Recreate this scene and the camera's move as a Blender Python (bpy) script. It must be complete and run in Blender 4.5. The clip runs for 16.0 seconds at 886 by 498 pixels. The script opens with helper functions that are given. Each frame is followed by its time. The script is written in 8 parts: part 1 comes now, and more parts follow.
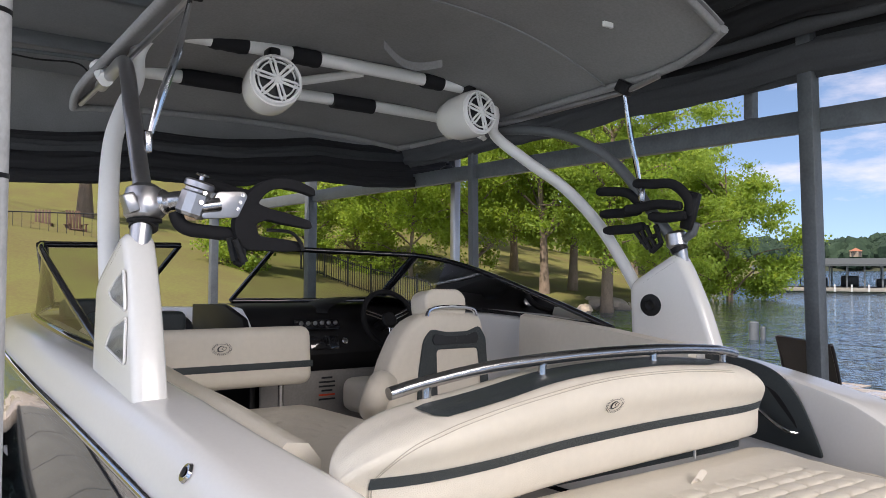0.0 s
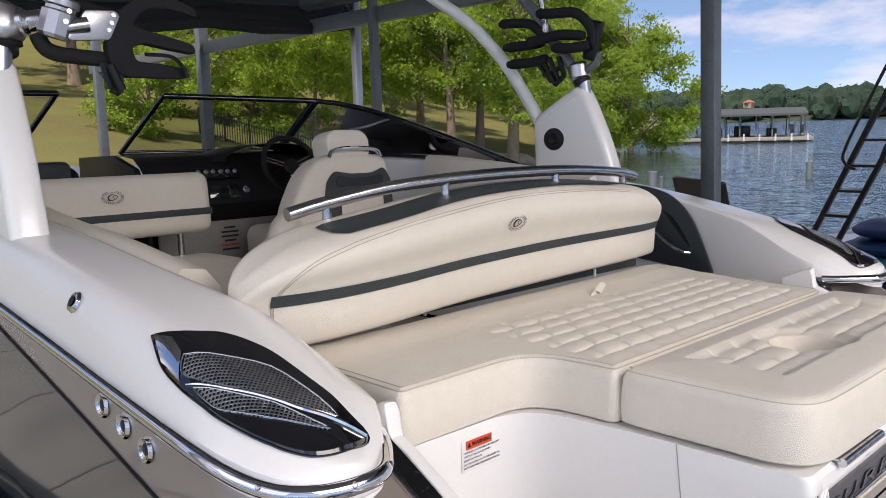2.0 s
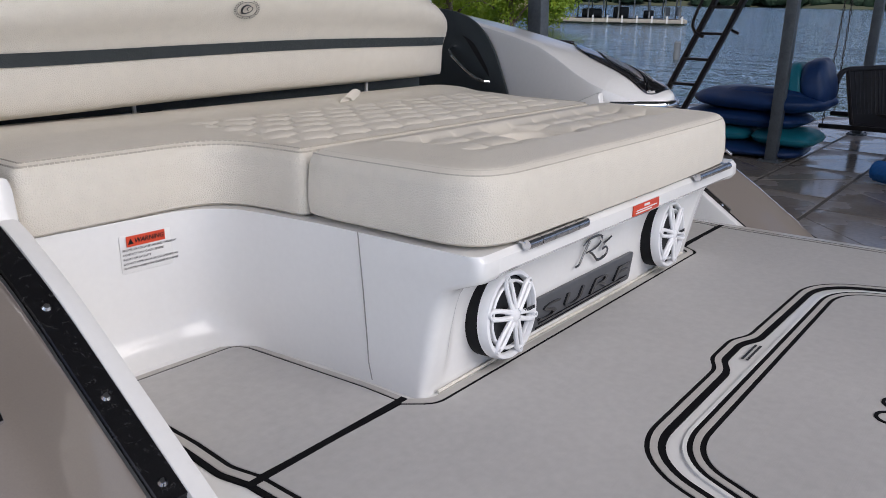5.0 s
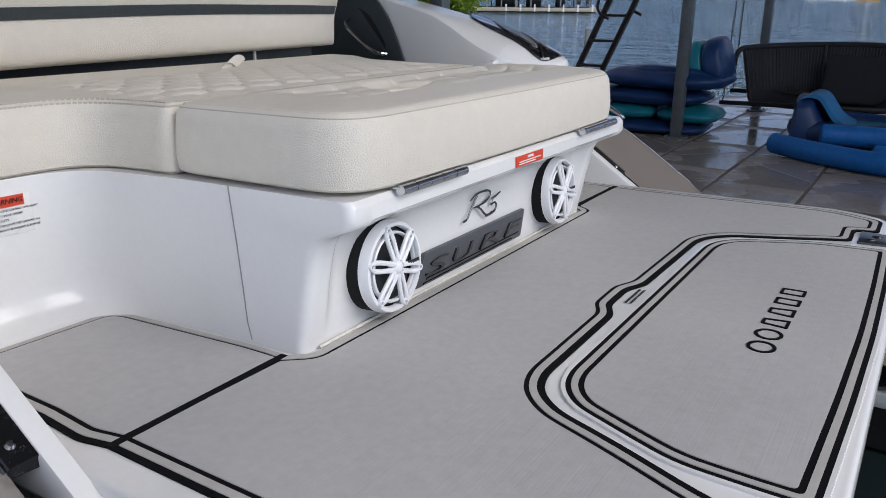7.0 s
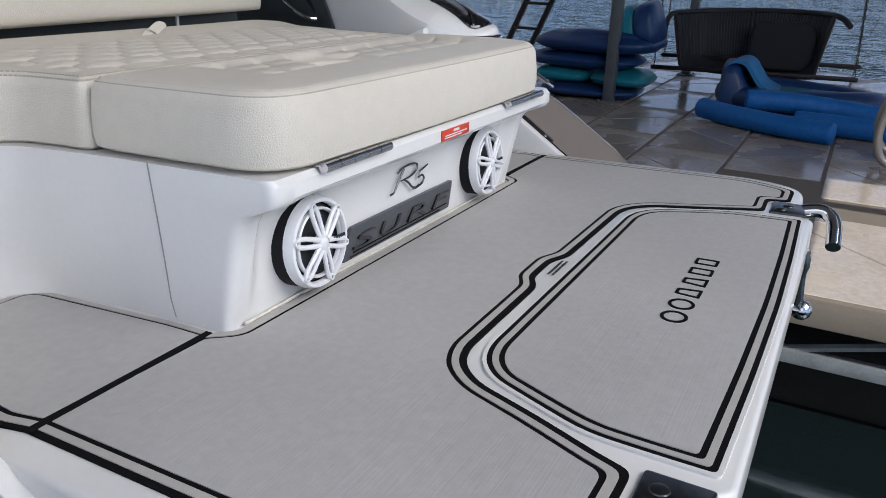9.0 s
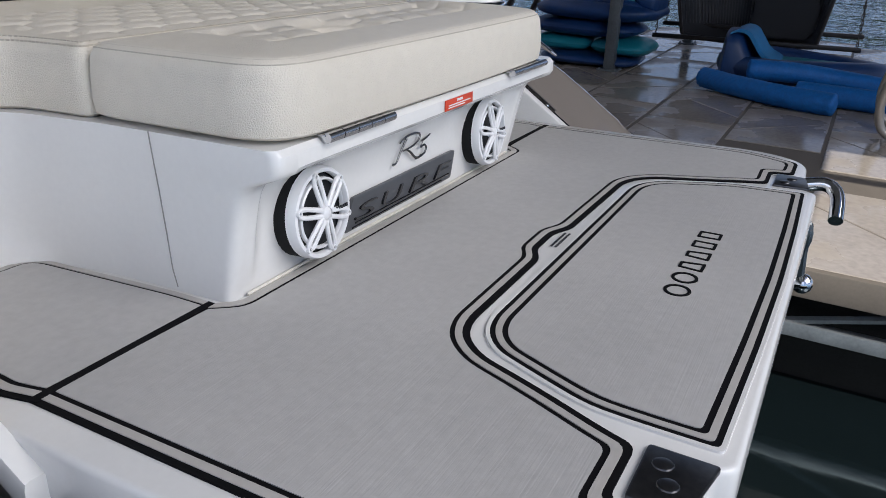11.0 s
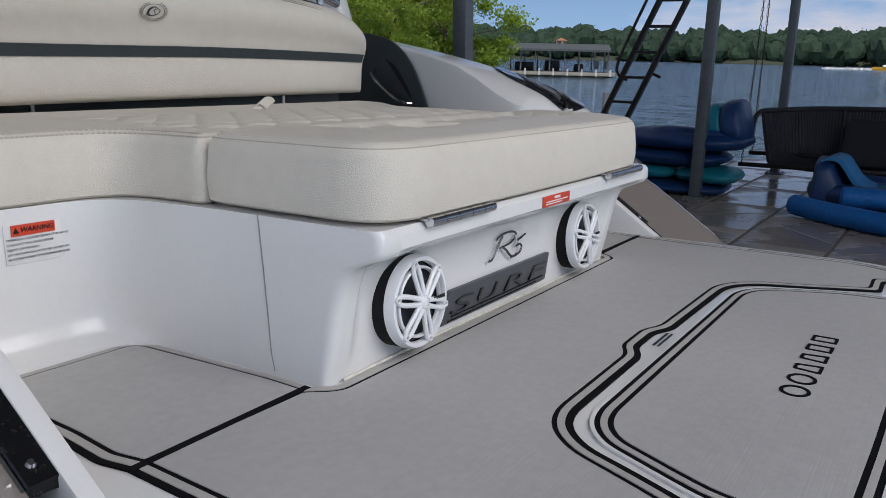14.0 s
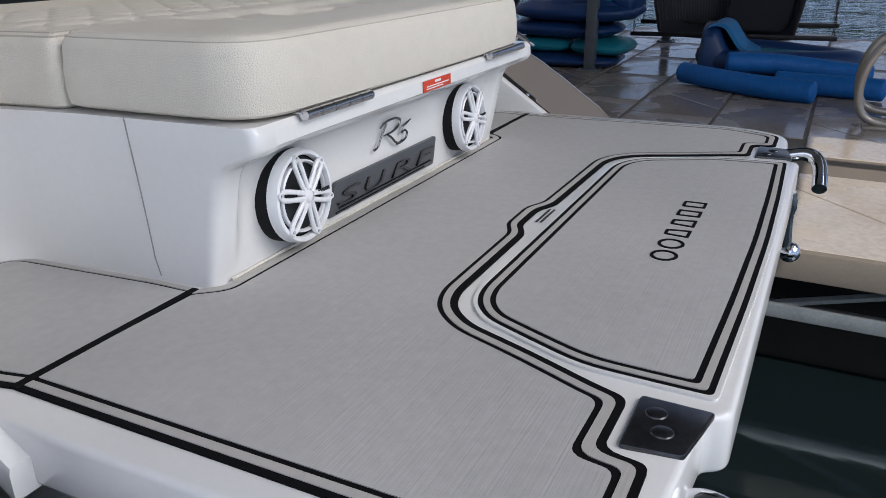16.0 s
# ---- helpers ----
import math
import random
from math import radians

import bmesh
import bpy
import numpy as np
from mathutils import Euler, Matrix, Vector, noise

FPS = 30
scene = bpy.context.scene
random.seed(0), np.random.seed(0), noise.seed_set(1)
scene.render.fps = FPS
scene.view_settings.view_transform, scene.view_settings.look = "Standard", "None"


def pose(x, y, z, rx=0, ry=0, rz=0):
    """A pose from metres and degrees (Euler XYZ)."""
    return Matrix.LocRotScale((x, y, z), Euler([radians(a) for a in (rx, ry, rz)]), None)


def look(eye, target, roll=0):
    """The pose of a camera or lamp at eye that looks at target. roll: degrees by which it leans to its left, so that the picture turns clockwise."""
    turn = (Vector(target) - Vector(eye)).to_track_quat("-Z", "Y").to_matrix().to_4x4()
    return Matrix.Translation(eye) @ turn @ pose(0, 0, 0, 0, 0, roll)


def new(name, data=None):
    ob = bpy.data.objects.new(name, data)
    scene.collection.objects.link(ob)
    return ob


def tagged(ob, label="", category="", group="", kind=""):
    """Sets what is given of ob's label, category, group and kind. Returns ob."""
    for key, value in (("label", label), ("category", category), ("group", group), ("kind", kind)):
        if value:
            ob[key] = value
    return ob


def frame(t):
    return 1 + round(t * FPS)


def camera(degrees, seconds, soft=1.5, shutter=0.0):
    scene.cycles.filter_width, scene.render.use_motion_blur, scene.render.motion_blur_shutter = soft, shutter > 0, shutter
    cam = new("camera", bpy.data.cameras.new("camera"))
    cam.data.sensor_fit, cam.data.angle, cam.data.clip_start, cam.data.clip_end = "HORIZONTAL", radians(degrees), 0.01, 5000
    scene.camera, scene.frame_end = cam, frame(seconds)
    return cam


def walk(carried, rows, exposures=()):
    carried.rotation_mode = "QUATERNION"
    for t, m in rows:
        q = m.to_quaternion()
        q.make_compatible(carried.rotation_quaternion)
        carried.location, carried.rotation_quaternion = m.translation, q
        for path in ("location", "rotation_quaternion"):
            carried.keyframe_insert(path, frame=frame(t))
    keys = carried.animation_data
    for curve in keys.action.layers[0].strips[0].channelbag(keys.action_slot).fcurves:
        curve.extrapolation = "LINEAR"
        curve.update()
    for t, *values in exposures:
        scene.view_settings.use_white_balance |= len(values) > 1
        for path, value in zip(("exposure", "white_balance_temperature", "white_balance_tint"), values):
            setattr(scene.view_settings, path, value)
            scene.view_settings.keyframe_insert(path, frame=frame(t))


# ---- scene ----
cam = camera(58.9, 16.0, 0.75)
K = 1.1  # true length of one unit of the boat's plan
TRIM = pose(0, 0, 0, -1.2, 0.82, 0)  # the boat sits a touch bow down on its lift
PATH = [
    (0, (-1.69, -0.565, 0.837), (-0.492, 1.033, 0.932), -0.0),
    (0.5, (-1.669, -0.548, 0.793), (-0.447, 1.035, 0.817), -1.1),
    (1, (-1.686, -0.535, 0.762), (-0.405, 0.998, 0.679), -1.6),
    (1.5, (-1.68, -0.532, 0.764), (-0.345, 0.946, 0.581), -1.7),
    (2, (-1.646, -0.539, 0.739), (-0.285, 0.904, 0.48), -1.8),
    (2.5, (-1.639, -0.543, 0.698), (-0.29, 0.902, 0.395), -1.6),
    (3, (-1.635, -0.528, 0.675), (-0.294, 0.914, 0.324), -1.2),
    (3.5, (-1.575, -0.517, 0.667), (-0.223, 0.895, 0.248), -0.5),
    (4, (-1.457, -0.567, 0.612), (-0.074, 0.802, 0.15), 0.2),
    (4.5, (-1.354, -0.624, 0.56), (0.092, 0.661, 0.053), 0.6),
    (5, (-1.299, -0.664, 0.532), (0.212, 0.519, -0.03), 0.5),
    (5.2, (-1.278, -0.674, 0.52), (0.251, 0.483, -0.049), 0.3),
    (7.3, (-1.258, -0.72, 0.463), (0.373, 0.271, -0.136), -0.0),
    (7.5, (-1.267, -0.713, 0.46), (0.372, 0.253, -0.157), 0.2),
    (8, (-1.265, -0.718, 0.453), (0.38, 0.214, -0.202), 0.3),
    (8.5, (-1.264, -0.737, 0.469), (0.392, 0.165, -0.198), 0.5),
    (9, (-1.255, -0.741, 0.492), (0.414, 0.132, -0.182), 0.8),
    (11.3, (-1.252, -0.722, 0.495), (0.394, 0.129, -0.258), 1.4),
    (11.5, (-1.257, -0.718, 0.486), (0.393, 0.152, -0.234), 1.4),
    (12, (-1.255, -0.721, 0.444), (0.389, 0.249, -0.154), 1.2),
    (12.5, (-1.253, -0.712, 0.421), (0.382, 0.318, -0.094), 1.0),
    (13, (-1.25, -0.711, 0.434), (0.378, 0.355, -0.028), 0.9),
    (13.5, (-1.254, -0.71, 0.434), (0.372, 0.368, -0.008), 0.6),
    (14, (-1.27, -0.706, 0.431), (0.357, 0.372, -0.006), 0.7),
    (14.5, (-1.269, -0.708, 0.433), (0.358, 0.373, 0.001), 1.0),
    (15, (-1.263, -0.714, 0.441), (0.362, 0.345, -0.048), 0.2),
    (15.5, (-1.26, -0.738, 0.441), (0.391, 0.188, -0.204), -1.2),
    (16, (-1.26, -0.743, 0.441), (0.408, 0.093, -0.279), -1.2),
]
walk(cam, [(t, TRIM @ look(K * Vector(eye), K * Vector(target), roll)) for t, eye, target, roll in PATH],
     exposures=[(0.0, 0.50, 6900, 16), (1.0, 0.38, 6880, 16), (2.0, 0.27, 6830, 17), (3.0, 0.25, 6780, 17), (4.0, 0.16, 6670, 16), (5.0, -0.10, 6450, 15), (8.5, -0.06, 6270, 12), (11.5, -0.18, 6270, 12), (12.5, -0.29, 6260, 12), (14.5, -0.40, 6260, 12), (15.5, -0.26, 6270, 12), (16.0, -0.18, 6270, 12)])
# ---- light ----
world = bpy.data.worlds.new("sky")
scene.world = world
world.use_nodes = True
wn = world.node_tree.nodes
wl = world.node_tree.links
bg = wn["Background"]
sky = wn.new("ShaderNodeTexSky")
sky.sky_type = "NISHITA"
sky.sun_disc = False
SUN_EL, SUN_AZ = 60.0, 246.0
sky.sun_elevation, sky.sun_rotation = radians(SUN_EL), radians(SUN_AZ)
sky.air_density, sky.dust_density, sky.ozone_density = 0.8, 0.1, 2.6
geo = wn.new("ShaderNodeTexCoord")
stretch = wn.new("ShaderNodeMapping")
stretch.inputs["Scale"].default_value = (3.0, 3.0, 11.0)
cloud = wn.new("ShaderNodeTexNoise")
cloud.inputs["Scale"].default_value, cloud.inputs["Detail"].default_value, cloud.inputs["Roughness"].default_value = 1.0, 7.0, 0.58
ramp = wn.new("ShaderNodeValToRGB")
ramp.color_ramp.elements[0].position, ramp.color_ramp.elements[1].position = 0.455, 0.66
mixc = wn.new("ShaderNodeMix")
mixc.data_type = "RGBA"
mixc.inputs["B"].default_value = (7.0, 6.6, 6.8, 1)
lift = wn.new("ShaderNodeMapping")
lift.inputs["Location"].default_value, lift.inputs["Scale"].default_value = (0, 0, 0.10), (1, 1, 0.9)
wl.new(geo.outputs["Generated"], lift.inputs["Vector"])
wl.new(lift.outputs["Vector"], sky.inputs["Vector"])
wl.new(geo.outputs["Generated"], stretch.inputs["Vector"])
wl.new(stretch.outputs["Vector"], cloud.inputs["Vector"])
wl.new(cloud.outputs["Fac"], ramp.inputs["Fac"])
wl.new(ramp.outputs["Color"], mixc.inputs["Factor"])
wl.new(sky.outputs["Color"], mixc.inputs["A"])
wl.new(mixc.outputs["Result"], bg.inputs["Color"])
bg.inputs["Strength"].default_value = 0.13
sun = new("sun", bpy.data.lights.new("sun", "SUN"))
sun.data.energy, sun.data.angle, sun.data.color = 5.0, radians(0.6), (1.0, 0.95, 0.86)
sa, se = radians(SUN_AZ), radians(SUN_EL)
sun.matrix_world = look((0, 0, 0), (-math.sin(sa) * math.cos(se), -math.cos(sa) * math.cos(se), -math.sin(se)))

# added fill lamps, boosting daylight from the boat house's open stern and port sides
for name, eye, aim, w, h, power in (("stern_fill", (0.3, -6.6, 5.0), (0.2, 1.6, 0.3), 9.0, 4.5, 690.0), ("port_fill", (-7.5, 0.5, 3.4), (0.0, 1.2, 0.3), 9.0, 4.0, 70.0)):
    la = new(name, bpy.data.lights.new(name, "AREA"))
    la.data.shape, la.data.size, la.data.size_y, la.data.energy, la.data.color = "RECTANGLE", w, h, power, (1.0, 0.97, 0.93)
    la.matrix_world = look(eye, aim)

# ---- materials ----


def mat(name, base, rough=0.5, metal=0.0, var=0.12, scale=6.0, fine=90.0, bump=0.0, bump_scale=300.0, coat=0.0, spec=0.5, other=None, stretch_=(1, 1, 1), rand=0.0):
    """A surface with two scales of colour variation, roughness variation and a fine relief."""
    m = bpy.data.materials.new(name)
    m.use_nodes = True
    n, k = m.node_tree.nodes, m.node_tree.links
    p = n["Principled BSDF"]
    tc = n.new("ShaderNodeTexCoord")
    mp = n.new("ShaderNodeMapping")
    mp.inputs["Scale"].default_value = stretch_
    k.new(tc.outputs["Object"], mp.inputs["Vector"])
    big = n.new("ShaderNodeTexNoise")
    big.inputs["Scale"].default_value, big.inputs["Detail"].default_value = scale, 4
    small = n.new("ShaderNodeTexNoise")
    small.inputs["Scale"].default_value, small.inputs["Detail"].default_value = fine, 3
    k.new(mp.outputs["Vector"], big.inputs["Vector"])
    k.new(mp.outputs["Vector"], small.inputs["Vector"])
    add = n.new("ShaderNodeMath")
    add.operation = "MULTIPLY_ADD"
    k.new(small.outputs["Fac"], add.inputs[0])
    add.inputs[1].default_value = 0.45
    half = n.new("ShaderNodeMath")
    half.operation = "MULTIPLY"
    half.inputs[1].default_value = 0.55
    k.new(big.outputs["Fac"], half.inputs[0])
    k.new(half.outputs[0], add.inputs[2])
    fac = add.outputs[0]
    if rand:
        oi = n.new("ShaderNodeObjectInfo")
        rm = n.new("ShaderNodeMath")
        rm.operation = "MULTIPLY_ADD"
        k.new(oi.outputs["Random"], rm.inputs[0])
        rm.inputs[1].default_value = rand
        k.new(fac, rm.inputs[2])
        fac = rm.outputs[0]
    cr = n.new("ShaderNodeValToRGB")
    lo = [c * (1 - var) for c in base] if other is None else list(other)
    hi = [min(1, c * (1 + var)) for c in base]
    cr.color_ramp.elements[0].position, cr.color_ramp.elements[1].position = 0.3, 0.7
    cr.color_ramp.elements[0].color, cr.color_ramp.elements[1].color = (*lo, 1), (*hi, 1)
    k.new(fac, cr.inputs["Fac"])
    k.new(cr.outputs["Color"], p.inputs["Base Color"])
    rr = n.new("ShaderNodeMapRange")
    rr.inputs["To Min"].default_value, rr.inputs["To Max"].default_value = max(0.02, rough * 0.85), min(1, rough * 1.15)
    k.new(big.outputs["Fac"], rr.inputs["Value"])
    k.new(rr.outputs["Result"], p.inputs["Roughness"])
    p.inputs["Metallic"].default_value = metal
    p.inputs["Specular IOR Level"].default_value = spec
    if coat:
        p.inputs["Coat Weight"].default_value, p.inputs["Coat Roughness"].default_value = coat, 0.04
    if bump:
        bn = n.new("ShaderNodeTexNoise")
        bn.inputs["Scale"].default_value, bn.inputs["Detail"].default_value = bump_scale, 2
        k.new(mp.outputs["Vector"], bn.inputs["Vector"])
        b = n.new("ShaderNodeBump")
        b.inputs["Strength"].default_value, b.inputs["Distance"].default_value = bump, 0.002
        k.new(bn.outputs["Fac"], b.inputs["Height"])
        k.new(b.outputs["Normal"], p.inputs["Normal"])
    return m


def vinyl(name, base):
    """Upholstery vinyl with a pebbled leather grain."""
    m = mat(name, base, rough=0.42, var=0.05, scale=3.0, fine=40.0, spec=0.4)
    n, k = m.node_tree.nodes, m.node_tree.links
    vo = n.new("ShaderNodeTexVoronoi")
    vo.inputs["Scale"].default_value = 260.0
    vo.feature = "DISTANCE_TO_EDGE"
    tc = n.new("ShaderNodeTexCoord")
    k.new(tc.outputs["Object"], vo.inputs["Vector"])
    b = n.new("ShaderNodeBump")
    crease = n.new("ShaderNodeMapRange")
    crease.inputs["From Max"].default_value = 0.22
    k.new(vo.outputs["Distance"], crease.inputs["Value"])
    b.inputs["Strength"].default_value, b.inputs["Distance"].default_value = 0.65, 0.0009
    k.new(crease.outputs["Result"], b.inputs["Height"])
    k.new(b.outputs["Normal"], n["Principled BSDF"].inputs["Normal"])
    return m


GEL = mat("white_gelcoat", (0.785, 0.775, 0.75), rough=0.2, var=0.025, scale=2.0, coat=0.35)
TAUPE = mat("taupe_gelcoat", (0.235, 0.205, 0.18), rough=0.16, var=0.06, scale=2.0, fine=400, coat=1.0)
GRAPH = mat("graphite_gelcoat", (0.03, 0.041, 0.046), rough=0.08, var=0.1, scale=2.0, coat=1.0)
CREAM = vinyl("cream_vinyl", (0.72, 0.666, 0.569))
STRIPE = vinyl("charcoal_vinyl", (0.036, 0.045, 0.048))
STITCH = mat("stitch_thread", (0.47, 0.425, 0.35), rough=0.8)
CHROME = mat("chrome", (0.78, 0.78, 0.80), rough=0.06, metal=1.0, var=0.03)
STEEL = mat("stainless_steel", (0.55, 0.55, 0.56), rough=0.22, metal=1.0, var=0.06)
ALU = mat("brushed_aluminium", (0.46, 0.46, 0.475), rough=0.32, metal=1.0, var=0.08)
BLACK = mat("black_plastic", (0.012, 0.012, 0.013), rough=0.4, var=0.2, spec=0.25)
GLOSSB = mat("gloss_black", (0.008, 0.008, 0.01), rough=0.06, var=0.3, scale=30, coat=1.0)
HINGE = mat("dark_steel", (0.10, 0.10, 0.105), rough=0.3, metal=0.9, var=0.3, scale=25)
SPECK = mat("speckled_black", (0.055, 0.055, 0.055), rough=0.22, var=0.1, scale=90, fine=420, other=(0.006, 0.006, 0.007))
for el, pos in zip(SPECK.node_tree.nodes["Color Ramp"].color_ramp.elements, (0.56, 0.80)):
    el.position = pos
SEAL = mat("aged_sealant", (0.70, 0.66, 0.57), rough=0.5, var=0.25, scale=14)
RUBBER = mat("black_rubber", (0.012, 0.012, 0.013), rough=0.7, var=0.2, spec=0.15)
FOAM = mat("black_foam", (0.018, 0.018, 0.02), rough=0.85, spec=0.15, bump=0.3, bump_scale=400)
POWDER = mat("white_powder_coat", (0.74, 0.74, 0.73), rough=0.3, var=0.03)
PLASTW = mat("white_plastic", (0.80, 0.80, 0.80), rough=0.3, var=0.03)
CARBON = mat("dark_cowl", (0.028, 0.03, 0.033), rough=0.4, var=0.2, spec=0.3)
CANVAS = mat("charcoal_canvas", (0.235, 0.235, 0.238), rough=0.9, var=0.18, scale=2.5, bump=0.3, bump_scale=700)
CANVASB = mat("black_canvas", (0.045, 0.047, 0.05), rough=0.85, var=0.3, scale=3, bump=0.4, bump_scale=400)
CANVAS2 = mat("slate_canvas", (0.22, 0.227, 0.238), rough=0.9, var=0.2, scale=2.0, bump=0.3, bump_scale=500)
CANVAS3 = mat("grey_curtain_canvas", (0.062, 0.065, 0.07), rough=0.85, var=0.2, scale=2.0, bump=0.3, bump_scale=500)
BLACKC = mat("soft_black_canvas", (0.012, 0.012, 0.014), rough=0.8, var=0.3, scale=3, bump=0.4, bump_scale=400)
CARPET = mat("grey_deck_mat", (0.28, 0.265, 0.25), rough=0.9, var=0.15)
RED = mat("red_label", (0.62, 0.06, 0.02), rough=0.4, var=0.05)
PAPERW = mat("white_label", (0.78, 0.78, 0.76), rough=0.45, var=0.03)
INK = mat("black_ink", (0.012, 0.012, 0.013), rough=0.5, spec=0.2)
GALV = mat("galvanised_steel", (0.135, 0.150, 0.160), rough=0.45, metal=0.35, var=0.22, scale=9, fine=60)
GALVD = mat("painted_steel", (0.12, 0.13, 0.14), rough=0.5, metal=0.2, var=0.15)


def glass(name, tint, rough=0.0):
    m = bpy.data.materials.new(name)
    m.use_nodes = True
    n, k = m.node_tree.nodes, m.node_tree.links
    n.remove(n["Principled BSDF"])
    tr, gl, mx = n.new("ShaderNodeBsdfTransparent"), n.new("ShaderNodeBsdfGlossy"), n.new("ShaderNodeMixShader")
    fr = n.new("ShaderNodeFresnel")
    fr.inputs["IOR"].default_value = 1.45
    tr.inputs["Color"].default_value = (*tint, 1)
    gl.inputs["Roughness"].default_value = 0.02
    k.new(fr.outputs["Fac"], mx.inputs["Fac"])
    k.new(tr.outputs["BSDF"], mx.inputs[1])
    k.new(gl.outputs["BSDF"], mx.inputs[2])
    k.new(mx.outputs["Shader"], n["Material Output"].inputs["Surface"])
    return m


GLASS = glass("tinted_glass", (0.70, 0.73, 0.70))


def mat_foam(name, base, angle=0.0):
    """Swim-deck foam with fine brushed grooves along the boat."""
    m = mat(name, base, rough=0.6, var=0.10, scale=2.5, fine=60.0)
    n, k = m.node_tree.nodes, m.node_tree.links
    tc = n.new("ShaderNodeTexCoord")
    mp = n.new("ShaderNodeMapping")
    mp.inputs["Rotation"].default_value = (0, 0, angle)
    mp.inputs["Scale"].default_value = (5, 380, 1)
    no = n.new("ShaderNodeTexNoise")
    no.inputs["Scale"].default_value, no.inputs["Detail"].default_value = 1.0, 2
    b = n.new("ShaderNodeBump")
    b.inputs["Strength"].default_value, b.inputs["Distance"].default_value = 0.3, 0.002
    k.new(tc.outputs["Object"], mp.inputs["Vector"])
    k.new(mp.outputs["Vector"], no.inputs["Vector"])
    k.new(no.outputs["Fac"], b.inputs["Height"])
    k.new(b.outputs["Normal"], n["Principled BSDF"].inputs["Normal"])
    return m


MATG = mat_foam("grey_foam_mat", (0.465, 0.452, 0.435))
MATL = mat_foam("light_foam_border", (0.47, 0.445, 0.415))
MATB = mat("black_foam_line", (0.006, 0.006, 0.007), rough=0.8, spec=0.08)


def mesh_grille(name):
    """Woven steel mesh with dark gaps, by a diagonal lattice."""
    m = mat(name, (0.42, 0.42, 0.42), rough=0.3, metal=1.0)
    n, k = m.node_tree.nodes, m.node_tree.links
    p = n["Principled BSDF"]
    tc = n.new("ShaderNodeTexCoord")
    fac = None
    for a in (0.785, -0.785):
        mp = n.new("ShaderNodeMapping")
        mp.inputs["Rotation"].default_value = (0, 0, a)
        w = n.new("ShaderNodeTexWave")
        w.inputs["Scale"].default_value = 46.0
        k.new(tc.outputs["Object"], mp.inputs["Vector"])
        k.new(mp.outputs["Vector"], w.inputs["Vector"])
        if fac is None:
            fac = w.outputs["Fac"]
        else:
            mx = n.new("ShaderNodeMath")
            mx.operation = "MAXIMUM"
            k.new(fac, mx.inputs[0])
            k.new(w.outputs["Fac"], mx.inputs[1])
            fac = mx.outputs[0]
    cr = n.new("ShaderNodeValToRGB")
    cr.color_ramp.elements[0].position, cr.color_ramp.elements[1].position = 0.60, 0.78
    cr.color_ramp.elements[0].color, cr.color_ramp.elements[1].color = (0.01, 0.01, 0.01, 1), (0.5, 0.5, 0.5, 1)
    k.new(fac, cr.inputs["Fac"])
    k.new(cr.outputs["Color"], p.inputs["Base Color"])
    b = n.new("ShaderNodeBump")
    b.inputs["Strength"].default_value, b.inputs["Distance"].default_value = 1.0, 0.003
    k.new(fac, b.inputs["Height"])
    k.new(b.outputs["Normal"], p.inputs["Normal"])
    return m


MESHG = mesh_grille("woven_steel_mesh")

# ---- building helpers ----
BOAT = TRIM @ Matrix.Scale(K, 4)
SHORE = Matrix.Identity(4)
# the floating dock heels by half a degree
HEEL = TRIM @ pose(0, 0, 0, -1.2, 0.35, 0).inverted()
FRAME = [BOAT]
ORIGIN = {}


def thing(name, loc, label, category, group="", kind=""):
    ob = new(name)
    at = FRAME[0] @ Vector(loc)
    ob.location = at
    ob.empty_display_size = 0.05
    ORIGIN[ob] = at
    return tagged(ob, label, category, group, kind)


def link_mesh(name, bm, material, at, angle=32, flat=False):
    bmesh.ops.recalc_face_normals(bm, faces=bm.faces)
    bm.transform(Matrix.Translation(-at) @ FRAME[0])
    me = bpy.data.meshes.new(name)
    bm.to_mesh(me)
    bm.free()
    me.materials.append(material)
    if not flat:
        me.shade_smooth()
        me.set_sharp_from_angle(angle=radians(angle))
    return new(name, me)


def part(name, bm, material, parent, label="", angle=32, flat=False):
    at = ORIGIN[parent]
    ob = link_mesh(name, bm, material, at, angle, flat)
    ob.parent = parent
    ORIGIN[ob] = at
    return tagged(ob, label)


def solo(name, bm, material, loc, label, category, group="", kind="", angle=32, flat=False):
    at = FRAME[0] @ Vector(loc)
    ob = link_mesh(name, bm, material, at, angle, flat)
    ob.location = at
    ORIGIN[ob] = at
    return tagged(ob, label, category, group, kind)


def B():
    return bmesh.new()


def spline(pts, n=8):
    """A smooth line through the points."""
    p = [Vector(q) for q in pts]
    p = [2 * p[0] - p[1]] + p + [2 * p[-1] - p[-2]]
    out = []
    for i in range(1, len(p) - 2):
        a, b, c, d = p[i - 1], p[i], p[i + 1], p[i + 2]
        for j in range(n):
            t = j / n
            out.append(0.5 * (2 * b + (c - a) * t + (2 * a - 5 * b + 4 * c - d) * t * t + (3 * b - a - 3 * c + d) * t ** 3))
    return out + [p[-2]]


def loft(bm, rings, closed=True, caps=True):
    """A skin over rings of equally many points."""
    rows = [[bm.verts.new(v) for v in r] for r in rings]
    for a, b in zip(rows, rows[1:]):
        n = len(a)
        for i in range(n if closed else n - 1):
            j = (i + 1) % n
            q = [a[i], a[j], b[j], b[i]]
            if len({v.co.to_tuple(6) for v in q}) >= 3:
                try:
                    bm.faces.new(q)
                except ValueError:
                    pass
    if caps and closed:
        for r in (rows[0], rows[-1]):
            try:
                bm.faces.new(r)
            except ValueError:
                pass
    return bm


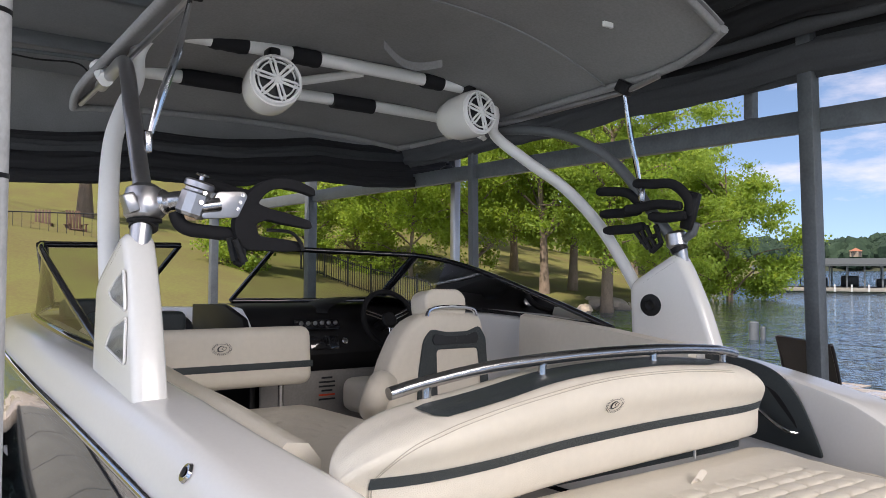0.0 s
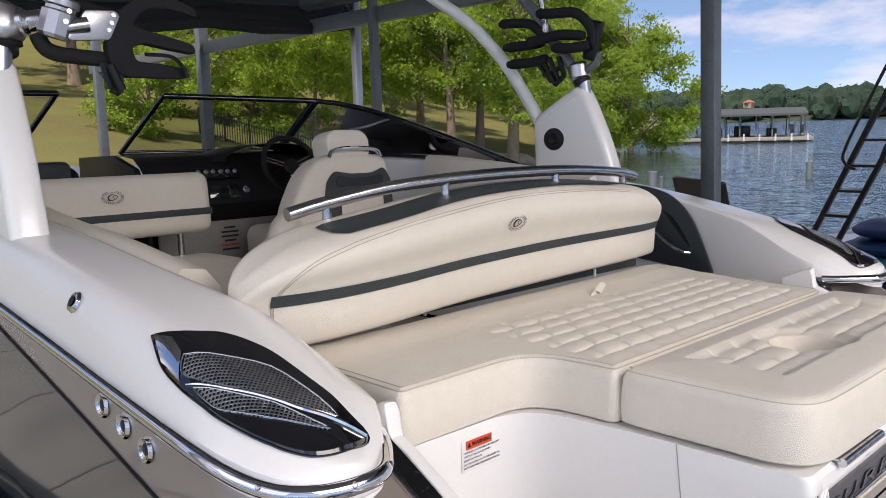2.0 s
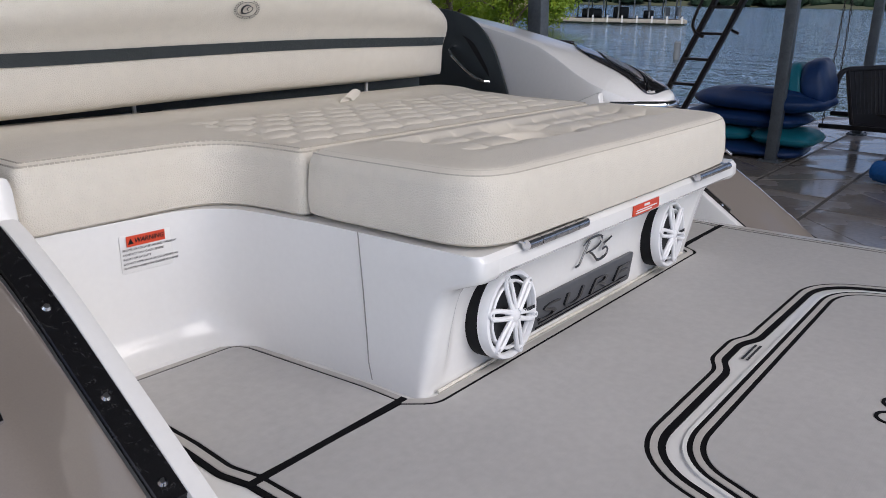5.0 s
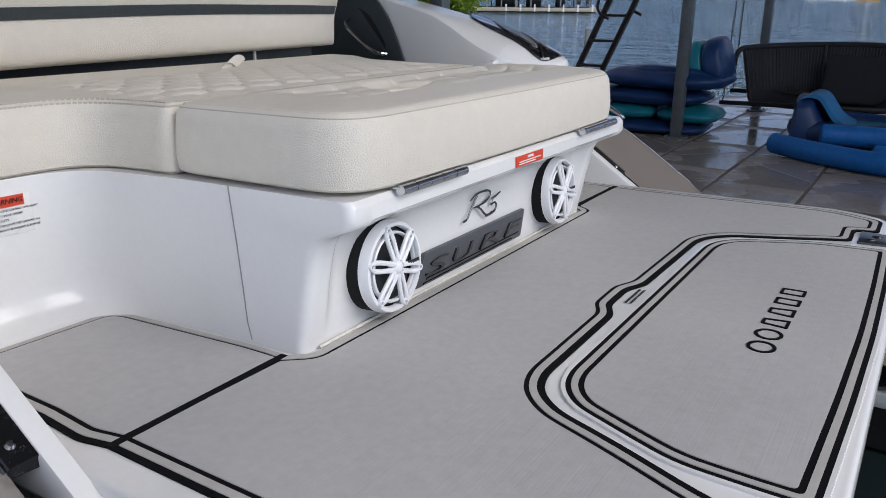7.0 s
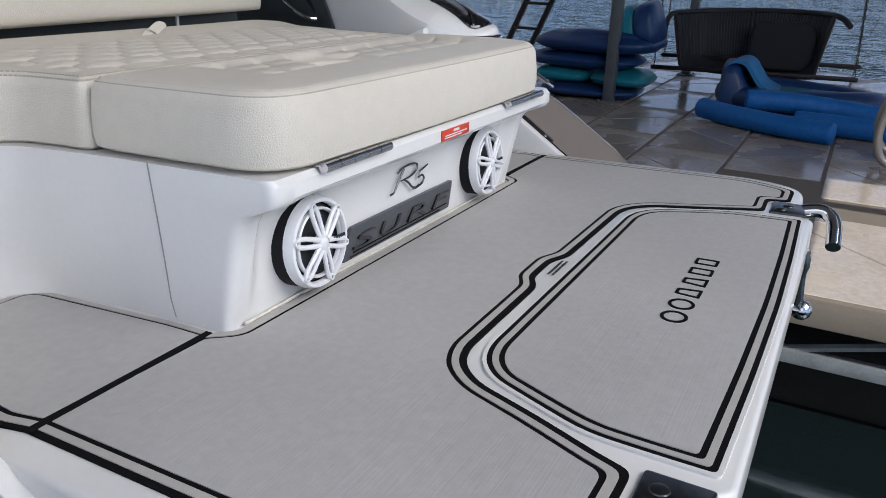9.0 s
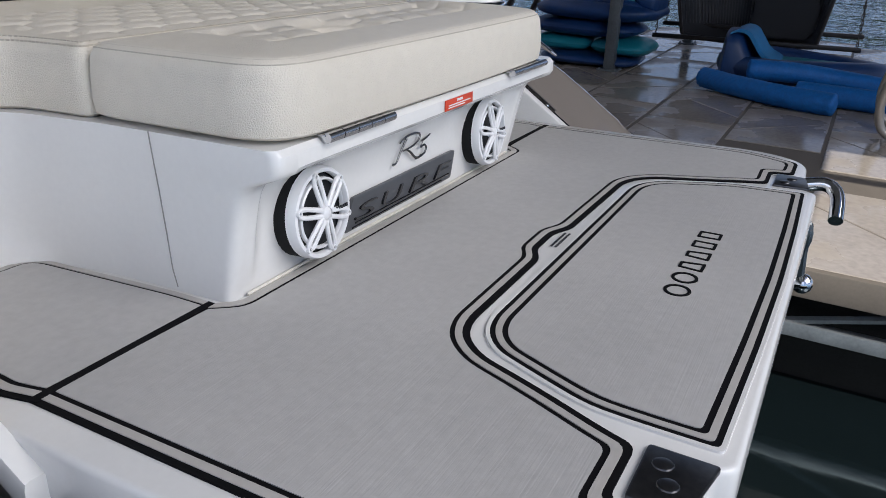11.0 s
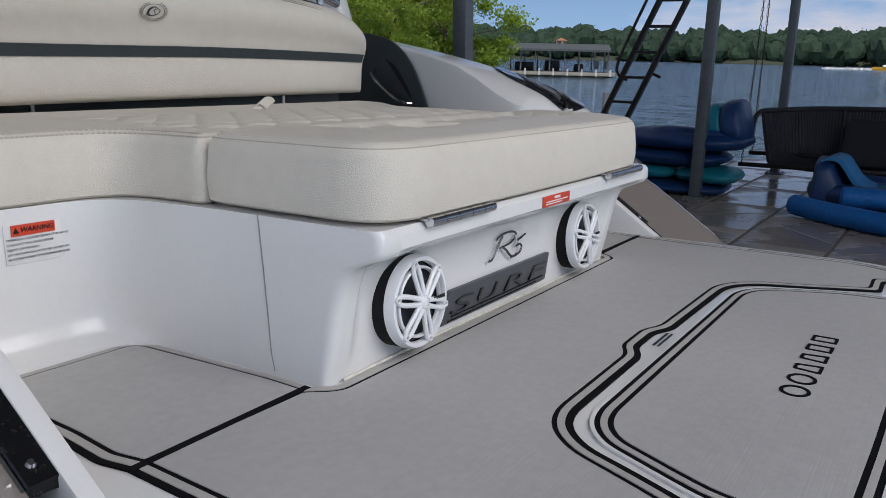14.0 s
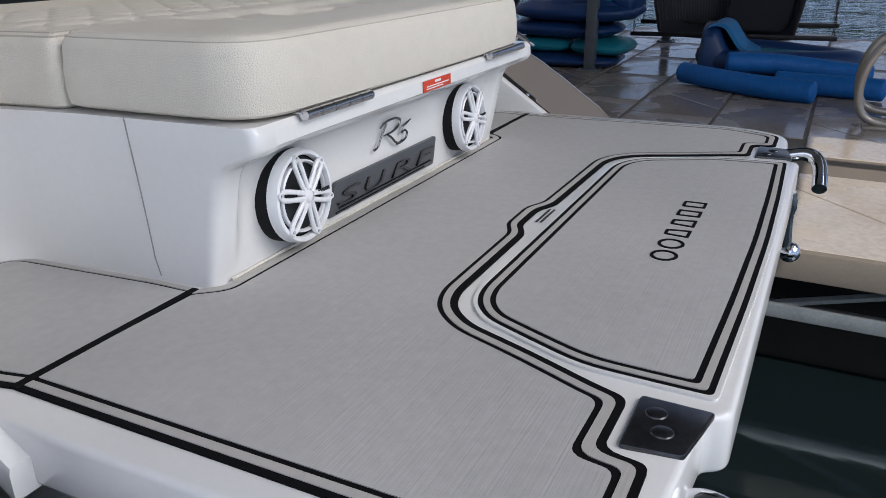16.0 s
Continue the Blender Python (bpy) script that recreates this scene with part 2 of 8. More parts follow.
def tube(bm, pts, r, seg=10, caps=True, r2=None):
    """A round bar along a line of points; r may be a list."""
    pts = [Vector(q) for q in pts]
    n = len(pts)
    rs = r if isinstance(r, (list, tuple)) else [r] * n
    rings, up = [], None
    for i, q in enumerate(pts):
        d = (pts[min(i + 1, n - 1)] - pts[max(i - 1, 0)]).normalized()
        if up is None:
            up = d.cross(Vector((0.31, 0.2, 0.93))).normalized()
        up = (up - d * up.dot(d)).normalized()
        side = d.cross(up)
        rings.append([q + rs[i] * (math.cos(a) * up + (r2 or 1) * math.sin(a) * side) for a in (2 * math.pi * j / seg for j in range(seg))])
    return loft(bm, rings, True, caps)


def bevel(bm, offset, segments=2, angle=30, edges=None):
    es = edges or [e for e in bm.edges if len(e.link_faces) == 2 and e.calc_face_angle(0) > radians(angle)]
    bmesh.ops.bevel(bm, geom=es, offset=offset, segments=segments, affect="EDGES", clamp_overlap=True, profile=0.5)
    return bm


def box(bm, c, size, m=None, bev=0.0, seg=2):
    """A box about c, its edges rounded by bev."""
    t = bmesh.new()
    bmesh.ops.create_cube(t, size=1.0)
    bmesh.ops.scale(t, vec=size, verts=t.verts)
    if bev:
        bevel(t, bev, seg)
    t.transform(Matrix.Translation(c) @ (m or Matrix.Identity(4)))
    merge(bm, t)
    return bm


def merge(bm, t):
    me = bpy.data.meshes.new("tmp")
    t.to_mesh(me)
    t.free()
    bm.from_mesh(me)
    bpy.data.meshes.remove(me)
    return bm


def prism(bm, poly, lo, hi, m=None, bev=0.0, seg=2):
    """A plate: the outline poly in x, y from z lo to hi, its edges rounded by bev."""
    t = bmesh.new()
    a = [t.verts.new((x, y, lo)) for x, y in poly]
    f = t.faces.new(a)
    r = bmesh.ops.extrude_face_region(t, geom=[f])
    bmesh.ops.translate(t, vec=(0, 0, hi - lo), verts=[v for v in r["geom"] if isinstance(v, bmesh.types.BMVert)])
    bmesh.ops.recalc_face_normals(t, faces=t.faces)
    if bev:
        bevel(t, bev, seg, 40)
    if m:
        t.transform(m)
    merge(bm, t)
    return bm


def lathe(bm, prof, m=None, seg=24, caps=True):
    """A turned shape: (radius, height) pairs about z."""
    rings = [[Vector((max(r, 1e-5) * math.cos(a), max(r, 1e-5) * math.sin(a), h)) for a in (2 * math.pi * j / seg for j in range(seg))] for r, h in prof]
    t = bmesh.new()
    loft(t, rings, True, caps)
    bmesh.ops.remove_doubles(t, verts=t.verts, dist=1e-6)
    if m:
        t.transform(m)
    return merge(bm, t)


def axes(o, xdir, zdir):
    """A frame at o with its z along zdir and its x near xdir."""
    z = Vector(zdir).normalized()
    x = (Vector(xdir) - z * Vector(xdir).dot(z)).normalized()
    y = z.cross(x)
    return Matrix(((x.x, y.x, z.x, o[0]), (x.y, y.y, z.y, o[1]), (x.z, y.z, z.z, o[2]), (0, 0, 0, 1)))


def offset_poly(poly, d):
    """The outline moved inwards by d (anticlockwise outline)."""
    n, out = len(poly), []
    for i in range(n):
        p0, p1, p2 = (Vector(poly[j % n]) for j in (i - 1, i, i + 1))
        a, b = (p1 - p0).normalized(), (p2 - p1).normalized()
        na, nb = Vector((-a.y, a.x)), Vector((-b.y, b.x))
        s = (na + nb)
        s = s / max(0.35, s.dot(na)) if s.length > 1e-6 else na
        out.append(tuple(p1 + d * s))
    return out


def offset_edges(poly, ds):
    """The outline with each edge moved inwards by its own distance (anticlockwise outline)."""
    n, out = len(poly), []
    for i in range(n):
        p0, p1, p2 = (Vector(poly[j % n]) for j in (i - 1, i, i + 1))
        a, b = (p1 - p0).normalized(), (p2 - p1).normalized()
        na, nb = Vector((-a.y, a.x)), Vector((-b.y, b.x))
        da, db = ds[i - 1], ds[i]
        det = na.x * nb.y - na.y * nb.x
        if abs(det) < 0.12:
            q = p1 + (na * da + nb * db) / 2
        else:
            q = p1 + Vector(((da * nb.y - db * na.y) / det, (db * na.x - da * nb.x) / det))
        out.append(tuple(q))
    return out


def rounded(poly, r, n=5):
    """The outline with its corners rounded; r: one radius or one for each corner."""
    m, out = len(poly), []
    rs = r if isinstance(r, (list, tuple)) else [r] * m
    for i in range(m):
        p0, p1, p2 = (Vector(poly[j % m]) for j in (i - 1, i, i + 1))
        a, b = p0 - p1, p2 - p1
        k = min(rs[i], a.length * 0.49, b.length * 0.49)
        if k < 1e-5:
            out.append(tuple(p1))
            continue
        s, e = p1 + a.normalized() * k, p1 + b.normalized() * k
        for j in range(n + 1):
            t = j / n
            q = s * (1 - t) ** 2 + p1 * 2 * t * (1 - t) + e * t * t
            out.append((q.x, q.y))
    return out


def band(bm, poly, d0, d1, lo, hi):
    """A flat ribbon between two insets of an outline."""
    a, b = offset_poly(poly, d0), offset_poly(poly, d1)
    n = len(a)
    va, vb = [bm.verts.new((*p, hi)) for p in a], [bm.verts.new((*p, hi)) for p in b]
    wa, wb = [bm.verts.new((*p, lo)) for p in a], [bm.verts.new((*p, lo)) for p in b]
    for i in range(n):
        j = (i + 1) % n
        bm.faces.new((va[i], va[j], vb[j], vb[i]))
        bm.faces.new((va[j], va[i], wa[i], wa[j]))
        bm.faces.new((vb[i], vb[j], wb[j], wb[i]))
    return bm


def interp(x, table):
    return float(np.interp(x, [a for a, _ in table], [b for _, b in table]))


def smooth_table(table):
    """A smooth function through a short table, by splines."""
    pts = spline([(a, b, 0) for a, b in table], 8)
    xs, ys = [p.x for p in pts], [p.y for p in pts]
    return lambda v: float(np.interp(v, xs, ys))


def word(text, size, m, depth=0.002, shear=0.0, wide=1.0, bold=0.0):
    """Raised lettering in the built-in face, as a bmesh."""
    cu = bpy.data.curves.new("word", "FONT")
    cu.body, cu.size, cu.extrude, cu.shear, cu.offset = text, size, depth / 2, shear, bold
    cu.align_x, cu.align_y = "CENTER", "CENTER"
    cu.resolution_u = 3
    ob = bpy.data.objects.new("word", cu)
    scene.collection.objects.link(ob)
    me = bpy.data.meshes.new_from_object(ob.evaluated_get(bpy.context.evaluated_depsgraph_get()))
    bm = bmesh.new()
    bm.from_mesh(me)
    bpy.data.objects.remove(ob)
    bpy.data.curves.remove(cu)
    bpy.data.meshes.remove(me)
    bm.transform(m @ Matrix.Diagonal((wide, 1, 1, 1)))
    return bm


def mirror_x(bm):
    bm.transform(Matrix.Diagonal((-1, 1, 1, 1)))
    return bm



# ---- the boat: hull and deck ----
boat = thing("boat", (0, 2.0, -0.6), "white, taupe and graphite open-bow sport boat on its lift", "boat")
zr = smooth_table([(0.0, 0.25), (0.2, 0.282), (0.35, 0.302), (0.5, 0.325), (0.7, 0.352), (0.96, 0.39), (1.27, 0.44), (2.0, 0.53), (3.4, 0.64), (5.9, 0.66)])
zd = smooth_table([(0.2, 0.305), (0.33, 0.345), (0.45, 0.385), (0.55, 0.42), (0.67, 0.455), (0.95, 0.515), (1.25, 0.565), (1.5, 0.59), (2.0, 0.645), (2.7, 0.69), (3.4, 0.70), (4.5, 0.69), (5.9, 0.68)])
xr = smooth_table([(0.0, 1.172), (0.5, 1.172), (0.7, 1.179), (1.0, 1.192), (1.5, 1.22), (2.2, 1.24), (3.0, 1.22), (4.0, 1.06), (5.0, 0.68), (5.7, 0.25), (5.9, 0.06)])
xi = smooth_table([(0.0, 0.878), (0.45, 0.880), (0.7, 0.925), (1.0, 0.985), (1.3, 1.01), (2.0, 1.03), (3.0, 1.0), (4.0, 0.82), (5.0, 0.42), (5.7, 0.08), (5.9, 0.02)])


def inner_drop(y, u):
    """How far the horn's deck falls away towards its inner edge."""
    k = min(1, max(0, (0.74 - y) / 0.26))
    return 0.040 * k * k * (3 - 2 * k) * min(1, max(0, (u - 0.5) / 0.5)) ** 1.5


HORN_OUT = [(0.287, 1.045), (0.2885, 1.064), (0.295, 1.085), (0.306, 1.107), (0.33, 1.132), (0.368, 1.150), (0.418, 1.162), (0.45, 1.168), (0.5, 1.172)]
HORN_IN = [(0.287, 1.045), (0.2885, 1.02), (0.295, 0.995), (0.31, 0.972), (0.335, 0.948), (0.38, 0.918), (0.424, 0.887), (0.45, 0.880), (0.5, 0.882)]


def deck_edges(y):
    """Outer and inner half-breadth of the deck, and how far the horn's end is rounded down."""
    if y >= 0.5:
        return xr(y), xi(y), 1.0
    return interp(y, HORN_OUT), interp(y, HORN_IN), min(1.0, max(0.0, (y - 0.287) / 0.13)) ** 0.5


def deck_profile(y, u):
    """Height of the deck at u, 0 at the rail and 1 at the inner edge."""
    f = deck_edges(y)[2]
    z0 = zr(y) + 0.012
    z1 = z0 + (zd(y) - z0) * (0.42 + 0.58 * f)
    return z0 + (z1 - z0) * (1 - (1 - min(1, u / 0.36)) ** 2.8) - inner_drop(y, u)


def deck_z(x, y):
    """Height of the deck's top at half-breadth x."""
    y = max(y, 0.2885)
    a, b, _ = deck_edges(y)
    return deck_profile(y, min(1, max(0, (a - abs(x)) / (a - b))))


def deck_ring(y):
    a, b, _ = deck_edges(y)
    lo = 0.16 if y > 0.44 else zr(y) - 0.02
    pts = [(a, zr(y) - 0.02), (a, zr(y) + 0.012)]
    for u in (0.03, 0.07, 0.12, 0.18, 0.25, 0.33, 0.45, 0.6, 0.75, 0.88):
        pts.append((a + (b - a) * u, deck_profile(y, u)))
    z1 = deck_profile(y, 1.0)
    k = min(1.0, (a - b) / 0.1)
    pts += [(b + 0.012 * k, z1 - 0.002), (b + 0.003 * k, z1 - 0.008), (b, z1 - 0.02 * k - 0.001), (b, min(lo, z1 - 0.022))]
    return [Vector((x, y, z)) for x, z in pts]


YS = [0.2875, 0.289, 0.292, 0.297, 0.305, 0.316, 0.33, 0.35, 0.375, 0.405, 0.439, 0.441, 0.47, 0.5, 0.55, 0.62, 0.7, 0.8, 0.9, 1.0, 1.15, 1.3, 1.6, 1.9, 2.3, 2.7, 3.2, 3.7, 4.2, 4.7, 5.2, 5.6, 5.9]
for side in (1, -1):
    bm = loft(B(), [deck_ring(y) for y in YS], True, True)
    part("deck", bm if side > 0 else mirror_x(bm), GEL, boat, "glossy white side deck")


def zb(y):
    return 0.121 + (y - 0.452) * 0.285


# the quarter strip's line, and how far the quarter rises outboard of it
STRIP = [(0.906, 0.452, 0.279), (0.905, 0.36, 0.231), (0.904, 0.273, 0.181), (0.903, 0.153, 0.099), (0.901, 0.0, -0.007), (0.900, -0.06, -0.048)]
strip_z = smooth_table([(y, z) for _, y, z in STRIP[::-1]])
rise = smooth_table([(-0.12, 0.075), (0.0, 0.078), (0.083, 0.074), (0.137, 0.066), (0.2, 0.052), (0.3, 0.03), (0.4, 0.008), (0.47, 0.0)])


def side_line(y):
    """The hull's section, from its top edge down to the chine."""
    a, z0 = xr(max(y, 0.5)) - 0.012, zr(y) - 0.018
    if y >= 0.47:
        c = [(a, z0), (a - 0.004, z0 - 0.1), (a - 0.02, z0 - 0.25), (a * 0.955, -0.15), (a * 0.90, -0.33), (a * 0.84, -0.5)]
    else:
        zs = strip_z(max(y, -0.06)) + min(0, y + 0.06) * 0.66
        g = min(1, max(0, (0.46 - y) / 0.5))
        w = min(1, max(0, (0.47 - y) / 0.30))
        w = w * w * (3 - 2 * w)
        h = rise(y)
        q = [(0.905, zs), (0.955, zs + 0.5 * h), (1.025, zs + h), (1.085 - 0.02 * g, zs + h - 0.022), (1.125 - 0.04 * g, zs + h - 0.11), (1.118 - 0.04 * g, min(zs + h - 0.22, -0.02)), (1.10 - 0.04 * g, -0.2), (1.03, -0.33), (0.96, -0.5)]
        e = [(0.905, zs), (0.98, zs + 0.002), (1.06, zs + 0.006), (a - 0.001, z0 - 0.002), (a - 0.004, z0 - 0.1), (a - 0.02, z0 - 0.25), (a * 0.955, -0.15), (a * 0.90, -0.33), (a * 0.84, -0.5)]
        c = [(a0 + (b0 - a0) * w, a1 + (b1 - a1) * w) for (a0, a1), (b0, b1) in zip(e, q)]
    return [Vector((p.x, y, p.y)) for p in spline([(x, z, 0) for x, z in c], 8)]


def cut_line(y, lo, hi, n):
    """The stretch of the section between two heights."""
    p = side_line(y)
    zs = [q.z for q in p]
    s = np.linspace(0, 1, len(p))
    k = int(np.argmax(zs))
    down = [-zs[k]]
    for z in zs[k + 1:]:
        down.append(max(-z, down[-1] + 1e-5))
    f = lambda z: 0.0 if z > 1 else float(np.interp(-z, down, s[k:]))
    us = np.linspace(f(hi), f(lo), n)
    return [Vector((np.interp(u, s, [q.x for q in p]), y, np.interp(u, s, zs))) for u in us]


for side in (1, -1):
    ya = [-0.42, -0.3, -0.2, -0.12, -0.05, 0.0, 0.06, 0.12, 0.2, 0.28, 0.36, 0.42, 0.45, 0.469, 0.471, 0.55, 0.65, 0.8, 0.95, 1.1, 1.3, 1.5, 1.7, 1.85]
    bm = loft(B(), [cut_line(y, min(zb(y), zr(y) - 0.02), 9, 26) for y in ya], False)
    part("hull_side", bm if side > 0 else mirror_x(bm), TAUPE, boat, "polished taupe upper hull side", 60)
    yb = ya + [2.2, 2.7, 3.2, 3.8, 4.4, 5.0, 5.5, 5.9]
    bm = loft(B(), [cut_line(y, -0.5, min(zb(y), zr(y) - 0.02), 12) + [Vector((0, y, -0.72 + 0.02 * max(0, y - 3) ** 2))] for y in yb], False)
    part("hull_bottom", bm if side > 0 else mirror_x(bm), GRAPH, boat, "mirror-gloss graphite lower hull", 60)
    # the thin bead along the colour change
    bm = tube(B(), [cut_line(y, -0.5, min(zb(y), zr(y) - 0.02), 3)[0] + Vector((0.001, 0, 0)) for y in ya], 0.004, 6)
    part("colour_bead", bm if side > 0 else mirror_x(bm), BLACK, boat)
    # rub rail, round the stern horn
    rail = [(xr(y) + 0.006, y, zr(y) - 0.004) for y in (5.2, 4.6, 4.0, 3.4, 2.8, 2.2, 1.7, 1.3, 1.0, 0.8, 0.65, 0.54)]
    rail += [(x, y, zr(y) - 0.004) for x, y in ((1.175, 0.48), (1.168, 0.418), (1.156, 0.368), (1.138, 0.33), (1.113, 0.306), (1.084, 0.290), (1.046, 0.282))]
    rail += [(1.010, 0.285, 0.288), (0.983, 0.300, 0.287), (0.955, 0.332, 0.287), (0.925, 0.372, 0.287), (0.897, 0.420, 0.288)]
    line = spline(rail, 5)
    bm = tube(B(), line, 0.0125, 16)
    part("rub_rail", bm if side > 0 else mirror_x(bm), CHROME, boat, "polished stainless rub rail", 60)
    # thin black bead along the rail's top edge
    bm = tube(B(), [p + Vector((0.003, 0, 0.0118)) for p in line], 0.0012, 6)
    part("rail_insert", bm if side > 0 else mirror_x(bm), RUBBER, boat, "thin black line along the rub rail's top", 60)
    lip_line = [p for p in line if p.y < 0.62 and p.x > 0.955]
    bm = tube(B(), [p + (Vector((1.03, 0.44, p.z)) - p).normalized() * 0.007 - Vector((0, 0, 0.0125)) for p in lip_line], [0.0095 * min(1.0, 0.1 + 0.22 * (len(lip_line) - 1 - i)) for i in range(len(lip_line))], 12)
    part("deck_lip", bm if side > 0 else mirror_x(bm), GEL, boat, "white moulded lip under the rail", 60)
    for x, y in ((1.150, 0.352), (1.052, 0.282), (0.975, 0.306)):
        q = min(line, key=lambda p: (p.x - x) ** 2 + (p.y - y) ** 2)
        o = Vector((q.x - 1.03, q.y - 0.44, 0.1)).normalized()
        bm = lathe(B(), [(0.0, 0.0028), (0.0035, 0.002), (0.005, 0.0)], axes(q + o * 0.0122, (0, 0, 1), o), 10)
        part("rail_screw", bm if side > 0 else mirror_x(bm), STEEL, boat)
    # quarter strip, its flange and the step at the horn
    edge = spline(STRIP, 4)
    line = spline(STRIP[:4] + [(0.9015, 0.03, 0.0138)], 4)
    bm = loft(B(), [[q + Vector(o) for o in ((0.004, 0, -0.004), (0.004, 0, 0.006), (0.002, 0, 0.008), (-0.032, 0, 0.009), (-0.034, 0, 0.007), (-0.034, 0, -0.006))] for q in line], True)
    strip = part("quarter_strip", bm if side > 0 else mirror_x(bm), SPECK, boat, "speckled black quarter strip")
    for y in (0.408, 0.273, 0.153, 0.05):
        q = Vector((0.889, y, strip_z(y) + 0.008))
        bm = lathe(B(), [(0.0, 0.0045), (0.004, 0.0035), (0.0062, 0.0)], axes(q, (1, 0, 0), (0, -0.53, 0.85)), 12)
        part("screw", bm if side > 0 else mirror_x(bm), CHROME, strip)
    bm = tube(B(), [q + Vector((0.0075, 0, 0.004)) for q in line], 0.0035, 6)
    part("strip_edge", bm if side > 0 else mirror_x(bm), CHROME, strip, "thin bright strip edging")
    bm = B()
    box(bm, (0.889, 0.447, 0.285), (0.04, 0.03, 0.012), Matrix.Rotation(radians(28), 4, "X"), 0.003)
    part("strip_cap", bm if side > 0 else mirror_x(bm), STEEL, strip, "steel end cap")
    tops = [(0.52, 0.290), (0.475, 0.31), (0.445, 0.324), (0.434, 0.324), (0.430, 0.316), (0.424, 0.282), (0.418, 0.27)] + [(q.y, q.z + 0.012) for q in edge if q.y < 0.39]
    bm = loft(B(), [[Vector((x, y, z + dz)) for x, dz in ((0.873, -0.008), (0.871, -0.001), (0.866, 0.001), (0.852, 0.0), (0.846, -0.003), (0.843, -0.010))] + [Vector((0.841, y, min(-0.03, z - 0.04))), Vector((0.873, y, min(-0.03, z - 0.04)))] for y, z in tops], True)
    part("quarter_flange", bm if side > 0 else mirror_x(bm), GEL, boat, "white gelcoat quarter flange")
    # rail fittings: three ring plugs and one domed plug
    for y, z in ((0.843, 0.309), (0.763, 0.290), (0.685, 0.268)):
        x = np.interp(-z, [-q.z for q in side_line(y)], [q.x for q in side_line(y)]) + 0.001
        m = axes((x, y, z), (0, 1, 0), (1, 0, 0.06))
        bm = lathe(B(), [(0.0, 0.002), (0.012, 0.002), (0.0135, 0.004), (0.016, 0.004), (0.0175, 0.006), (0.021, 0.006), (0.024, 0.0)], m, 20)
        df = part("drain_fitting", bm if side > 0 else mirror_x(bm), CHROME, boat, "chrome drain fitting", 60)
        bm = lathe(B(), [(0.0, 0.0035), (0.007, 0.0035), (0.0105, 0.0026)], m, 16)
        part("drain_hole", bm if side > 0 else mirror_x(bm), BLACK, df, "dark drain opening")
    m = axes((1.166, 0.958, deck_z(1.166, 0.958) + 0.0), (0, 1, 0), (1, 0, 0.55))
    bm = lathe(B(), [(0.0, 0.010), (0.008, 0.009), (0.013, 0.006), (0.018, 0.006), (0.021, 0.0)], m, 20)
    lb = part("light_button", bm if side > 0 else mirror_x(bm), CHROME, boat, "round chrome courtesy light", 60)
    bm = lathe(B(), [(0.0, 0.0112), (0.007, 0.0102), (0.0112, 0.0085)], m, 16)
    part("light_lens", bm if side > 0 else mirror_x(bm), BLACK, lb, "dark lens")

# stern vents: gloss cowl with two mesh windows and a chrome lip
VENT = [(1.136, 0.700), (1.110, 0.668), (1.084, 0.650), (1.050, 0.630), (1.018, 0.580), (1.003, 0.540), (0.990, 0.455), (0.980, 0.385), (0.978, 0.338), (1.034, 0.309), (1.081, 0.314), (1.110, 0.345), (1.132, 0.400), (1.145, 0.461), (1.150, 0.520), (1.152, 0.578), (1.150, 0.640)]


def on_deck(poly, lift):
    """A plate that follows the deck's slope under an outline."""
    bm = bmesh.new()
    c = Vector((sum(p[0] for p in poly) / len(poly), sum(p[1] for p in poly) / len(poly)))
    rings = []
    for k in (1.0, 0.97, 0.8, 0.55, 0.3, 0.05):
        h = lift if k < 1 else -0.006
        rings.append([Vector((c.x + (x - c.x) * k, c.y + (y - c.y) * k, 0)) for x, y in poly])
        for v in rings[-1]:
            v.z = deck_z(v.x, v.y) + h
    return loft(bm, rings, True, True)


def dense(poly, n=6):
    return [(p.x, p.y) for p in spline([(*p, 0) for p in poly + poly[:1]], n)[:-1]]


